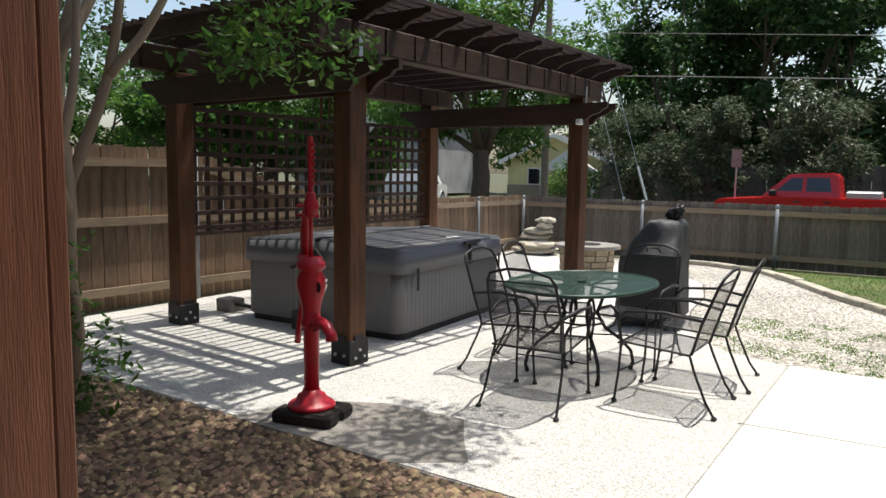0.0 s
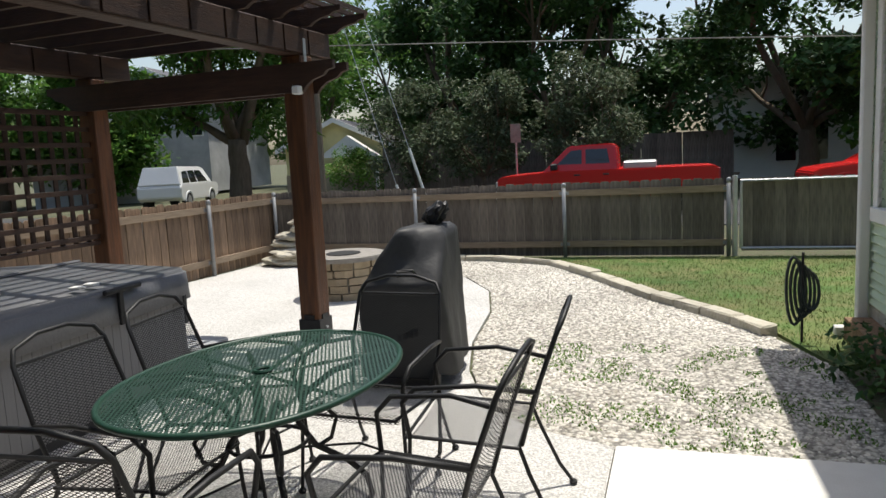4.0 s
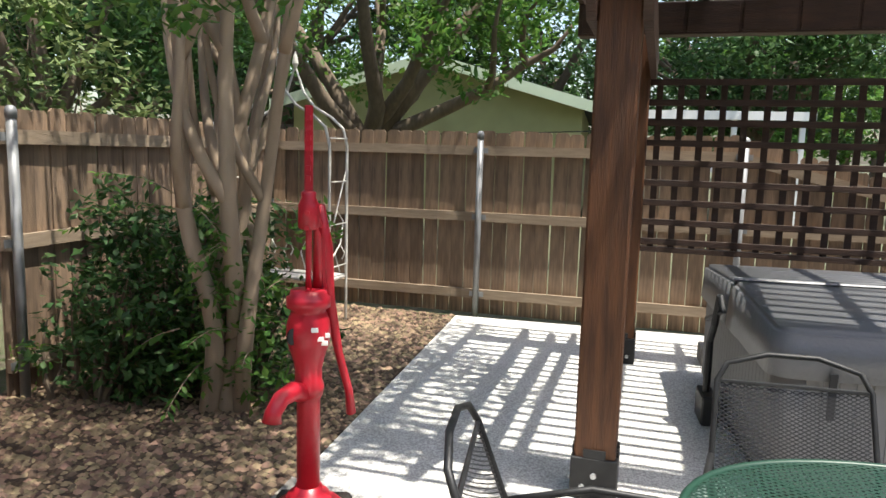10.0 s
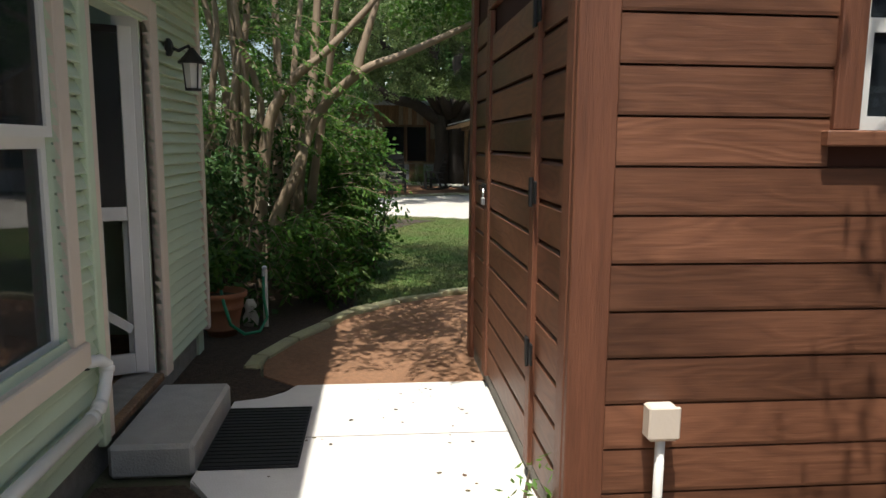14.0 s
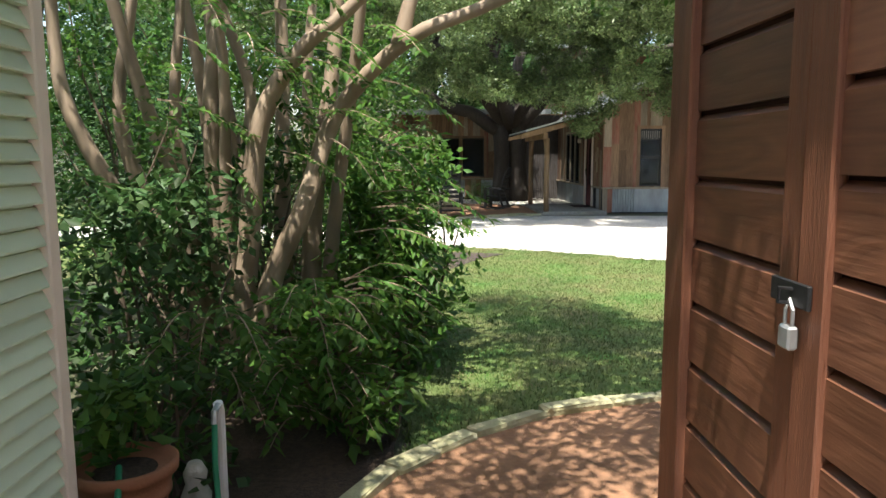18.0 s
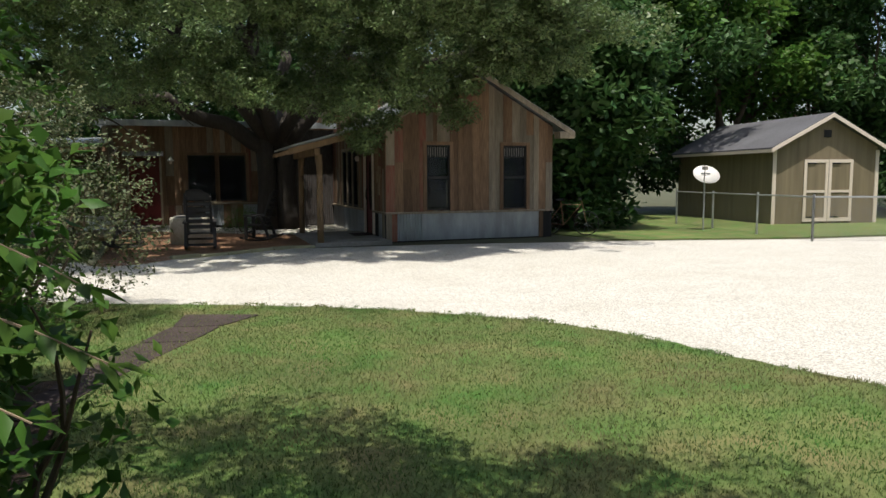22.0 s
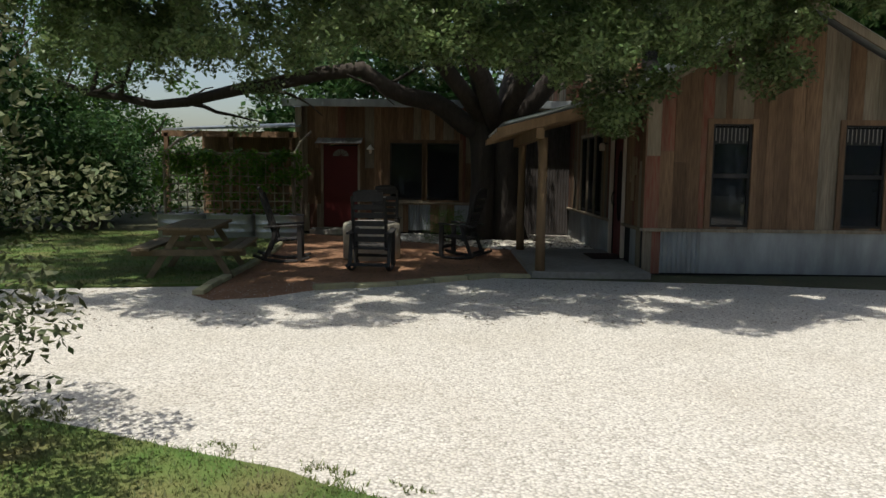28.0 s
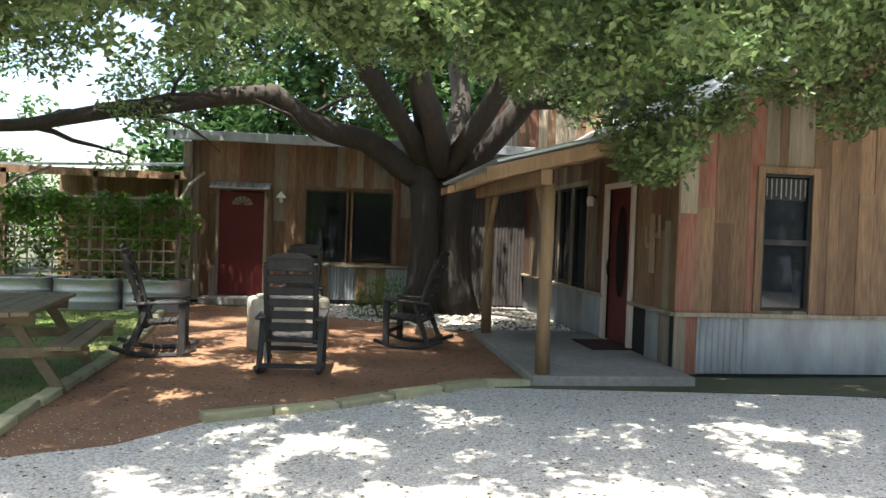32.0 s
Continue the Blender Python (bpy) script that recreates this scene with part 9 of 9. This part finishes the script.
# pale grey-green shrub by the lawn
bush(0.25, -11.5, 2.75, 1.5, M_leaf_grey, "large grey-green flecked shrub beside the lawn", 120, 1700, 0.055, 0.03, 0.32, stems=22)
bush(0.75, -9.2, 2.1, 1.0, M_leaf_grey, "grey-green flecked shrub beside the drive", 55, 1400, 0.055, 0.03, 0.34, stems=12)
for x, y, h, s in ((2.6, -8, 3.4, 1.6), (3.0, -11.5, 3.0, 1.6)):
    bush(x, y, h, s, M_leaf_dark, "dark screening shrub beyond the lawn", 50, 420, 0.1, 0.055, 0.5)
tree(6.6, -5.0, 9, 4.2, 0.3, M_leaf, "tall tree behind the house", 8, 0.3, 1.0, 70, 340, 0.15, 0.08, low=0.3)

# ---- the great oak ----
oak = thing("live_oak", (-3.95, -25.15, 0), "huge old live oak with dark furrowed trunk and spreading limbs", "tree")
for dx, dy, r in ((-0.28, 0, 0.25), (0.25, 0.05, 0.27), (0.0, -0.2, 0.27), (-0.45, -0.1, 0.2)):
    part("trunk", tube([(dx * 1.35, dy, -0.1), (dx * 1.1, dy, 0.5), (dx * 0.95, dy, 1.3), (dx * 1.05, dy, 2.1), (dx * 1.5, dy, 2.9)], [r * 1.45, r * 1.1, r, r * 1.0, r * 0.95], 14), M_oakbark, oak, smooth=True)
OAK_ARMS = (((0.35, 0.05, 2.5), (1.4, 0.2, 3.1), (3.0, 0.7, 3.7), (5.4, 1.2, 3.35), (7.2, 1.6, 2.85), (9.0, 2.0, 3.3), 0.26), ((-0.4, 0, 2.5), (-1.3, 0.4, 3.75), (-2.2, 0.7, 4.25), (-4.0, 1.5, 4.9), (-6.0, 2.6, 5.4), (-7.5, 3.5, 5.6), 0.26),
         ((0.0, 0.1, 2.7), (0.5, 1.5, 3.9), (1.0, 3.5, 4.7), (1.0, 5.6, 5.0), (0.8, 7.5, 5.1), (0.6, 9.0, 4.9), 0.24), ((-0.1, -0.1, 2.7), (-0.5, -1.0, 4.3), (-0.6, -2.0, 6.0), (-0.5, -2.6, 7.5), (-0.3, -3, 8.6), (0, -3, 9.4), 0.24),
         ((0.3, 0.1, 2.8), (1.5, 1.5, 4.3), (3.2, 3.2, 5.3), (4.8, 4.8, 5.4), (6.2, 6.4, 5.2), (7.4, 7.6, 5.0), 0.2), ((-0.2, 0.2, 2.8), (-1.0, 2.0, 4.4), (-2.2, 4.2, 5.3), (-3.5, 6.0, 5.4), (-4.6, 7.6, 5.2), (-5.4, 8.8, 4.9), 0.2),
         ((0.2, 0.1, 3.0), (0.9, 1.0, 5.5), (1.6, 2.0, 7.2), (2.2, 3.0, 8.4), (2.6, 3.6, 9.2), (3, 4, 9.8), 0.18))
tips = []
for *pts, r in OAK_ARMS:
    c = []
    for i in range(5):
        for k in range(3):
            c.append(Vector(pts[i]).lerp(Vector(pts[i + 1]), k / 3) + Vector((R.uniform(-1, 1), R.uniform(-1, 1), R.uniform(-1, 1))) * 0.09)
    c.append(Vector(pts[5]))
    limb = part("limb", tube(c, [r * (1 - 0.8 * i / 15) for i in range(16)], 9), M_oakbark, oak, smooth=True)
    tips += c[6:]
    for k in range(12):
        b0 = c[R.randint(5, 15)]
        e = b0 + Vector((R.uniform(-1.6, 1.6), R.uniform(-1.6, 1.6), R.uniform(-0.7, 1.6)))
        cc = branch_curve(b0, e, 0.2)
        part("branch", tube(cc, [0.055 * (1 - 0.8 * i / 6) for i in range(7)], 5), M_oakbark, limb)
        tips += cc[2:]
clo = []
for k in range(250):
    p = R.choice(tips)
    if p.x > 2.6 and p.z < 5.2 and R.random() < 0.72:
        continue
    clo.append((p.x + R.gauss(0, 0.6), p.y + R.gauss(0, 0.6), max(2.7, p.z + R.gauss(0.4, 0.55)), R.uniform(0.35, 0.7)))
bc = []
# crown's dome
for k in range(46):
    a, rr = R.uniform(0, 6.28), math.sqrt(R.random()) * 8.5
    x, y = math.cos(a) * rr * 0.95 + 0.5, math.sin(a) * rr * 0.85 + 2.2
    bc.append((x, y, 5.4 + 4.3 * (1 - (rr / 8.5) ** 2) + R.gauss(0, 0.4), 1.5))
# outer edge of the crown above the drive and the cottage front
for k in range(92):
    x, y = R.uniform(-9.6, 3.2), R.uniform(-19.6, -16.4)
    bc.append((x + 3.95, y + 25.15, 2.65 + 0.12 * abs(y + 18) + R.random() ** 1.3 * 2.9 + (0.9 if x < -7.2 else 0.0), R.uniform(0.8, 1.2)))
for k in range(34):
    x, y = R.uniform(-11.0, 3.5), R.uniform(-24.5, -15.6)
    bc.append((x + 3.95, y + 25.15, R.uniform(5.2, 7.0), R.uniform(1.1, 1.6)))
# boughs above the view, added to shade the east lawn and planters
for k in range(44):
    x, y = R.uniform(0.8, 9.5), R.uniform(-25, -17.2)
    bc.append((x + 3.95, y + 25.15, R.uniform(5.4, 7.2), R.uniform(1.0, 1.5)))
for k in range(58):
    x, y = R.uniform(-9.0, 5.0), R.uniform(-17.6, -14.4)
    bc.append((x + 3.95, y + 25.15, R.uniform(4.3, 5.9), R.uniform(0.8, 1.25)))
for k in range(42):
    x, y = R.uniform(-11.2, -4.6), R.uniform(-19.0, -17.0)
    bc.append((x + 3.95, y + 25.15, R.uniform(4.5, 6.0), R.uniform(0.9, 1.3)))
# over the court and the workshop front, added to shade its wall and door
for k in range(18):
    bc.append((R.uniform(-2.2, 5.2), R.uniform(-0.6, 1.1), R.uniform(4.9, 6.4), R.uniform(0.9, 1.3)))
# fringe that shades the near half of the drive
for k in range(34):
    bc.append((R.uniform(-5.5, 5.5), R.uniform(8.2, 10.4), R.uniform(4.4, 5.7), R.uniform(0.9, 1.3)))
inner = clo + boughs([b for b in bc if b[2] > 5.0 or b[1] < 5.2], 13, 0.66, 0.15, 0.27)
clo = boughs([b for b in bc if not (b[2] > 5.0 or b[1] < 5.2)], 14, 0.62, 0.16, 0.27)
# low hanging sprays towards the drive
for x0, y0, z0, n in ((-5.25, -18.6, 2.0, 16), (-5.6, -18.7, 2.5, 12), (-7.3, -18.5, 2.6, 16), (-3.6, -17.6, 2.75, 10), (-2.2, -17.8, 3.0, 8), (-6.6, -18.3, 2.9, 8), (-7.4, -18.6, 3.3, 8), (-0.8, -18.2, 3.1, 8), (0.8, -18.5, 3.3, 8), (-4.5, -17.2, 2.6, 6)):
    for k in range(n):
        clo.append((x0 + 3.95 + R.gauss(0, 0.35), y0 + 25.15 + R.gauss(0, 0.35), z0 + 0.25 + abs(R.gauss(0, 0.45)), R.uniform(0.2, 0.36)))
GAPS = [(R.uniform(-9.0, 3.5) + 3.95, R.uniform(-24.4, -15.8) + 25.15, R.uniform(0.05, 0.2)) for _ in range(46)]


def open_sky(c):
    """True where a clump leaves every gap of the crown clear along the sun's path."""
    gx, gy = c[0] - 0.111 * c[2], c[1] - 0.305 * c[2]
    return all((gx - x) ** 2 + (gy - y) ** 2 > (r + 0.75 * c[3]) ** 2 for x, y, r in GAPS)


inner, clo = [c for c in inner if open_sky(c)], [c for c in clo if open_sky(c) or c[2] < 3.6]
crown(clo, 2100, 0.085, 0.048, M_leaf_oak, oak)
crown(inner, 820, 0.115, 0.066, M_leaf_oak, oak)

# ---- trees behind the cottage and the tan shed ----
for x, y, h, s, lf in ((-12.5, -27, 10, 4.2, M_leaf_dark), (-17, -29, 12, 5, M_leaf_dark), (-23, -28, 12, 5, M_leaf), (-29, -24, 12, 5, M_leaf_dark), (-9, -34, 13, 5.5, M_leaf_dark), (-34, -14, 12, 5.5, M_leaf), (-12.5, -22.2, 6.5, 1.5, M_leaf_dark), (-1, -36, 11, 5, M_leaf_dark), (-32, -32, 14, 6, M_leaf_dark)):
    tree(x, y, h, s, 0.28, lf, "tall dense tree behind the buildings", 8, 0.22, 1.25, 90, 230, 0.32, 0.18, low=0.08)
for x, y, h, s in ((-13.0, -23.0, 3.6, 1.2), (-12.2, -22.8, 3.0, 1.2), (-13.6, -24.6, 4.2, 1.3), (-11.9, -24.2, 4.0, 1.5)):
    bush(x, y, h, s, M_leaf_dark, "dark shrub beside the cottage", 40, 420, 0.13, 0.07, 0.45)
for x, y, h, s in ((-14.0, -23.4, 5.2, 1.2), (-15.9, -26.5, 6.6, 1.6)):
    tree(x, y, h, s, 0.1, M_leaf_pale, "pale-leaved tree catching the sun by the tan shed", 7, 0.3, 0.5, 40, 520, 0.14, 0.08, low=0.32)
for x, y, h, s in ((7.5, -24.5, 3.2, 1.8), (9.5, -22, 3.6, 2.0), (6.2, -26.5, 3.0, 1.5), (12, -19, 4, 2.2), (8.6, -27.5, 4.2, 2.2)):
    bush(x, y, h, s, M_leaf_dark, "large leafy shrub beyond the planters", 50, 360, 0.15, 0.08, 0.5)
for x, y, h, s in ((14, -26, 8, 4), (10, -33, 9, 4.5), (3, -44, 5, 3.0), (18, -14, 9, 4.5), (12, -6, 9, 4.5)):
    tree(x, y, h, s, 0.25, M_leaf, "green tree beyond the far lawn", 7, 0.25, 1.1, 50, 300, 0.2, 0.11, low=0.15)
for x, y, h, s in ((9.0, -23.5, 7.5, 2.4), (10.6, -27.5, 8, 3.0), (7.6, -29.5, 5.0, 1.8)):
    tree(x, y, h, s, 0.2, M_leaf_dark, "dark dense tree at the far edge of the lawn", 7, 0.2, 0.8, 70, 340, 0.16, 0.09, low=0.06)
for x, y, h, s in ((4.6, -33, 2.9, 1.8), (1.8, -34, 3.0, 1.8), (7.4, -33.5, 3.1, 1.8), (-0.6, -33, 3.2, 1.6)):
    bush(x, y, h, s, M_leaf, "low green shrub behind the lean-to", 40, 300, 0.16, 0.09, 0.5)
hy = thing("far_roof", (1.6, -38, 0), "far dark gable roof above the lean-to", "house")
bm = bmesh.new()
vs = [bm.verts.new((x, y, z)) for y in (0, -5) for x, z in ((-2.6, 0), (2.6, 0), (2.6, 2.6), (0, 3.6), (-2.6, 2.6))]
bmesh.ops.convex_hull(bm, input=vs)
part("gable", bm, M_shingle, hy)

# ---- small plants and pots ----
bush(-2.9, -24.3, 0.72, 0.55, M_leaf, "soft green clump beside the oak", 34, 1400, 0.1, 0.012, 0.22, stems=5)
bush(0.02, 1.15, 0.28, 0.24, M_leaf_dark, "low dark plants in the house bed", 10, 1500, 0.06, 0.035, 0.12, stems=4)
bush(0.35, 7.9, 0.4, 0.3, M_leaf_dark, "low dark plants in the shaded bed", 14, 1300, 0.07, 0.04, 0.15, stems=4)
bush(0.4, 7.1, 0.35, 0.25, M_leaf_dark, "low dark plants in the shaded bed", 12, 1300, 0.07, 0.04, 0.15, stems=4)
bush(-1.7, 0.84, 0.3, 0.1, M_leaf_bright, "small weed at the shed corner", 6, 1600, 0.05, 0.02, 0.09, stems=3)
bush(-4.55, 1.4, 0.55, 0.14, M_leaf_bright, "small plant at the fence foot", 6, 1600, 0.05, 0.025, 0.1, stems=3)
M_terra = mat("terracotta", (0.34, 0.14, 0.07), 0.85, vary=0.5, scale=10, second=(0.22, 0.1, 0.06), bump=0.2, bump_scale=50)
pot = thing("terracotta_pot", Matrix.Translation((0.2, -2.42, 0.015)) @ Matrix.Scale(0.82, 4), "banded terracotta pot with a green plant", "plant pot")
part("pot", lathe([(0.14, 0.0), (0.155, 0.06), (0.17, 0.065), (0.17, 0.085), (0.165, 0.09), (0.2, 0.27), (0.215, 0.275), (0.215, 0.3), (0.21, 0.305), (0.225, 0.38), (0.25, 0.39), (0.255, 0.44), (0.235, 0.45), (0.22, 0.4)], 32), M_terra, pot, smooth=True)
part("soil", lathe([(0.22, 0.395), (0.02, 0.41)], 20), M_mulch, pot)
crown([(R.gauss(0, 0.1), R.gauss(0, 0.1), R.uniform(0.5, 0.8), 0.12) for _ in range(9)], 1500, 0.13, 0.06, M_leaf, pot, "leaves")
tap = thing("garden_tap", (-0.12, -2.66, 0.0), "white standpipe tap with a green hose", "garden tap")
part("pipe", tube([(0, 0, -0.05), (0, 0, 0.5), (0.0, 0.02, 0.54)], 0.022, 10), M_white, tap)
part("spout", tube([(0, 0.02, 0.53), (0.0, 0.07, 0.52), (0, 0.08, 0.47)], 0.016, 8), M_galv, tap)
M_hoseg = mat("green_hose", (0.02, 0.22, 0.1), 0.4, bump=0.03)
part("hose", tube([(0.0, 0.08, 0.47), (0.0, 0.1, 0.3), (-0.04, 0.2, 0.14), (0.0, 0.34, 0.06), (0.1, 0.46, 0.07), (0.2, 0.5, 0.16), (0.25, 0.48, 0.32), (0.3, 0.34, 0.4)], 0.013, 8), M_hoseg, tap, "green garden hose", smooth=True)
orn = thing("garden_ornament", (0.02, -2.72, 0.0), "small pale stone garden ornament", "ornament")
part("figure", lathe([(0.06, 0), (0.07, 0.08), (0.045, 0.14), (0.055, 0.19), (0.03, 0.24)], 12), M_limestone, orn, smooth=True)


# ---- ground cover, gathered as stuff ----
def blades(name, poly, n, h, material, label, zone=None, width=0.012, patch=0.0):
    xs, ys = [p[0] for p in poly], [p[1] for p in poly]
    z = zone or (min(xs), max(xs), min(ys), max(ys))
    pts = []
    while len(pts) < n:
        x, y = R.uniform(z[0], z[1]), R.uniform(z[2], z[3])
        if inside(x, y, poly) and (not patch or noise.noise(Vector((x * 2.7, y * 2.7, 2))) + 0.5 * noise.noise(Vector((x * 9, y * 9, 5))) > patch):
            pts.append((x, y))
    p = np.array(pts)
    m = len(p)
    a, hh = RNG.uniform(0, 6.283, m), h * RNG.uniform(0.5, 1.3, m)
    lean = RNG.uniform(0.3, 1.6, m) * hh
    d = np.stack([np.cos(a), np.sin(a)], 1)
    s = np.stack([-d[:, 1], d[:, 0]], 1) * width * 0.5
    base = np.zeros((m, 1)) + 0.005
    v = np.concatenate([np.concatenate([p - s, base], 1)[:, None], np.concatenate([p + s, base], 1)[:, None], np.concatenate([p + d * lean[:, None], hh[:, None] + 0.01], 1)[:, None]], 1).reshape(-1, 3)
    f = np.arange(3 * m).reshape(-1, 3)
    tagged(new(name, raw(name, v, f, material)), label, "grass", kind="stuff")


def stones(name, poly, n, size, material, label, zone=None, flat=0.6, z0=0.008, dense=None):
    """Scattered small angular stones as one mesh."""
    xs, ys = [p[0] for p in poly], [p[1] for p in poly]
    z = zone or (min(xs), max(xs), min(ys), max(ys))
    pts = []
    while len(pts) < n:
        x, y = R.uniform(z[0], z[1]), R.uniform(z[2], z[3])
        if inside(x, y, poly):
            pts.append((x, y))
    p = np.array(pts)
    m = len(p)
    oc = np.array([(1, 0, 0), (0.3, 0.95, 0), (-0.8, 0.6, 0), (-0.8, -0.6, 0), (0.3, -0.95, 0), (0.1, 0.05, 1)], float)
    sc = size * RNG.uniform(0.5, 1.5, m)
    a = RNG.uniform(0, 6.283, m)
    loc = oc[None] * RNG.uniform(0.7, 1.2, (m, 6, 1))
    cx, sx = np.cos(a)[:, None], np.sin(a)[:, None]
    X = (loc[:, :, 0] * cx - loc[:, :, 1] * sx * 0.75) * sc[:, None] + p[:, :1]
    Y = (loc[:, :, 0] * sx + loc[:, :, 1] * cx * 0.75) * sc[:, None] + p[:, 1:]
    Z = loc[:, :, 2] * (sc * flat)[:, None] + z0
    v = np.stack([X, Y, Z], 2).reshape(-1, 3)
    i = np.arange(m)[:, None, None] * 6
    f = (i + np.array([[0, 1, 5], [1, 2, 5], [2, 3, 5], [3, 4, 5], [4, 0, 5]])[None]).reshape(-1, 3)
    tagged(new(name, raw(name, v, f, material)), label, "gravel", kind="stuff")


blades("grass_south", LAWN_S, 130000, 0.03, M_blade, "short mown grass blades", (-6.4, 0.4, -12.6, -3.2))
blades("grass_north", LAWN_N, 40000, 0.03, M_blade, "short mown grass blades")
blades("grass_east", [(0.28, -18.0), (0.33, -20.4), (0.5, -22.5), (1.05, -26), (8, -26), (8, -16.8), (6, -16.6)], 40000, 0.04, M_blade, "shaded lawn grass blades")
blades("weeds", YARD, 3600, 0.013, M_leaf_bright, "thin green weeds growing through gravel", (-2.1, 0.1, 6.5, 8.8), patch=0.02, width=0.016)
stones("yard_stones", YARD, 20000, 0.016, M_stone_yard, "loose cream gravel stones", z0=0.004)
stones("drive_stones", DRIVE, 42000, 0.012, M_stone, "loose white limestone chips", (-9.0, 2.5, -18.4, -8.5), z0=0.006)
stones("bed_stones", BED, 16000, 0.028, M_riverrock, "brown river rocks and bark chips", z0=0.01)
stones("court_stones", [(-4.4, -22.62), (-6.0, -22.6), (-6.0, -26.3), (-0.4, -26.3), (-0.5, -25.5), (-2.1, -24.25)], 4500, 0.035, M_stone, "pale stones and leaf litter below the oak", z0=0.01)
stones("granite_grit", GRANITE, 9000, 0.01, M_granite, "crushed red granite grit", z0=0.008)
EDGE = [(-6.6, -6.3), (-6.1, -7.6), (-5.65, -9.05), (-5.12, -9.98), (-4.2, -10.76), (-3.22, -11.5), (-1.82, -12.22), (-0.2, -12.88), (2.5, -13.8), (2.5, -13.4), (-0.1, -12.5), (-1.7, -11.85), (-3.08, -11.1), (-4.0, -10.4), (-4.95, -9.7), (-5.45, -8.95), (-5.9, -7.6), (-6.4, -6.3)]
blades("edge_grass", EDGE, 6000, 0.024, M_blade, "ragged grass creeping over the drive's edge", patch=0.05)
M_litter = mat("leaf_litter", (0.11, 0.075, 0.04), 0.9, vary=0.5, scale=30, per_island=0.5, bump=0.1, island_hue=0.03)
stones("leaf_litter", [(-11.3, -18.0), (-11.3, -16.2), (-3, -15.4), (5, -14.4), (5, -16.6), (0.6, -17.6), (-3, -18.8), (-7.2, -18.4)], 2600, 0.013, M_litter, "fallen oak leaves scattered on the gravel", flat=0.2, z0=0.014)
stones("court_litter", [(0.25, -17.9), (-0.9, -18.2), (-3.0, -18.9), (-4.25, -19.0), (-4.4, -22.6), (-2.2, -24.2), (-0.6, -25.4), (0.35, -25.9), (0.45, -22.5)], 2600, 0.017, M_litter, "fallen oak leaves scattered on the court", flat=0.2, z0=0.014)
stones("slab_litter", [(-1.75, -1.0), (-0.6, -1.0), (-0.45, 2.2), (-1.2, 2.6)], 60, 0.012, M_litter, "a few fallen leaves on the white slab", flat=0.2, z0=0.031)
